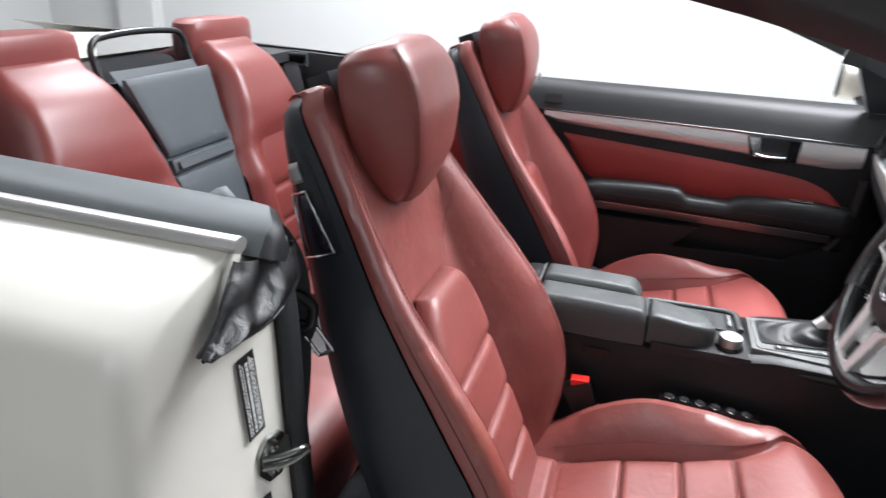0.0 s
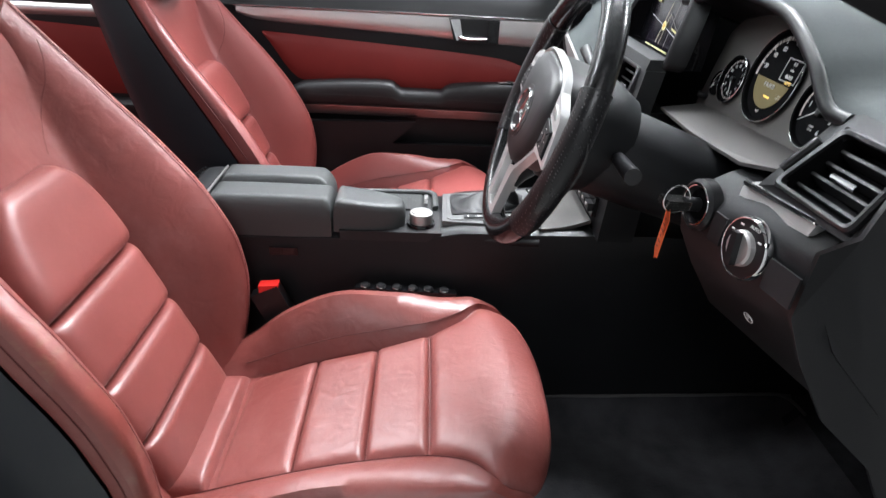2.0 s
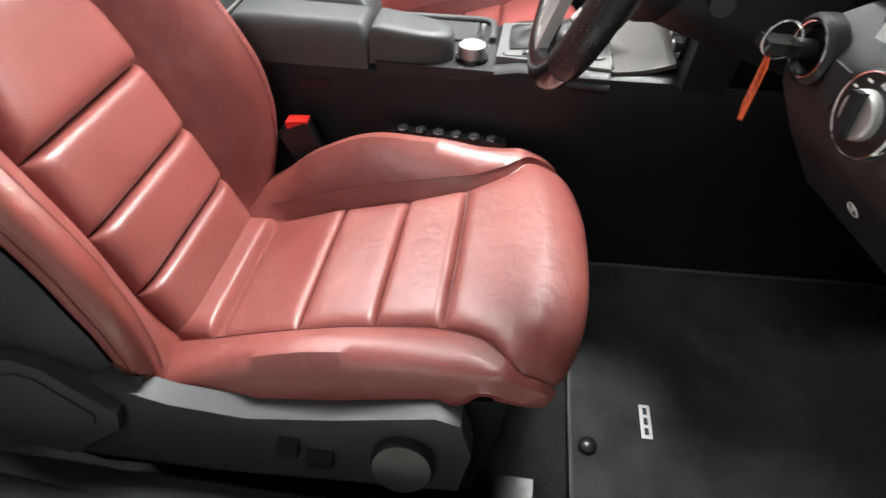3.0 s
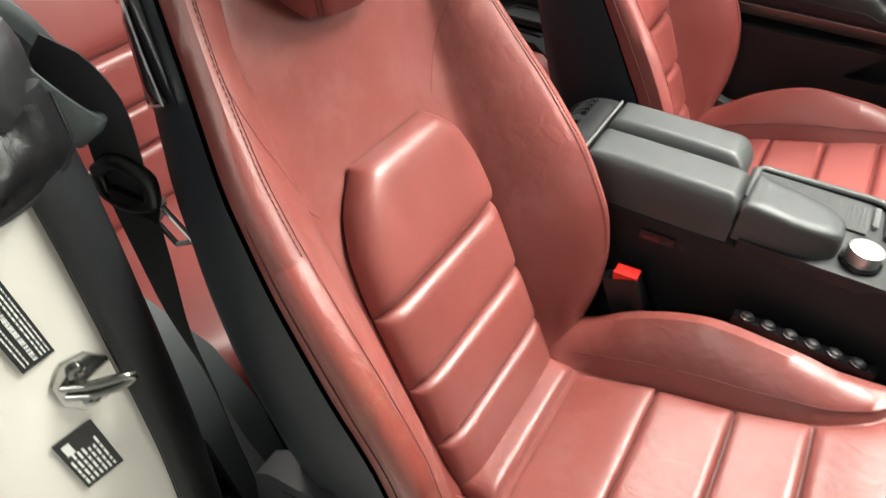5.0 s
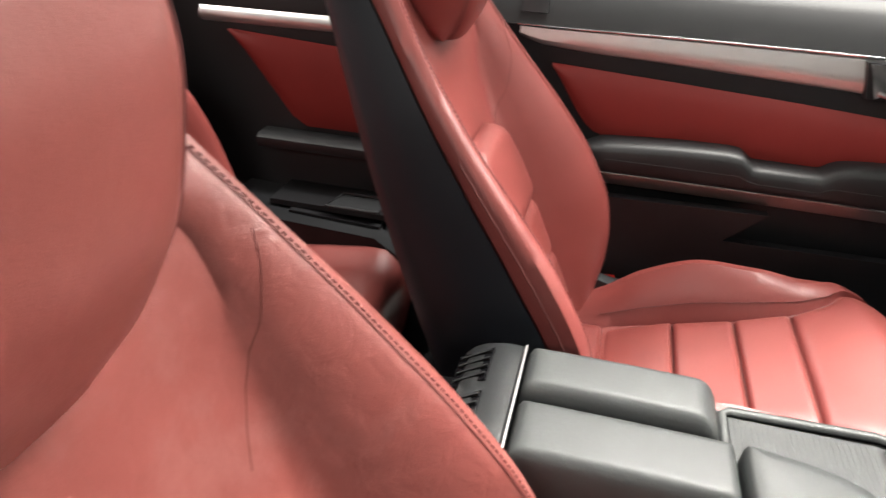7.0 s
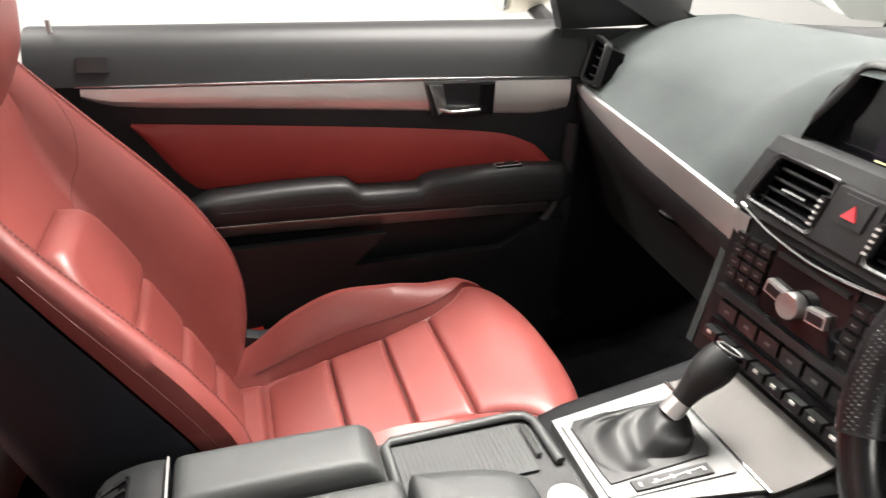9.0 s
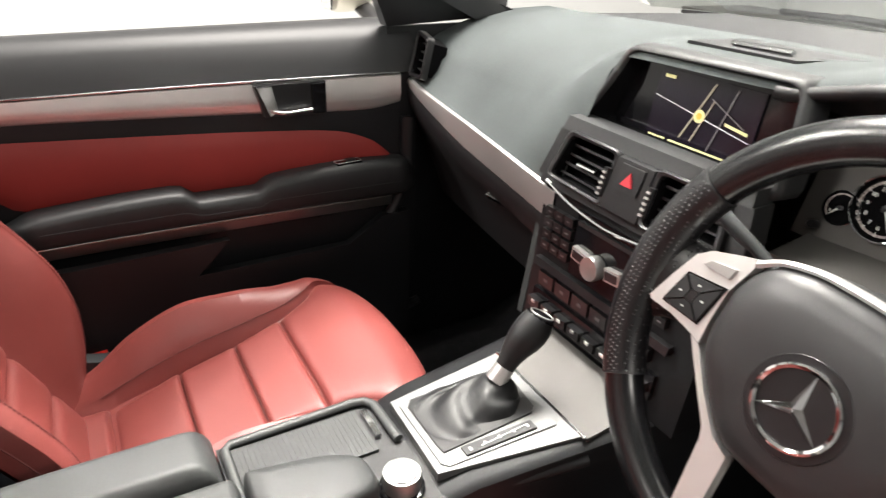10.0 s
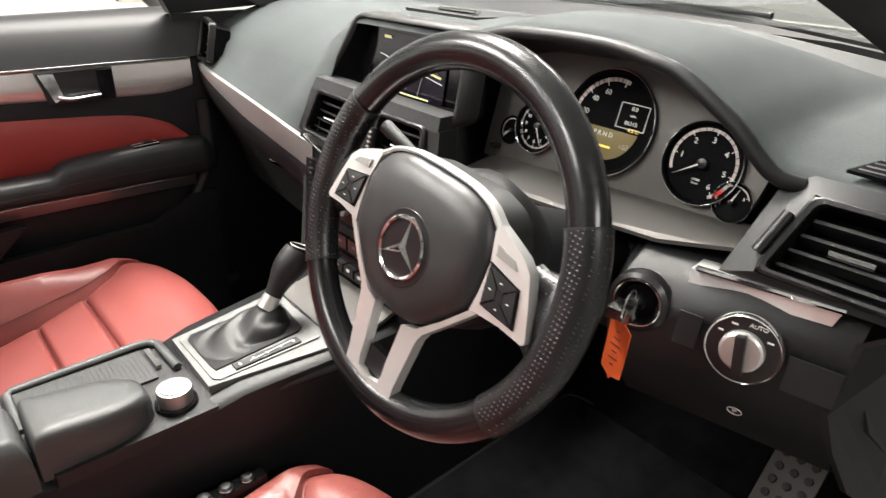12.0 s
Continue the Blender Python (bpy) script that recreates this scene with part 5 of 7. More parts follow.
# silver cluster fascia, leaning back
CL = axes((0.998, -0.346, 0.965), (0, -1, 0), (-math.cos(radians(16)), 0, math.sin(radians(16))))
fas = [(-0.200, -0.090), (0.118, -0.092), (0.140, -0.078), (0.156, -0.050), (0.162, -0.020), (0.145, 0.026), (0.105, 0.058), (0.05, 0.082), (-0.07, 0.090), (-0.15, 0.070), (-0.200, 0.02)]
cluster = thing("instrument_cluster", "silver instrument cluster with black round gauges", "instrument cluster", (1.0, -0.346, 0.965))
cluster.matrix_world = CL
part("fascia", slab([(x, y, 0.014) for x, y in fas], (0, 0, -0.01), 0.003), SHADED_SILVER, cluster, "silver fascia, darkened for the hood's shade")


def gauge(x, y, r, numbers, a0, a1, size, needle, band=(12, -8), rim=0.020, shown=1.0):
    """A gauge sunk in a short black tube with a bright rim."""
    g = part("gauge", revolve([(r * 1.06, rim - 0.003), (r * 1.05, rim), (r * 1.0, rim - 0.001), (r * 0.96, 0.0145), (r * 0.955, 0.0145), (0, 0.0145)], pose(x, y, 0.0), 48, caps=False), DIAL, cluster, "black round gauge face")
    part("gauge_rim", tube([(x + r * 1.055 * math.cos(a), y + r * 1.055 * math.sin(a), rim - 0.001) for a in np.linspace(0, 2 * math.pi, 49)], 0.0010 if r > 0.03 else 0.0006, 8, caps=False), CHROME, g)
    rows = [[(x + rr * math.cos(a), y + rr * math.sin(a), 0.0150) for a in np.linspace(radians(a0 + band[0]), radians(a1 + band[1]), 40)] for rr in (r * 0.82, r * 0.90)]
    part("scale_band", loft(rows), BAND, g)
    for i in range(int((len(numbers) * 4 - 3) * shown)):
        a = radians(a0 + (a1 - a0) * i / (len(numbers) * 4 - 4))
        q = r * (0.75 if i % 4 == 0 else 0.79)
        u, v = Vector((math.cos(a), math.sin(a), 0)), Vector((-math.sin(a), math.cos(a), 0)) * r * 0.008
        c = Vector((x, y, 0.0151))
        part("tick", slab([c + u * q - v, c + u * q + v, c + u * r * 0.90 + v, c + u * r * 0.90 - v], (0, 0, 0.0003)), PRINT if i % 4 == 0 else DIAL, g)
    for i, txt in enumerate(numbers):
        if txt:
            a = radians(a0 + (a1 - a0) * i / (len(numbers) - 1))
            part("number", text_mesh(txt, size, pose(x + r * 0.62 * math.cos(a), y + r * 0.62 * math.sin(a), 0.0152)), PRINT, g)
    if needle is not None:
        a = radians(needle)
        part("needle", slab([(x + 0.0009 * math.sin(a), y - 0.0009 * math.cos(a), 0.0185), (x - 0.0009 * math.sin(a), y + 0.0009 * math.cos(a), 0.0185), (x + r * 0.80 * math.cos(a), y + r * 0.80 * math.sin(a), 0.0185)], (0, 0, 0.0008), 0.0), PRINT, g)
        part("needle_hub", revolve([(r * 0.13, 0.015), (r * 0.13, 0.019), (0, 0.020)], pose(x, y, 0), 20, caps=False), SMOOTH, g)
    return g


SP = Vector((-0.026, -0.010, 0))
gauge(SP.x, SP.y, 0.056, ["20", "40", "60", "", "", "", "", "160"], 168, -38, 0.0085, None, (20, 112), shown=0.45)
gauge(0.136, -0.052, 0.019, ["1", "2"], 200, 30, 0.004, 70, rim=0.0165)
gauge(0.095, -0.024, 0.040, ["1", "2", "3", "4", "5", "6"], 172, -57, 0.0085, 213, (30, -6))
gauge(-0.162, -0.050, 0.017, ["0", "1"], 210, 60, 0.004, 230, rim=0.0165)
gauge(-0.122, -0.036, 0.031, ["9", "10", "11", "12", "1", "2", "3", "4", "5", "6", "7", "8"], 180, -150, 0.006, 300)
chord = [(SP.x + 0.041 * math.cos(a), SP.y + 0.041 * math.sin(a), 0.0152) for a in np.linspace(radians(-172), radians(-8), 22)]
info = part("info_display", slab(chord, (0, 0, 0.0004)), OLIVE, cluster, "dim olive gear display")
part("letters", text_mesh("P R N D", 0.0075, pose(SP.x - 0.002, SP.y - 0.0125, 0.0160)), PRINT, info)
part("letters", text_mesh("6.5°C", 0.0058, pose(SP.x + 0.034, SP.y - 0.002, 0.0160)), AMBER, info)
part("mode_bar", rbox((0.015, 0.0025, 0.0003), pose(SP.x + 0.004, SP.y - 0.026, 0.0158)), AMBER, info)
tb = [(-0.016, -0.011), (0.020, -0.011), (0.020, 0.016), (-0.016, 0.016)]
box = part("trip_display", merge(*[tube([(*tb[i], 0.0155), (*tb[(i + 1) % 4], 0.0155)], 0.0005, 5) for i in range(4)]), PRINT, cluster)
part("letters", text_mesh("0.0", 0.0065, pose(0.002, 0.011, 0.0152)), PRINT, box)
part("letters", text_mesh("miles", 0.0038, pose(0.002, 0.0035, 0.0152)), PRINT, box)
part("letters", text_mesh("86313", 0.0065, pose(0.002, -0.005, 0.0152)), PRINT, box)
part("letters", text_mesh("mph", 0.0045, pose(SP.x, SP.y - 0.0455, 0.0156)), PRINT, cluster)
part("letters", text_mesh("x1000\n1/min", 0.0036, pose(0.093, -0.043, 0.0152)), PRINT, cluster)
rows = [[(0.095 + rr * math.cos(a), -0.024 + rr * math.sin(a), 0.0154) for a in np.linspace(radians(-52), radians(-36), 10)] for rr in (0.0325, 0.0362)]
part("red_zone", thick(loft(rows), 0.0004), BUCKLE_RED, cluster)
part("reset_pin", revolve([(0.0045, 0.014), (0.0045, 0.026), (0.003, 0.028), (0.0, 0.028)], pose(-0.178, -0.074, 0.0), 16, caps=False), SMOOTH, cluster)

# map on the display: roads, place bars and a marker
DM = axes((0.934, -0.021, 0.9765), (0, -1, 0), (-1, 0, 0.145))
def on_map(name, pts, w, material):
    a, b = Vector((*pts[0], 0.0016)), Vector((*pts[1], 0.0016))
    q = (b - a).cross(Vector((0, 0, 1))).normalized() * w
    bm = slab([a + q, b + q, b - q, a - q], (0, 0, 0.0003))
    bm.transform(DM)
    part(name, bm, material, lcd)
on_map("road", ((-0.020, -0.030), (0.010, 0.038)), 0.0008, MAP_ROAD)
on_map("road", ((-0.004, -0.030), (0.014, 0.020)), 0.0006, MAP_ROAD)
on_map("road", ((0.010, 0.022), (0.060, 0.000)), 0.0005, MAP_GREY)
on_map("road", ((0.022, -0.034), (0.040, 0.038)), 0.0006, MAP_GREY)
on_map("road", ((-0.070, 0.010), (0.070, -0.012)), 0.0004, PRINT_LIT)
on_map("place_name", ((0.035, 0.000), (0.066, -0.004)), 0.0016, MAP_TEXT)
on_map("place_name", ((-0.066, -0.037), (-0.040, -0.037)), 0.0011, MAP_TEXT)
on_map("place_name", ((-0.034, -0.037), (0.046, -0.037)), 0.0011, MAP_TEXT)
on_map("clock_bar", ((-0.064, 0.034), (-0.048, 0.034)), 0.002, MAP_TEXT)
part("map_marker", revolve([(0.0075, 0.0018), (0.0075, 0.0024), (0.0, 0.0024)], DM, 24), MAP_TEXT, lcd)
part("map_arrow", revolve([(0.004, 0.0026), (0.0, 0.0030)], DM, 12), MAP_MARK, lcd)

# ---- driver's lower dash ----
ys = np.concatenate([np.linspace(-0.640, -0.445, 16), np.linspace(-0.440, -0.415, 6), np.linspace(-0.40, -0.16, 8)])
face_top = hermite([-0.70, -0.56, -0.50, -0.42, -0.30, -0.16], [0.905, 0.90, 0.885, 0.872, 0.868, 0.868])
rows = []
for y in ys:
    zt = face_top(y)
    r_ = 0.006 - 0.21 * (max(y, -0.70) + 0.565) * (y < -0.40)
    step = min(1, max(0, (y + 0.440) / 0.02))
    r_ += 0.055 * step * step * (3 - 2 * step)
    rows.append([(x + r_, yy, z) for x, yy, z in [(0.945, y, zt + 0.012), (0.915, y, zt), (0.893, y, zt - 0.012), (0.870, y, zt - 0.036), (0.868, y, zt - 0.05), (0.872, y, 0.80), (0.895, y, 0.755), (0.93, y, 0.70), (0.98, y, 0.665), (1.3, y, 0.60)]])
part("lower_panel", loft(rows), DASH_LOW, dash, "grained black lower dashboard panel")
corner_in = [(0.928, -0.566, 0.964), (0.933, -0.662, 0.964), (0.893, -0.668, 0.899), (0.886, -0.549, 0.899)]
corner_out = [(0.945, -0.538, 0.974), (0.948, -0.677, 0.974), (0.892, -0.677, 0.894), (0.886, -0.520, 0.888)]
part("vent_housing", loft([corner_out, corner_in, [(x + 0.03, y, z) for x, y, z in corner_in]], closed=True), PLASTIC, dash)
vent("side_vent", [(0.926, -0.572, 0.958), (0.930, -0.655, 0.958), (0.894, -0.660, 0.905), (0.888, -0.556, 0.905)], 4, dash)
part("vent_wheel", tube([(0.892, -0.545, 0.915), (0.914, -0.555, 0.948)], 0.005, 10), SMOOTH, dash)
strip = [(0.884, -0.497, 0.881), (0.893, -0.622, 0.891), (0.891, -0.617, 0.876), (0.880, -0.499, 0.866)]
part("trim_plate", slab(strip, (0.020, 0, 0.003), 0.002), SPOKE, dash, "silver trim above the light switch")
part("trim_edge", tube([(0.882, -0.503, 0.884), (0.891, -0.624, 0.893)], 0.003, 8), CHROME, dash)
LS = axes((0.867, -0.565, 0.837), (0, -1, 0), (-0.973, -0.204, 0.11)) @ Matrix.Scale(0.93, 4)
ls = part("light_switch", revolve([(0.035, -0.004), (0.035, 0.003), (0.0335, 0.005), (0.032, 0.004)], LS, 48), CHROME, dash, "round headlamp switch with chrome ring")
part("switch_disc", revolve([(0.0325, 0.0), (0.0322, 0.0042), (0.0, 0.0046)], LS, 48), SMOOTH, ls)
part("switch_knob", revolve([(0.020, 0.004), (0.0195, 0.010), (0.017, 0.012), (0.0, 0.012)], LS, 40), SILVER, ls)
part("switch_bar", rbox((0.009, 0.036, 0.012), LS @ pose(0, 0, 0.014, 0, 0, 8), 0.002), SMOOTH, ls)
IG = axes((0.858, -0.4665, 0.8424), (0, -1, 0), (-0.975, -0.199, 0.10))
ig = part("ignition_collar", revolve([(0.030, -0.006), (0.029, 0.006), (0.025, 0.010), (0.020, 0.006), (0.018, -0.002)], IG, 40), SMOOTH, dash, "round ignition lock collar")
part("ignition_ring", tube([IG @ Vector((0.0225 * math.cos(a), 0.0225 * math.sin(a), 0.0085)) for a in np.linspace(0, 2 * math.pi, 41)], 0.0014, 8), CHROME, ig)
part("ignition_barrel", revolve([(0.019, -0.001), (0.017, 0.004), (0.0, 0.005)], IG, 32, caps=False), DIAL, ig)
key = thing("ignition_key", "chrome key with orange card tag in the ignition", "key", (0.858, -0.470, 0.846))
key.matrix_world = IG
part("key_head", rbox((0.022, 0.010, 0.028), pose(-0.002, 0, 0.034), 0.004, 3), STEEL, key)
part("key_neck", tube([(0, 0, 0.0), (0, 0, 0.024)], 0.008, 14), SMOOTH, key)
part("key_ring", tube([(0.003, 0.006 + 0.016 * math.cos(a), 0.036 + 0.016 * math.sin(a)) for a in np.linspace(0, 2 * math.pi, 33)], 0.0011, 8), CHROME, key)
TG = pose(0, 0, 0.038, 0, -22, 0)
tag_bm = slab([(-0.012, -0.012, 0.0), (-0.012, -0.060, 0.0), (-0.003, -0.066, 0.0), (0.0, -0.070, 0.0), (0.003, -0.066, 0.0), (0.013, -0.064, 0.0), (0.014, -0.016, 0.0), (0.003, -0.008, 0.0)], (0, 0, 0.0009), 0.0)
tag_bm.transform(TG)
tag = part("tag", tag_bm, ORANGE, key, "orange card tag")
for i in range(6):
    part("print_bar", rbox((0.004 + 0.011 * ((i * 7) % 5) / 5, 0.0014, 0.0003), TG @ pose(0.0, -0.020 - 0.0068 * i, 0.0012), 0.0), TAG_PRINT, tag)

# ---- driver's end of the dash, pillar and windscreen frame ----
def end_y(x, z, out):
    """The side face of the dash: it leans in towards the driver below the vent."""
    k = min(1, max(0, (0.905 - z) / 0.04))
    return -0.678 + 0.55 * max(0.0, 0.975 - x) * k - out


part("dash_end", slab([(x, end_y(x, z, 0.0), z) for x, z in ((0.93, 0.982), (0.905, 0.945), (0.892, 0.905), (0.890, 0.870), (0.888, 0.800), (0.905, 0.755), (0.935, 0.700), (0.98, 0.662), (1.10, 0.45), (1.45, 0.40), (1.45, 0.975))], (0, -0.006, 0), 0.003), DASH_LOW, dash)
part("fuse_cover", slab([(x, end_y(x, z, 0.007), z) for x, z in ((0.968, 0.958), (0.955, 0.935), (0.925, 0.885), (0.908, 0.850), (0.908, 0.806), (0.920, 0.780), (0.965, 0.730), (1.02, 0.695), (1.10, 0.68), (1.2, 0.70), (1.2, 0.95), (1.05, 0.965))], (0, -0.008, 0), 0.004, 3), DASH_LOW, dash, "black plastic fuse box cover")
part("column_trim", slab([(0.900, -0.165, 0.874), (0.897, -0.30, 0.875), (0.897, -0.45, 0.885), (0.90, -0.535, 0.906), (0.972, -0.535, 0.90), (0.972, -0.165, 0.884)], (0, 0, 0.004), 0.001), SHADED_SILVER, dash, "silver panel under the gauges, darkened for shade")
part("sail_panel", slab([(0.875, 0.704, 0.972), (1.20, 0.704, 0.985), (1.02, 0.690, 1.045), (0.86, 0.668, 1.108), (0.80, 0.66, 1.115)], (0, 0.03, 0), 0.004), SMOOTH, dash, "black corner panel beside the mirror")

# ---- car body ----
body = thing("car_body", "white convertible car body shell with open roof", "car body", (0, 0, 0))


wing_y = hermite([0.30, 0.33, 0.50, 0.68, 0.82, 0.90, 0.938, 0.955, 0.968, 0.978, 0.985], [-0.865, -0.875, -0.912, -0.925, -0.925, -0.914, -0.897, -0.868, -0.82, -0.77, -0.745])
WING_X = -0.100


def side_parts(s):
    """Shell parts on one side of the car: s is -1 for the driver's side, 1 for the passenger's."""
    # rear wing: outer skin running back from the door gap
    rows = []
    for x in np.concatenate([np.linspace(WING_X, -0.6, 8), np.linspace(-0.75, -1.9, 8)]):
        k = max(0, (-x - 0.6) / 1.3)
        rows.append([(x, s * (-wing_y(z) - 0.10 * k * k), z + 0.02 * k) for z in np.linspace(0.33, 0.985, 40)])
    part("rear_wing", loft(rows), PAINT, body, "white painted rear wing")


for side in (-1, 1):
    side_parts(side)
# door jamb on the driver's side: rolls in from the wing to the seal
jamb_in = hermite([0.30, 0.45, 0.60, 0.75, 0.87, 0.95, 0.985], [-0.750, -0.725, -0.705, -0.698, -0.696, -0.696, -0.70])
jamb_x = hermite([0.30, 0.45, 0.60, 0.75, 0.87, 0.95, 0.985], [0.03, -0.005, -0.03, -0.045, -0.052, -0.06, -0.065])
rows = []
for z in np.linspace(0.33, 0.985, 40):
    yo, yi, xi = wing_y(z), jamb_in(z), jamb_x(z)
    ry = min(0.032, 0.5 * (yi - yo))
    turn = [(WING_X + 0.033 * math.sin(a), yo + ry * (1 - math.cos(a)), z) for a in np.linspace(0, math.pi / 2, 8)]
    x0, y0 = turn[-1][0], turn[-1][1]
    rows.append(turn + [(x0 + (xi - x0) * k, y0 + (yi - y0) * k, z) for k in (0.08, 0.25, 0.5, 0.75, 1.0)])
part("door_jamb", loft(rows), PAINT, body, "white painted door jamb", sharp=60)
# rubber seal down the jamb and along the sill
seal = [(jamb_x(z) + 0.002, jamb_in(z) + 0.024, z) for z in np.linspace(0.965, 0.42, 14)] + [(0.03, -0.70, 0.375), (0.09, -0.708, 0.352), (0.3, -0.712, 0.345), (0.8, -0.712, 0.345), (1.1, -0.712, 0.36), (1.2, -0.71, 0.45)]
part("door_seal", tube(spline(seal, 70), 0.026, 14, ratio=0.5), RUBBER, body, "thick black rubber door seal")
rows = [[(x, y, z) for y, z in ((-0.88, 0.22), (-0.885, 0.30), (-0.86, 0.335), (-0.80, 0.345), (-0.725, 0.348), (-0.70, 0.33), (-0.69, 0.22))] for x in np.linspace(-0.10, 1.5, 10)]
part("sill", loft(rows), PAINT, body, "white painted door sill")
rows = [[(x, y, z) for y, z in ((-0.70, 0.352), (-0.655, 0.345), (-0.63, 0.30), (-0.62, 0.2))] for x in np.linspace(-0.12, 1.25, 8)]
part("sill_trim", loft(rows), PLASTIC, body)
part("chrome_strip", tube([(x, -0.745 - 0.02 * k, 0.990 + 0.006 * k + 0.02 * k * k) for x, k in [(-0.055 - 1.5 * i / 12, i / 12) for i in range(13)]], 0.012, 10, ratio=0.75), SILVER, body, "satin chrome waist strip")
# black cap of the quarter trim on the driver's side, its grey lifted for sheen
rows = []
for x in np.linspace(-0.045, -1.0, 20):
    k = (-x - 0.045) / 0.955
    rows.append([(x, -0.730 - 0.01 * k, 0.972 + 0.016 * k), (x, -0.715, 0.990 + 0.016 * k), (x, -0.70, 0.997 + 0.016 * k), (x, -0.655, 1.000 + 0.016 * k), (x, -0.632, 0.992 + 0.014 * k), (x, -0.622, 0.975), (x, -0.620, 0.925), (x, -0.642, 0.895), (x, -0.646, 0.60), (x, -0.645, 0.40)])
rows = [[Vector((min(v[0], -0.010 - 0.92 * max(0.0, v[1] + 0.72) - 0.70 * max(0.0, v[1] + 0.664)), v[1], v[2])) for v in row] for row in rows]
mid_q = Vector((-0.05, -0.675, 0.945))
first = rows[0]
end = [[v.lerp(mid_q, 0.7) + Vector((0.012, 0, 0)) for v in first], [v.lerp(mid_q, 0.25) + Vector((0.012, 0, 0)) for v in first], [v.lerp(mid_q, 0.07) + Vector((0.008, 0, 0)) for v in first], first]
for row in end[:3]:
    for v in row:
        v.z = max(v.z, 0.935)
part("quarter_end", loft(end), RUBBER, body, "black end of the quarter trim", sharp=60)
part("quarter_trim", loft(rows), SHEEN_PLASTIC, body, "quarter trim cap, grey paled for its sheen", sharp=60)
rows = []
for x in np.linspace(-0.05, -1.0, 20):
    k = (-x - 0.045) / 0.955
    rows.append([(x, 0.80, 0.966 + 0.02 * k), (x, 0.76, 0.972 + 0.02 * k), (x, 0.735, 0.965 + 0.02 * k), (x, 0.718, 0.93), (x, 0.712, 0.88), (x, 0.71, 0.60), (x, 0.69, 0.40)])
part("quarter_trim", loft(rows), DASH_LOW, body, "black quarter trim panel")
rows = [[(x, 0.706 - 0.01 * math.sin(math.pi * k), 0.842 + 0.03 * k) for k in np.linspace(0, 1, 6)] for x in np.linspace(-0.075, -0.62, 12)]
part("quarter_strip", loft(rows), SILVER, body, "satin silver quarter strip")
rows = []
for x in np.linspace(-0.09, -0.56, 16):
    hi = 0.80 + 0.03 * (-x - 0.09) / 0.47
    lo = 0.64 + 0.19 * max(0, (-x - 0.42) / 0.14)
    rows.append([(x, 0.706 - 0.01 * math.sin(math.pi * k) ** 0.6, lo + (hi - lo) * k) for k in np.linspace(0, 1, 8)])
part("quarter_leather", loft(rows), RED_DOOR, body, "red leather quarter panel")
rows = [[(x, 0.71, 0.628), (x, 0.668, 0.628), (x, 0.658, 0.622), (x, 0.656, 0.612), (x, 0.662, 0.600), (x, 0.70, 0.592)] for x in np.linspace(-0.10, -0.50, 8)]
part("quarter_armrest", loft(rows), BLACK_LEATHER, body, "black rear armrest")
part("cubby", slab([(-0.18, 0.60, 0.50), (-0.18, 0.70, 0.50), (-0.45, 0.70, 0.50), (-0.45, 0.60, 0.50)], (0, 0, 0.012), 0.004), SMOOTH, body)
tray = part("oddments_tray", slab([(-0.205, 0.592, 0.513), (-0.205, 0.655, 0.513), (-0.305, 0.655, 0.513), (-0.320, 0.592, 0.513)], (0, 0, 0.005), 0.002), DASH_LOW, body)
part("tray_rim", tube([(-0.205, 0.592, 0.519), (-0.205, 0.655, 0.521), (-0.305, 0.655, 0.521), (-0.320, 0.592, 0.519), (-0.205, 0.592, 0.519)], 0.0035, 8), SMOOTH, tray)
# floor pan
rows = [[(x, y, 0.215) for y in np.linspace(-0.69, 0.72, 6)] for x in np.linspace(-0.9, 1.15, 6)] + [[(1.35, y, 0.30) for y in np.linspace(-0.69, 0.72, 6)], [(1.5, y, 0.60) for y in np.linspace(-0.69, 0.72, 6)], [(1.5, y, 0.95) for y in np.linspace(-0.69, 0.72, 6)]]
part("floor_carpet", loft(rows), CARPET, body, "black carpeted car floor")
part("underbody", rbox((3.6, 1.6, 0.05), pose(0.0, 0, 0.185), 0.01), SMOOTH, body)
# windscreen pillars, header and glass
for s in (-1, 1):
    inner = spline([(0.20, s * 0.53, 1.285), (0.45, s * 0.565, 1.235), (0.70, s * 0.605, 1.155), (0.95, s * 0.655, 1.052), (1.12, s * 0.70, 0.975)], 16)
    rows = []
    for p in inner:
        rows.append([p + Vector((-0.004, -s * 0.004, -0.018)), p + Vector((-0.014, s * 0.02, 0.006)), p + Vector((0.0, s * 0.045, 0.035)), p + Vector((0.03, s * 0.055, 0.058)), p + Vector((0.055, s * 0.03, 0.05)), p + Vector((0.03, s * 0.0, 0.02))])
    part("windscreen_pillar", loft(rows, closed=True), SMOOTH, body, "black windscreen pillar trim")
    rows = []
    for p in inner:
        rows.append([p + Vector((0.0, s * 0.047, 0.038)), p + Vector((0.006, s * 0.068, 0.042)), p + Vector((0.035, s * 0.085, 0.065)), p + Vector((0.075, s * 0.065, 0.085)), p + Vector((0.075, s * 0.035, 0.072))])
    part("pillar_skin", loft(rows), PAINT, body, "white painted windscreen pillar")
    part("pillar_strip", tube([p + Vector((0.002, s * 0.050, 0.040)) for p in inner], 0.005, 8), SILVER, body)
part("header", tube([(0.20, -0.53, 1.30), (0.17, -0.3, 1.315), (0.16, 0, 1.32), (0.17, 0.3, 1.315), (0.20, 0.53, 1.30)], 0.03, 12, ratio=0.6), SMOOTH, body)
glass_rows = []
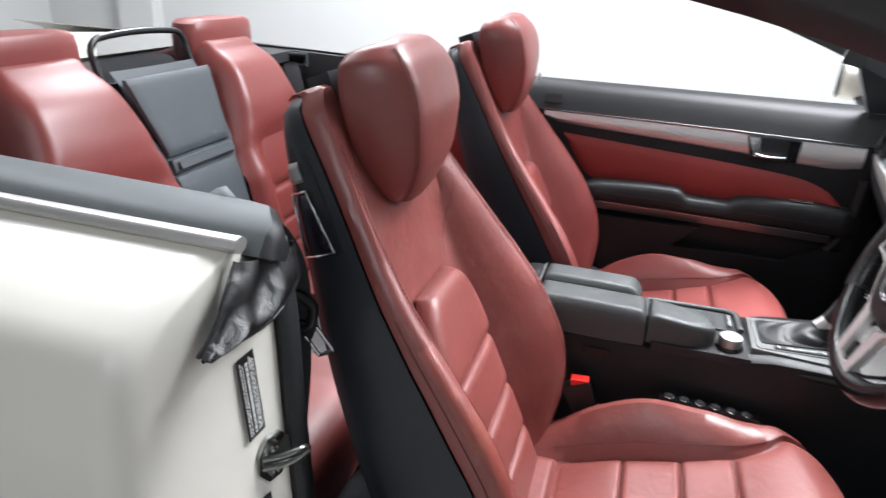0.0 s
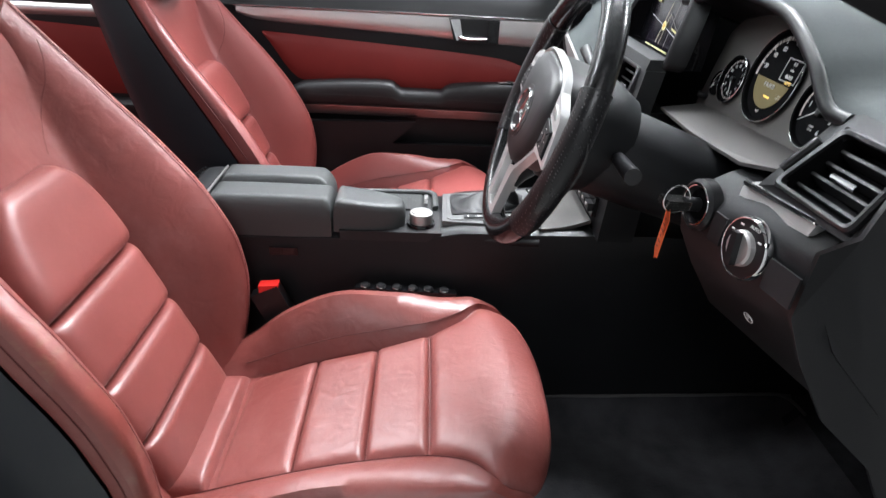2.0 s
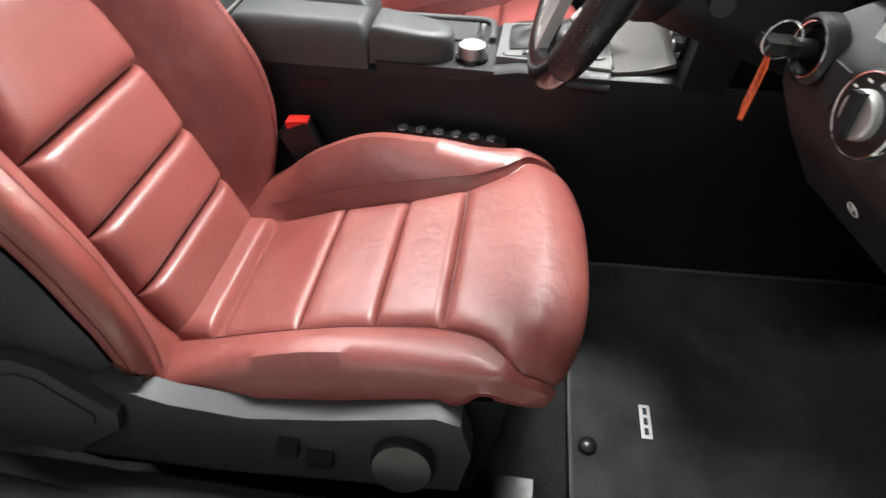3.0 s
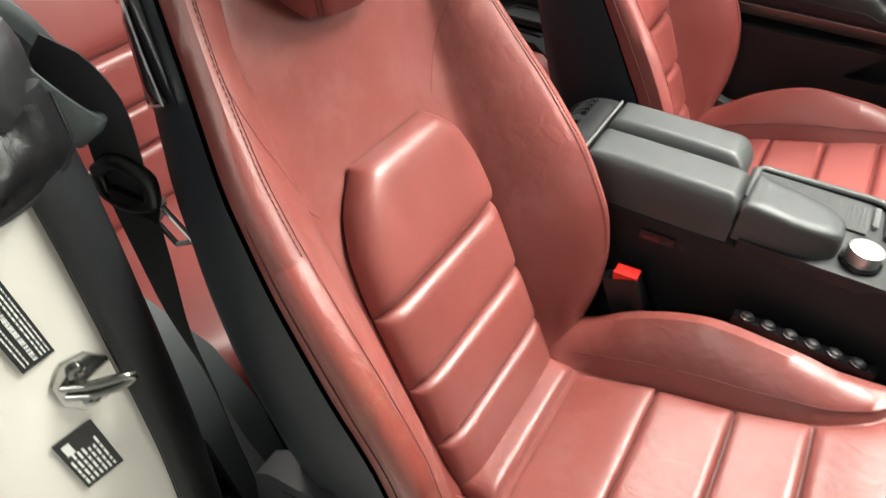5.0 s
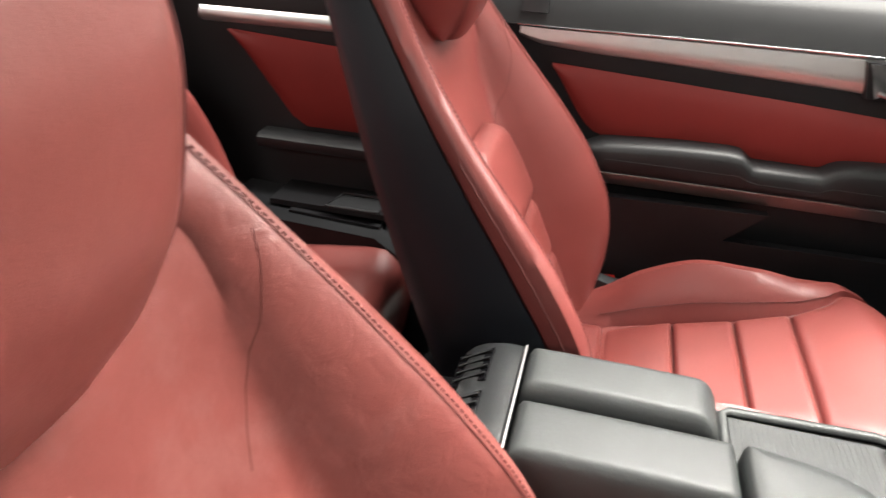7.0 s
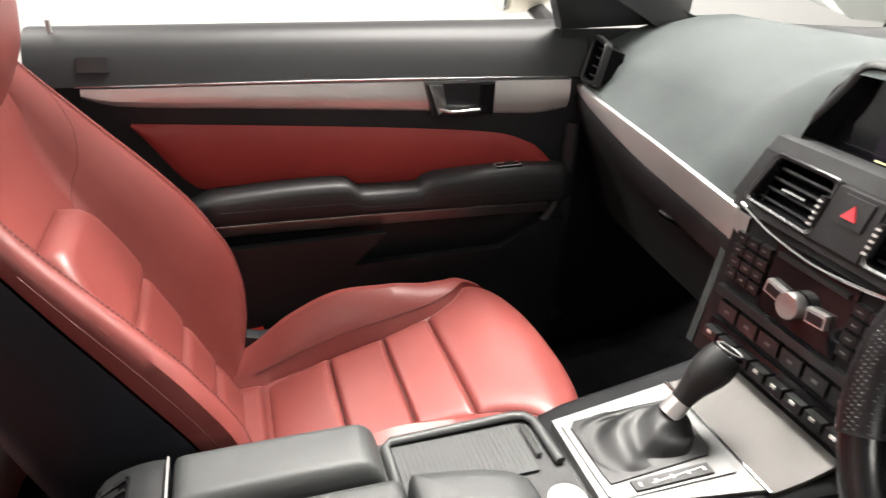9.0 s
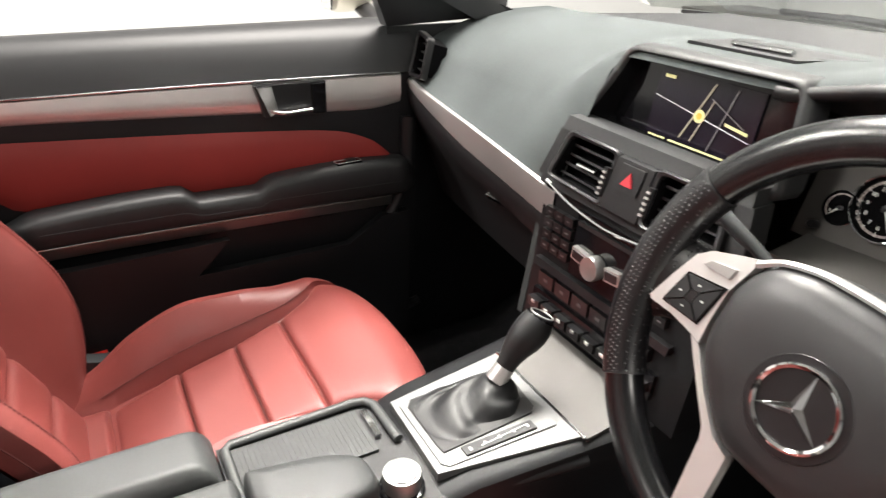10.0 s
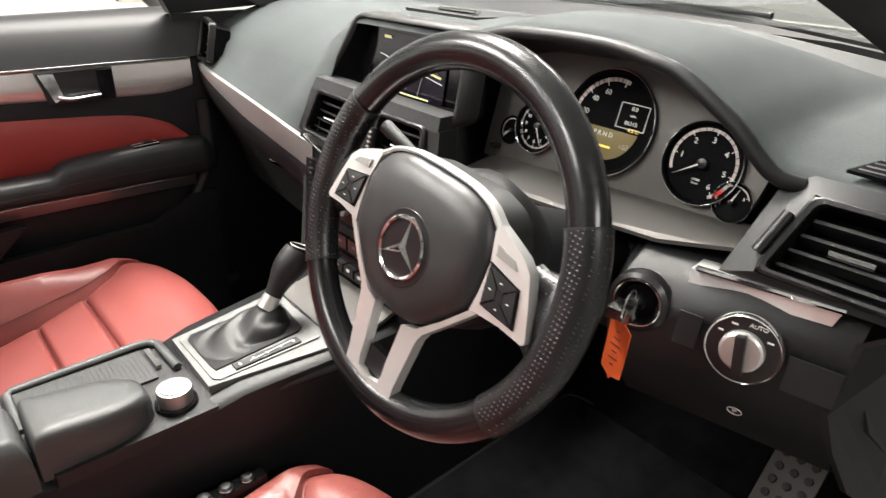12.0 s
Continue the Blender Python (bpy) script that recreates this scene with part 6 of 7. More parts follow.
for k in np.linspace(0, 1, 10):
    x0, z0, w = 0.24 + 1.44 * k, 1.325 - 0.320 * k ** 1.15, 0.56 + 0.14 * k
    glass_rows.append([(x0 - 0.10 * (y / w) ** 2 * (0.4 + 0.6 * k), y, z0 - 0.012 * (y / w) ** 2) for y in np.linspace(-w, w, 14)])
ws = part("windscreen", thick(loft(glass_rows), 0.005), glass("windscreen_glass", (0.92, 0.97, 0.95)), body, "clear laminated windscreen")
ws.visible_shadow = False
# bonnet seen through the windscreen
rows = [[(x, y, z - 0.03 * (y / 0.8) ** 2) for y in np.linspace(-0.8, 0.8, 12)] for x, z in ((1.95, 0.972), (2.05, 0.975), (2.2, 0.96), (2.4, 0.90), (2.6, 0.80), (2.72, 0.6), (2.72, 0.3))]
part("bonnet", loft(rows), PAINT, body, "white painted bonnet")
for sgn in (-1, 1):
    wing = [[(x, sgn * y, z) for y, z in ((0.80, top), (0.84, top - 0.012), (0.868, top - 0.05), (0.880, top - 0.20), (0.875, 0.50), (0.86, 0.32))] for x, top in ((1.50, 0.925), (1.75, 0.94), (2.05, 0.945), (2.2, 0.93), (2.4, 0.87), (2.6, 0.77), (2.72, 0.60))]
    part("front_wing", loft(wing), PAINT, body, "white painted front wing")
part("scuttle", slab([(1.44, -0.74, 0.985), (1.68, -0.30, 0.985), (1.72, 0.74, 0.985), (1.98, 0.74, 0.980), (1.98, -0.35, 0.980), (1.76, -0.74, 0.980)], (0, 0, -0.02), 0.004), SMOOTH, body, "satin black scuttle panel below the windscreen")
part("windscreen_shelf", slab([(1.15, -0.66, 0.990), (1.30, -0.60, 0.994), (1.447, -0.441, 1.000), (1.55, -0.26, 1.000), (1.611, -0.119, 1.000), (1.66, 0.185, 1.000), (1.60, 0.50, 0.998), (1.30, 0.62, 0.994), (1.15, 0.66, 0.990)], (0, 0, -0.03), 0.006, 2), DASH_LOW, body, "dark perforated shelf at the windscreen foot")
rows = [[(x, y, z) for y in np.linspace(-0.78, 0.78, 10)] for x, z in ((-1.05, 1.0), (-1.3, 1.0), (-1.75, 0.97), (-1.85, 0.85), (-1.87, 0.35))]
part("boot_lid", loft(rows), PAINT, body, "white painted roof cover and boot lid")
part("bulkhead", slab([(-1.0, -0.72, 0.2), (-1.0, 0.72, 0.2), (-1.0, 0.72, 0.96), (-1.0, -0.72, 0.96)], (-0.03, 0, 0), 0.004), PLASTIC, body)

# ---- rear bench ----
bench = thing("rear_bench", "red leather rear bench with black centre section", "car seat", (-0.6, 0, 0.3))
bench.matrix_world = pose(0, 0, 0)
bench_x = hermite([0.38, 0.55, 0.69, 0.77, 0.85, 0.93, 1.03], [-0.53, -0.567, -0.60, -0.622, -0.652, -0.692, -0.742])
for s in (-1, 1):
    inner_edge = hermite([0.40, 0.80, 0.90, 0.98, 1.04], [0.105, 0.110, 0.135, 0.160, 0.170])
    outer_edge = hermite([0.40, 0.60, 0.80, 0.92, 1.04], [0.600, 0.585, 0.525, 0.455, 0.425])
    swell = hermite([0.40, 0.72, 0.80, 0.86, 0.92, 0.99, 1.04], [0.0, 0.0, 0.006, 0.034, 0.048, 0.046, 0.040])
    rows = []
    for z in np.linspace(0.40, 1.04, 40):
        x = bench_x(z)
        wi, wo = inner_edge(z), outer_edge(z)
        up = min(1, max(0, (z - 0.74) / 0.14))
        sec = []
        for u in np.linspace(0, 1, 33):
            rib = 0.046 * (math.exp(-((u - 0.06) / 0.13) ** 2) + 1.7 * math.exp(-((u - 0.92) / 0.14) ** 2)) * (1 - up)
            side = max(0, (abs(2 * u - 1) - 0.62) / 0.38)
            b = rib + swell(z) * (1 - 0.15 * (2 * u - 1) ** 2) - (0.030 + 0.055 * up) * side ** 2.8
            b -= 0.040 * max(0, (z - 0.96) / 0.08) ** 2.2
            sec.append((x + b, s * (wi + (wo - wi) * u), z + 0.25 * b - 0.016 * side ** 2 * up))
        rows.append(sec)
    back = rows[-1]
    for dx, dz in ((0.006, 0.008), (0.018, 0.015), (0.034, 0.018), (0.06, 0.015), (0.11, 0.0)):
        rows.append([(p[0] - dx, p[1], p[2] + dz) for p in back])
    part("backrest", loft(rows), RED, bench, sharp=70)
    pw = hermite([0.40, 0.60, 0.74, 0.81, 0.85], [0.150, 0.150, 0.142, 0.120, 0.085])
    for z0, z1 in ((0.43, 0.529), (0.531, 0.599), (0.601, 0.689), (0.691, 0.85)):
        def panel(u, v, d, z0=z0, z1=z1):
            z = (z0 + z1) / 2 + v * (z1 - z0) / 2
            return (bench_x(z) + d, s * 0.31 + u * pw(z), z + 0.25 * d)
        part("pad", pillow(panel, 20, 16, 9, -0.006, 0.012), RED, bench)
    rows = [[(-0.815 + 0.05 * sc * math.copysign(abs(math.sin(a)) ** 0.7, math.sin(a)), s * 0.31 + 0.145 * sc * math.copysign(abs(math.cos(a)) ** 0.7, math.cos(a)), zz) for a in np.linspace(0, 2 * math.pi, 36, endpoint=False)] for zz, sc in ((0.99, 0.9), (1.03, 1.0), (1.075, 0.99), (1.095, 0.95), (1.103, 0.85), (1.106, 0.5))]
    part("headrest", loft(rows, closed=True, caps=True), RED, bench)
    line = spline([(-0.57, 0, 0.43), (-0.45, 0, 0.415), (-0.28, 0, 0.437), (-0.19, 0, 0.447), (-0.140, 0, 0.427), (-0.128, 0, 0.37), (-0.14, 0, 0.28)], 26)
    rows = []
    for i, p in enumerate(line):
        sec = []
        for u in np.linspace(-1, 1, 19):
            d = 0.022 * (math.exp(-((abs(u) - 0.85) / 0.12) ** 2)) - 0.05 * max(0, (abs(u) - 0.92) / 0.08) ** 2
            if i > 17:
                sec.append((p.x + d * 0.5, s * 0.350 + 0.230 * u, p.z))
            else:
                sec.append((p.x, s * 0.350 + 0.230 * u, p.z + d))
        rows.append(sec)
    part("cushion", loft(rows), RED, bench)
rows = [[(bench_x(z) - 0.012 + 0.006 * math.cos(math.pi * u / 2) - 0.02 * max(0, (z - 1.0) / 0.03) ** 2, 0.135 * u, z) for u in np.linspace(-1, 1, 9)] for z in np.linspace(0.42, 1.02, 22)]
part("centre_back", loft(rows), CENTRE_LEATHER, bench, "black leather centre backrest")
for z0, z1 in ((0.846, 1.012), (0.812, 0.842), (0.46, 0.808)):
    def panel(u, v, d, z0=z0, z1=z1):
        z = (z0 + z1) / 2 + v * (z1 - z0) / 2
        return (bench_x(z) + 0.018 * max(0, (z - 0.8) / 0.2) + d, u * (0.112 + 0.03 * max(0, (z - 0.85) / 0.15)), z + 0.4 * d)
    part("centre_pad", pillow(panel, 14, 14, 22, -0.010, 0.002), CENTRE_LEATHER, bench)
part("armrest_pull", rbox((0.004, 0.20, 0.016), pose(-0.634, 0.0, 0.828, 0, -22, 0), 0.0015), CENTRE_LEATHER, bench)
part("centre_tray", slab([(-0.62, -0.135, 0.40), (-0.16, -0.135, 0.40), (-0.16, 0.135, 0.40), (-0.62, 0.135, 0.40)], (0, 0, 0.02), 0.006), SMOOTH, bench)
blocker = thing("wind_blocker", "small black framed mesh wind deflector", "wind deflector", (-0.82, 0, 1.0))
blocker.matrix_world = pose(0, 0, 0)
part("frame", tube(spline([(-0.765, -0.150, 0.99), (-0.785, -0.150, 1.055), (-0.790, -0.125, 1.083), (-0.793, 0, 1.090), (-0.790, 0.125, 1.083), (-0.785, 0.150, 1.055), (-0.765, 0.150, 0.99)], 40), 0.0075, 10), SMOOTH, blocker)
part("mesh_panel", slab([(-0.768, -0.146, 0.995), (-0.768, 0.146, 0.995), (-0.790, 0.128, 1.084), (-0.790, -0.128, 1.084)], (-0.003, 0, 0)), glass("smoked_mesh", (0.35, 0.36, 0.38)), blocker)
part("parcel_shelf", slab([(-0.80, -0.7, 0.985), (-0.80, 0.7, 0.985), (-1.06, 0.7, 0.99), (-1.06, -0.7, 0.99)], (0, 0, -0.03), 0.006), FABRIC, body, "black parcel shelf cloth")

# ---- loose things ----
mat_thing = thing("floor_mat", "black carpet floor mat with stitched edge", "floor mat", (0.98, -0.33, 0.22))
mat_thing.matrix_world = pose(0, 0, 0)
rows = []
for x in np.linspace(0.752, 1.30, 16):
    lift = 0.0007 + max(0.0, x - 1.10) ** 2 * 1.35
    edge = 0.276 + 0.045 * (x - 0.9)
    flat = [(x, y, 0.2265 + lift) for y in np.linspace(-0.56, -0.17, 6)]
    rows.append([(x, -0.56, 0.217)] + flat + [(x, -0.145, 0.234 + lift * 0.8), (x, -0.122, 0.252 + lift * 0.5), (x, -0.108, edge), (x, -0.100, edge - 0.003)])
part("carpet", loft(rows), MAT_PILE, mat_thing)
part("edging", tube(spline([(0.752, -0.56, 0.227), (0.750, -0.36, 0.228), (0.750, -0.19, 0.229), (0.752, -0.125, 0.251), (0.775, -0.108, 0.271), (0.93, -0.107, 0.2785), (1.10, -0.107, 0.286), (1.270, -0.107, 0.2935), (1.295, -0.125, 0.290), (1.305, -0.16, 0.286)], 90), 0.0032, 8), MAT_EDGE, mat_thing, "grey stitched edging")
part("stud", revolve([(0.014, 0.0), (0.013, 0.006), (0.008, 0.009), (0.0, 0.0095)], pose(0.776, -0.46, 0.227), 24, caps=False), SMOOTH, mat_thing)


def buckle(x, y, z, lean):
    b = thing("seat_belt_buckle", "black seat belt buckle with red release button", "seat belt buckle", (x, y, z), "seat belt buckles")
    b.matrix_world = pose(x, y, z, lean, -25, 0)
    part("stalk", rbox((0.03, 0.016, 0.13), pose(0, 0, -0.085), 0.004), SMOOTH, b)
    part("housing", rbox((0.052, 0.024, 0.075), pose(0, 0, -0.014), 0.005), SMOOTH, b)
    part("release_button", rbox((0.034, 0.022, 0.022), pose(0.008, 0, 0.020, 0, 20, 0), 0.003), BUCKLE_RED, b)
    return b


buckle(0.282, -0.138, 0.500, 0)
buckle(0.262, 0.645, 0.400, 0)

# ---- door jamb fittings on the driver's side ----
def on_jamb(y, z, out=0.0):
    """A point on the white jamb face."""
    yi = jamb_in(z)
    yo = wing_y(z) + min(0.032, 0.5 * (yi - wing_y(z)))
    k = min(1, max(0, (y - yo) / (yi - yo)))
    return Vector((WING_X + 0.033 + (jamb_x(z) - WING_X - 0.033) * k + out, y, z))


def sticker(y0, y1, z0, z1, lean, label, lines):
    c = on_jamb((y0 + y1) / 2, (z0 + z1) / 2)
    t = thing("sticker", label, "label", c, "stickers on the door jamb")
    across = (on_jamb(y1, (z0 + z1) / 2) - on_jamb(y0, (z0 + z1) / 2)).normalized()
    up = (on_jamb((y0 + y1) / 2, z1) - on_jamb((y0 + y1) / 2, z0)).normalized()
    nrm = across.cross(up).normalized()
    if nrm.x < 0:
        nrm = -nrm
    m = axes(c + nrm * 0.004, across, nrm) @ pose(0, 0, 0, 0, 0, lean)
    t.matrix_world = m
    w, h = abs(y1 - y0), abs(z1 - z0)
    part("backing", rbox((w, h, 0.0008), pose(0, 0, 0), 0.0), LABEL_BLACK, t)
    for x, y, bw, bh in lines:
        part("print_bar", rbox((bw * w, bh * h, 0.0004), pose(x * w, y * h, 0.0007), 0.0), PRINT, t)
    return t


random.seed(4)
rows_a = []
for x, bw, lo, hi in ((-0.36, 0.045, 0.02, 0.05), (-0.24, 0.045, 0.015, 0.04), (-0.02, 0.13, 0.010, 0.022), (0.17, 0.05, 0.02, 0.05), (0.28, 0.05, 0.02, 0.06), (0.39, 0.04, 0.01, 0.04)):
    y = -0.45
    while y < 0.42:
        ln = random.uniform(lo, hi)
        rows_a.append((x, y + ln / 2, bw, ln))
        y += ln + random.uniform(0.008, 0.022)
sticker(-0.766, -0.738, 0.760, 0.868, 4, "black sticker with rows of white print on the white jamb", rows_a)
rows_b = [(-0.28, 0.30, 0.2, 0.2)]
for i in range(7):
    y = -0.42
    while y < 0.1:
        ln = random.uniform(0.05, 0.16)
        rows_b.append((-0.40 + 0.12 * i, y + ln / 2, 0.06, ln))
        y += ln + 0.04
sticker(-0.775, -0.738, 0.600, 0.672, 4, "black pressure sticker with white print and symbol", rows_b)
striker = thing("door_striker", "polished steel door striker on the white jamb", "door striker", on_jamb(-0.728, 0.716))
m_s = axes(on_jamb(-0.728, 0.716, 0.003), (0, 1, 0), (1, -0.25, 0))
striker.matrix_world = m_s
part("plate", slab([(0.026 * math.cos(a), 0.034 * math.sin(a), 0) for a in np.linspace(0, 2 * math.pi, 8, endpoint=False) + math.pi / 8], (0, 0, 0.004), 0.001), STEEL, striker)
for sy in (-1, 1):
    part("bolt", revolve([(0.008, 0.004), (0.008, 0.008), (0.004, 0.009), (0.0, 0.007)], pose(-0.002, sy * 0.018, 0), 16, caps=False), STEEL, striker)
part("loop", tube(spline([(-0.018, -0.006, 0.002), (0.0, -0.006, 0.016), (0.022, -0.005, 0.024), (0.034, 0.0, 0.026), (0.022, 0.006, 0.024), (0.0, 0.007, 0.016), (-0.018, 0.007, 0.002)], 26), 0.0042, 10), STEEL, striker)
# soft black flap hanging from the end of the waist strip
flap = thing("roof_gap_flap", "crumpled black leather-like flap at the pillar top", "flap", (-0.05, -0.73, 0.97))
flap.matrix_world = pose(0, 0, 0)
edge_l = spline([(-0.060, -0.755, 0.975), (-0.052, -0.785, 0.957), (-0.047, -0.812, 0.935), (-0.046, -0.842, 0.918)], 24)
edge_r = spline([(-0.056, -0.650, 0.960), (-0.046, -0.655, 0.920), (-0.046, -0.720, 0.893), (-0.050, -0.830, 0.906)], 24)
rows = []
for i, (a, b) in enumerate(zip(edge_l, edge_r)):
    row = []
    for k in np.linspace(0, 1, 24):
        p = a.lerp(b, k)
        bulge = 0.012 * math.sin(math.pi * k) ** 0.7 + 0.006 * math.sin(9 * k + 0.25 * i) * math.sin(math.pi * k) + 0.004 * math.sin(17 * k - 0.3 * i) * math.sin(math.pi * k)
        row.append(p + Vector((bulge + 0.004, 0, 0)))
    rows.append(row)
part("flap_skin", loft(rows), GLOVE, flap)
part("hem", tube([row[0] for row in rows], 0.0022, 8), GLOVE, flap)
part("hem", tube([row[-1] for row in rows], 0.0022, 8), GLOVE, flap)

# ---- seat belt ----
GUIDE_E1 = Vector((0.056, 0.017, -0.080)).normalized()
GUIDE_N = Vector((0.60, 0.62, 0.42))
GUIDE_N = (GUIDE_N - GUIDE_E1 * GUIDE_N.dot(GUIDE_E1)).normalized()
GUIDE_E2 = GUIDE_N.cross(GUIDE_E1)


def guide_ring(a, k, out):
    """A rounded loop, wider above than below, on the inner side of the quarter trim."""
    c, q = math.cos(a), math.sin(a)
    return Vector((-0.120, -0.614, 0.950)) + GUIDE_E1 * (0.056 * k * c) + GUIDE_E2 * (0.031 * k * q * (1 - 0.25 * c)) + GUIDE_N * out


rows = [[guide_ring(a, k, d) for a in np.linspace(0, 2 * math.pi, 40, endpoint=False)] for k, d in ((1.22, -0.030), (1.20, -0.006), (1.12, 0.004), (1.02, 0.004), (0.93, -0.003), (0.88, -0.022))]
part("belt_guide", loft(rows, closed=True), SHEEN_PLASTIC, body, "grey moulded belt guide", sharp=70)
part("belt_guide_well", loft([[guide_ring(a, 0.92, -0.012) for a in np.linspace(0, 2 * math.pi, 24, endpoint=False)], [guide_ring(a, 0.3, -0.018) for a in np.linspace(0, 2 * math.pi, 24, endpoint=False)]], closed=True, caps=True), GLOSS, body)


def ribbon(points, width, n, turn):
    """A flat band along points; turn gives its width direction along the way."""
    pts = spline(points, n)
    rows = []
    for i, p in enumerate(pts):
        d = (pts[min(i + 1, n - 1)] - pts[max(i - 1, 0)]).normalized()
        k = i / (n - 1)
        w = Vector([float(np.interp(k, np.linspace(0, 1, len(turn)), [q[c] for q in turn])) for c in range(3)])
        w = (w - d * w.dot(d)).normalized() * width / 2
        nn = d.cross(w).normalized() * 0.0007
        rows.append([p - w - nn, p + w - nn, p + w + nn, p - w + nn])
    return loft(rows, closed=True, caps=True)


belt = thing("seat_belt", "black seat belt webbing hanging with its tongue", "seat belt", (-0.11, -0.61, 0.95))
belt.matrix_world = pose(0, 0, 0)
part("webbing", ribbon([(-0.122, -0.620, 0.958), (-0.108, -0.606, 0.940), (-0.092, -0.600, 0.910), (-0.078, -0.608, 0.86), (-0.078, -0.610, 0.77), (-0.085, -0.607, 0.66), (-0.075, -0.60, 0.52), (-0.04, -0.60, 0.36), (0.0, -0.61, 0.28)], 0.047, 60, ((0.80, 0.5, 0.2), (0.85, 0.3, 0.1), (0.9, -0.05, 0), (0.9, -0.35, 0), (0.85, -0.62, 0), (0.3, -0.95, 0))), BELT, belt)
tongue = part("tongue_housing", merge(tube(spline([(-0.100, -0.617, 0.852), (-0.078, -0.610, 0.866), (-0.052, -0.602, 0.848), (-0.056, -0.603, 0.826), (-0.078, -0.610, 0.818), (-0.100, -0.617, 0.832), (-0.100, -0.617, 0.852)], 28), 0.0075, 10), rbox((0.046, 0.012, 0.020), pose(-0.072, -0.607, 0.822, 0, 20, 22), 0.005, 3)), SMOOTH, belt)
part("tongue_plate", merge(*[tube([a, b], 0.0028, 8) for a, b in (((-0.068, -0.605, 0.814), (-0.046, -0.600, 0.778)), ((-0.050, -0.599, 0.820), (-0.028, -0.594, 0.786)), ((-0.046, -0.600, 0.778), (-0.028, -0.594, 0.786)))]), CHROME, tongue)
# black trim beside the rear seat, the driver's side paled in colour for its sheen
part("rear_side_trim", slab([(-0.50, -0.62, 0.24), (-0.06, -0.62, 0.24), (-0.10, -0.62, 0.40), (-0.17, -0.62, 0.475), (-0.30, -0.62, 0.50), (-0.50, -0.62, 0.48)], (0, 0.09, 0), 0.03, 5), SHEEN_PLASTIC, body, "black moulded trim beside the rear seat")
part("rear_side_trim", slab([(-0.55, 0.55, 0.22), (-0.08, 0.55, 0.22), (-0.10, 0.55, 0.42), (-0.20, 0.55, 0.485), (-0.55, 0.55, 0.50)], (0, 0.155, 0), 0.012, 3), PLASTIC, body, "black moulded trim beside the rear seat")
part("rear_cubby", slab([(-0.20, 0.585, 0.486), (-0.20, 0.675, 0.486), (-0.40, 0.675, 0.494), (-0.40, 0.585, 0.494)], (0, 0, 0.006), 0.003), SMOOTH, body)
part("lower_quarter", slab([(-0.04, 0.715, 0.2), (-1.0, 0.715, 0.2), (-1.0, 0.715, 0.62), (-0.04, 0.715, 0.62)], (0, 0.012, 0)), PLASTIC, body)
part("lower_quarter", slab([(-0.11, -0.652, 0.2), (-1.0, -0.652, 0.2), (-1.0, -0.652, 0.62), (-0.11, -0.652, 0.62)], (0, -0.012, 0)), PLASTIC, body)
part("kick_panel", slab([(0.88, 0.715, 0.2), (1.52, 0.715, 0.2), (1.52, 0.715, 0.97), (0.88, 0.715, 0.97)], (0, 0.012, 0)), PLASTIC, body)
part("kick_panel", slab([(1.0, -0.695, 0.2), (1.52, -0.695, 0.2), (1.52, -0.695, 0.7), (1.06, -0.695, 0.7)], (0, -0.012, 0)), CARPET, body)
part("rear_belt_slot", rbox((0.10, 0.02, 0.035), pose(-0.80, 0.69, 0.962), 0.006), GLOSS, body)
part("rear_belt_surround", tube([(-0.865, 0.68, 0.975), (-0.74, 0.685, 0.978), (-0.74, 0.685, 0.945), (-0.865, 0.68, 0.940), (-0.865, 0.68, 0.975)], 0.007, 8), DASH, body)
part("rear_belt_surround", tube([(-0.70, -0.60, 1.000), (-0.60, -0.60, 1.000), (-0.60, -0.60, 0.962), (-0.70, -0.60, 0.958), (-0.70, -0.60, 1.000)], 0.009, 8), DASH, body)
rb = thing("rear_seat_belt", "grey-black rear seat belt webbing", "seat belt", (-0.80, 0.66, 0.94), "rear seat belts")
rb.matrix_world = pose(0, 0, 0)
part("webbing", ribbon([(-0.80, 0.68, 0.955), (-0.775, 0.655, 0.92), (-0.70, 0.61, 0.75), (-0.62, 0.585, 0.55), (-0.58, 0.58, 0.42)], 0.045, 24, ((1, 0.2, 0), (1, 0.2, 0))), BELT, rb)
part("webbing", ribbon([(-0.65, -0.60, 0.975), (-0.645, -0.585, 0.94), (-0.60, -0.575, 0.80), (-0.58, -0.58, 0.55), (-0.56, -0.58, 0.42)], 0.045, 24, ((1, 0.2, 0), (1, 0.2, 0))), BELT, thing("rear_seat_belt", "grey-black rear seat belt webbing", "seat belt", (0, 0, 0), "rear seat belts"))

# ---- footwell ----
pedal = thing("brake_pedal", "steel pedal with black rubber studs", "pedal", (1.25, -0.46, 0.40))
pedal.matrix_world = axes((1.25, -0.545, 0.405), (0, -1, 0), (-0.75, 0, 0.66))
# The footwell's shade is put into the plate's dark silver.
part("plate", rbox((0.075, 0.13, 0.006), pose(0, 0, 0), 0.008), SHADED_SILVER, pedal)
for i in range(3):
    for j in range(5):
        part("stud", revolve([(0.0065, 0.003), (0.006, 0.006), (0.0, 0.0065)], pose(-0.022 + 0.022 * i, -0.046 + 0.023 * j, 0), 12, caps=False), RUBBER, pedal)
part("arm", tube([(0, 0.05, -0.01), (0, 0.16, -0.06), (0, 0.30, -0.08)], 0.010, 8), SMOOTH, pedal)

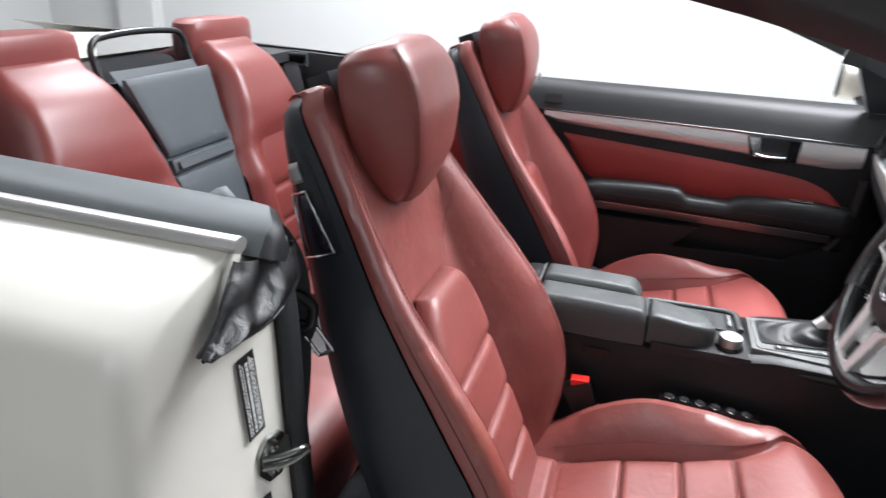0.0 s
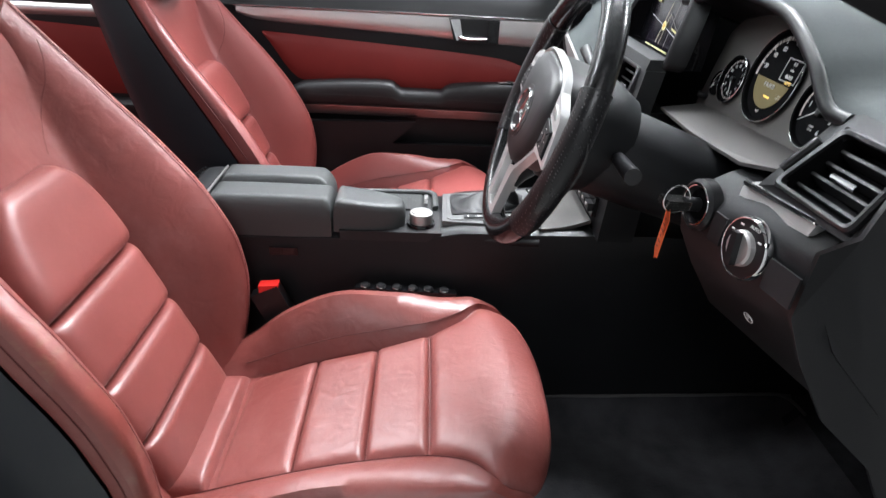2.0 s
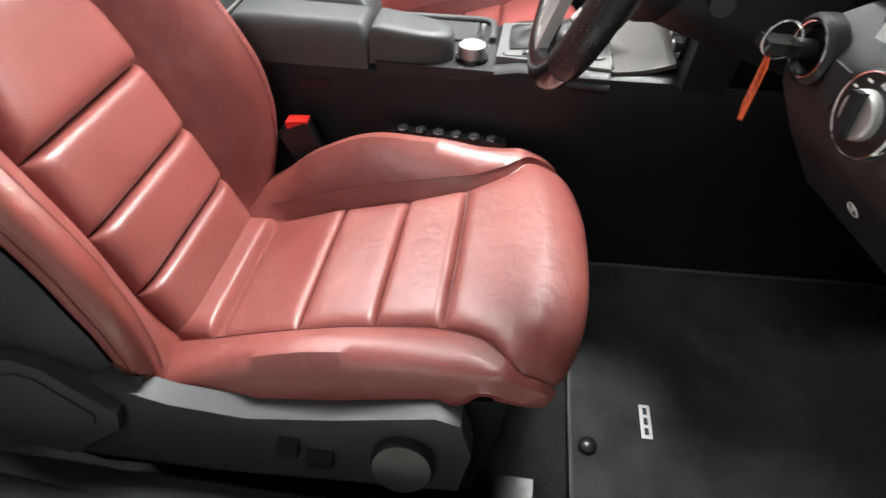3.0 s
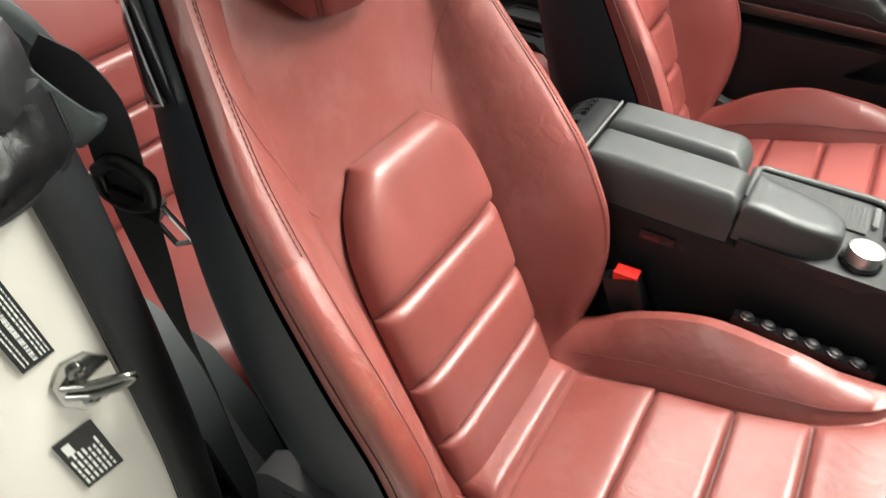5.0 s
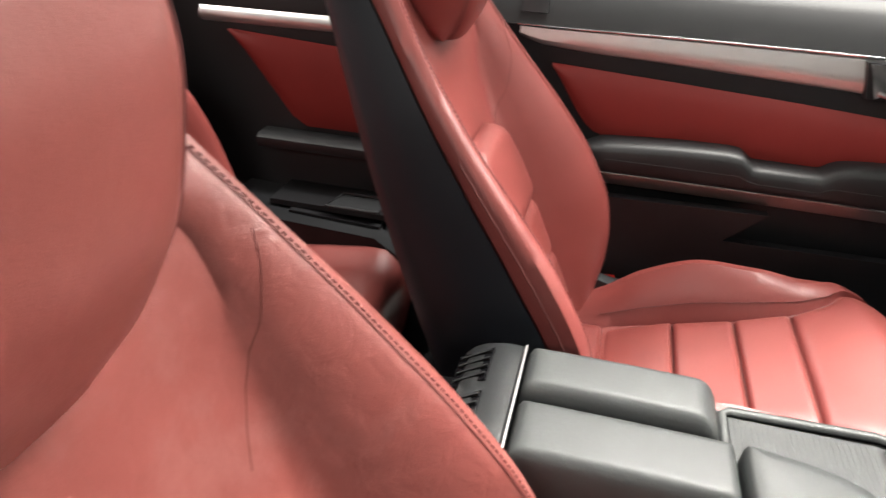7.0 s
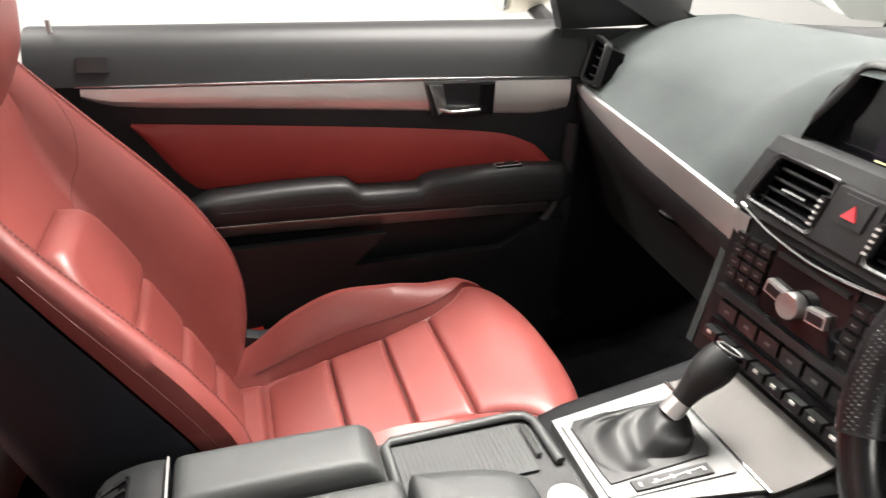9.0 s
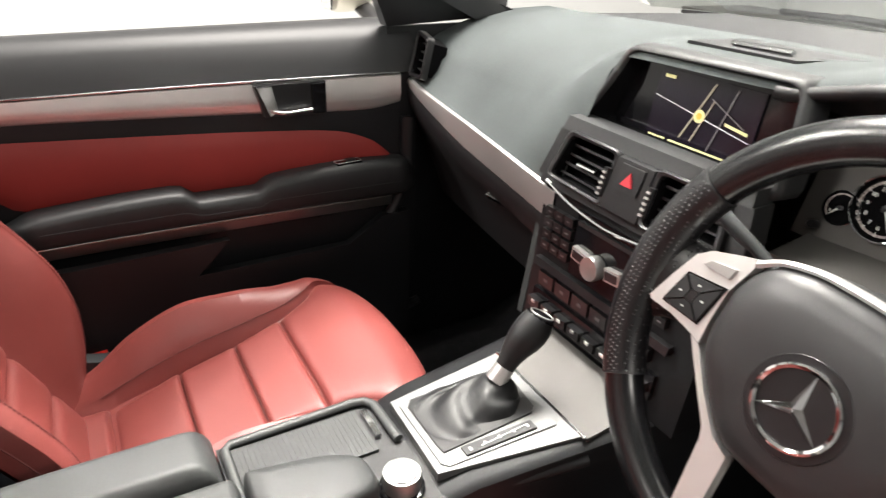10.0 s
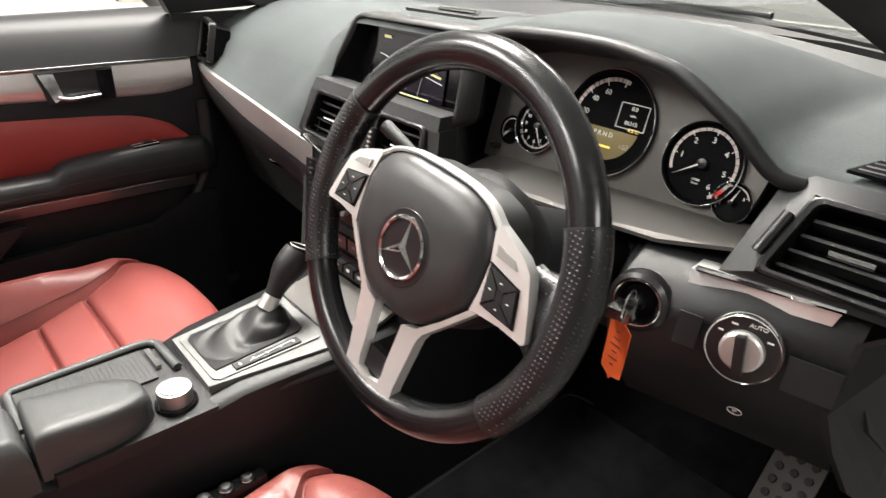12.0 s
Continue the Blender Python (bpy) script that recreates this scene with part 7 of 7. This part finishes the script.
# ---- signs on the controls ----
part("symbol", text_mesh("AUTO", 0.0058, LS @ pose(0.008, 0.0262, 0.0050)), PRINT, ls)
for a, w in ((150, 0.006), (118, 0.007), (38, 0.007)):
    part("symbol", rbox((w * 0.8, 0.0018, 0.0005), LS @ pose(0.026 * math.cos(radians(a)), 0.026 * math.sin(radians(a)), 0.0050), 0.0), PRINT, ls)
PB = axes((0.8945, -0.563, 0.757), (0, -1, 0), (-0.855, -0.18, -0.486))
pbrake = part("parking_brake_sign", tube([PB @ Vector((0.0065 * math.cos(a), 0.0065 * math.sin(a), 0.004)) for a in np.linspace(0, 2 * math.pi, 25)], 0.0007, 6), PRINT, dash)
part("letters", text_mesh("P", 0.010, PB @ pose(0, 0, 0.004)), PRINT, pbrake)
for cx_, w_ in ((-0.052, 0.022), (0.060, 0.044)):
    part("blank_switch", rbox((w_, 0.034, 0.003), LS @ pose(cx_, -0.002 - 0.10 * (cx_ > 0) * 0.06, -0.0005), 0.001), DASH_LOW, dash)
part("gear_scale", slab([(0.620, -0.062, 0.6342), (0.620, -0.048, 0.6342), (0.712, -0.052, 0.6402), (0.712, -0.066, 0.6402)], (0, 0, 0.0034), 0.0), RUBBER, console, "black gear position scale")
part("scale_mark", rbox((0.062, 0.0010, 0.0006), pose(0.672, -0.0572, 0.6414, 0, -3.7, 2), 0.0), PRINT, console)
for i in range(5):
    part("scale_mark", rbox((0.0030, 0.0050 - 0.0012 * (i % 2), 0.0006), pose(0.628 + 0.019 * i, -0.0558 - 0.0006 * i, 0.6384 + 0.00124 * i, 0, -3.7, 0), 0.0), PRINT, console)
mat_badge = part("badge", rbox((0.016, 0.060, 0.0016), pose(0.864, -0.405, 0.2290, 0, -0.6, 0), 0.0), SILVER, mat_thing, "woven silver maker's tab")
for i in range(3):
    part("badge_bar", rbox((0.006, 0.012, 0.0006), pose(0.864, -0.423 + 0.018 * i, 0.2302, 0, -0.6, 0), 0.0), SMOOTH, mat_badge)
part("armrest_latch", rbox((0.05, 0.004, 0.014), pose(0.30, -0.096, 0.575), 0.002), GLOSS, console)
part("door_reflector", rbox((0.046, 0.006, 0.024), pose(0.058, 0.7150, 0.921, -25, 0, 0), 0.002), SMOOTH, door)
part("lock_pin", tube([(0.0, 0.755, 0.965), (0.0, 0.755, 0.985)], 0.004, 8), SILVER, door)
part("centre_speaker", slab([(1.00, 0.075, 1.038), (1.00, -0.075, 1.040), (1.12, -0.085, 1.034), (1.12, 0.085, 1.032)], (0, 0, 0.004), 0.002), DASH_LOW, dash)
part("speaker_badge", tube([(1.03, 0.03, 1.044), (1.03, -0.05, 1.046)], 0.006, 10, ratio=0.5), CHROME, dash)
part("defroster", slab([(0.955, -0.575, 0.980), (0.955, -0.650, 0.979), (0.985, -0.655, 0.9865), (0.985, -0.592, 0.9875)], (0, 0, 0.003), 0.001), DIAL, dash)
for i in range(4):
    part("defroster_slat", rbox((0.003, 0.064, 0.0015), pose(0.9595 + 0.0075 * i, -0.614 - 0.003 * i, 0.9838 + 0.0018 * i, 0, -14, 0), 0.0005), DASH_LOW, dash)
rv = thing("rear_view_mirror", "black interior mirror under the header", "rear-view mirror", (0.64, 0, 1.18))
rv.matrix_world = pose(0.64, 0.03, 1.185, 0, 12, -14)
part("housing", rbox((0.03, 0.24, 0.065), pose(0, 0, 0), 0.014, 3), SMOOTH, rv)
part("mirror_glass", rbox((0.002, 0.225, 0.052), pose(-0.0155, 0, 0), 0.0005), CHROME, rv)
part("mirror_stem", tube([(0.02, 0, 0.0), (0.05, 0, 0.05)], 0.010, 10), SMOOTH, rv)
wiper = thing("windscreen_wiper", "black windscreen wiper arm and blade", "wiper", (1.50, 0.2, 0.98))
wiper.matrix_world = pose(0, 0, 0)
part("arm", tube([(1.78, 0.50, 1.000), (1.76, 0.16, 1.012), (1.70, -0.16, 1.018)], 0.007, 8), SMOOTH, wiper)
part("blade", tube([(1.78, 0.35, 1.006), (1.715, -0.08, 1.008), (1.58, -0.42, 1.002)], 0.008, 8), RUBBER, wiper)
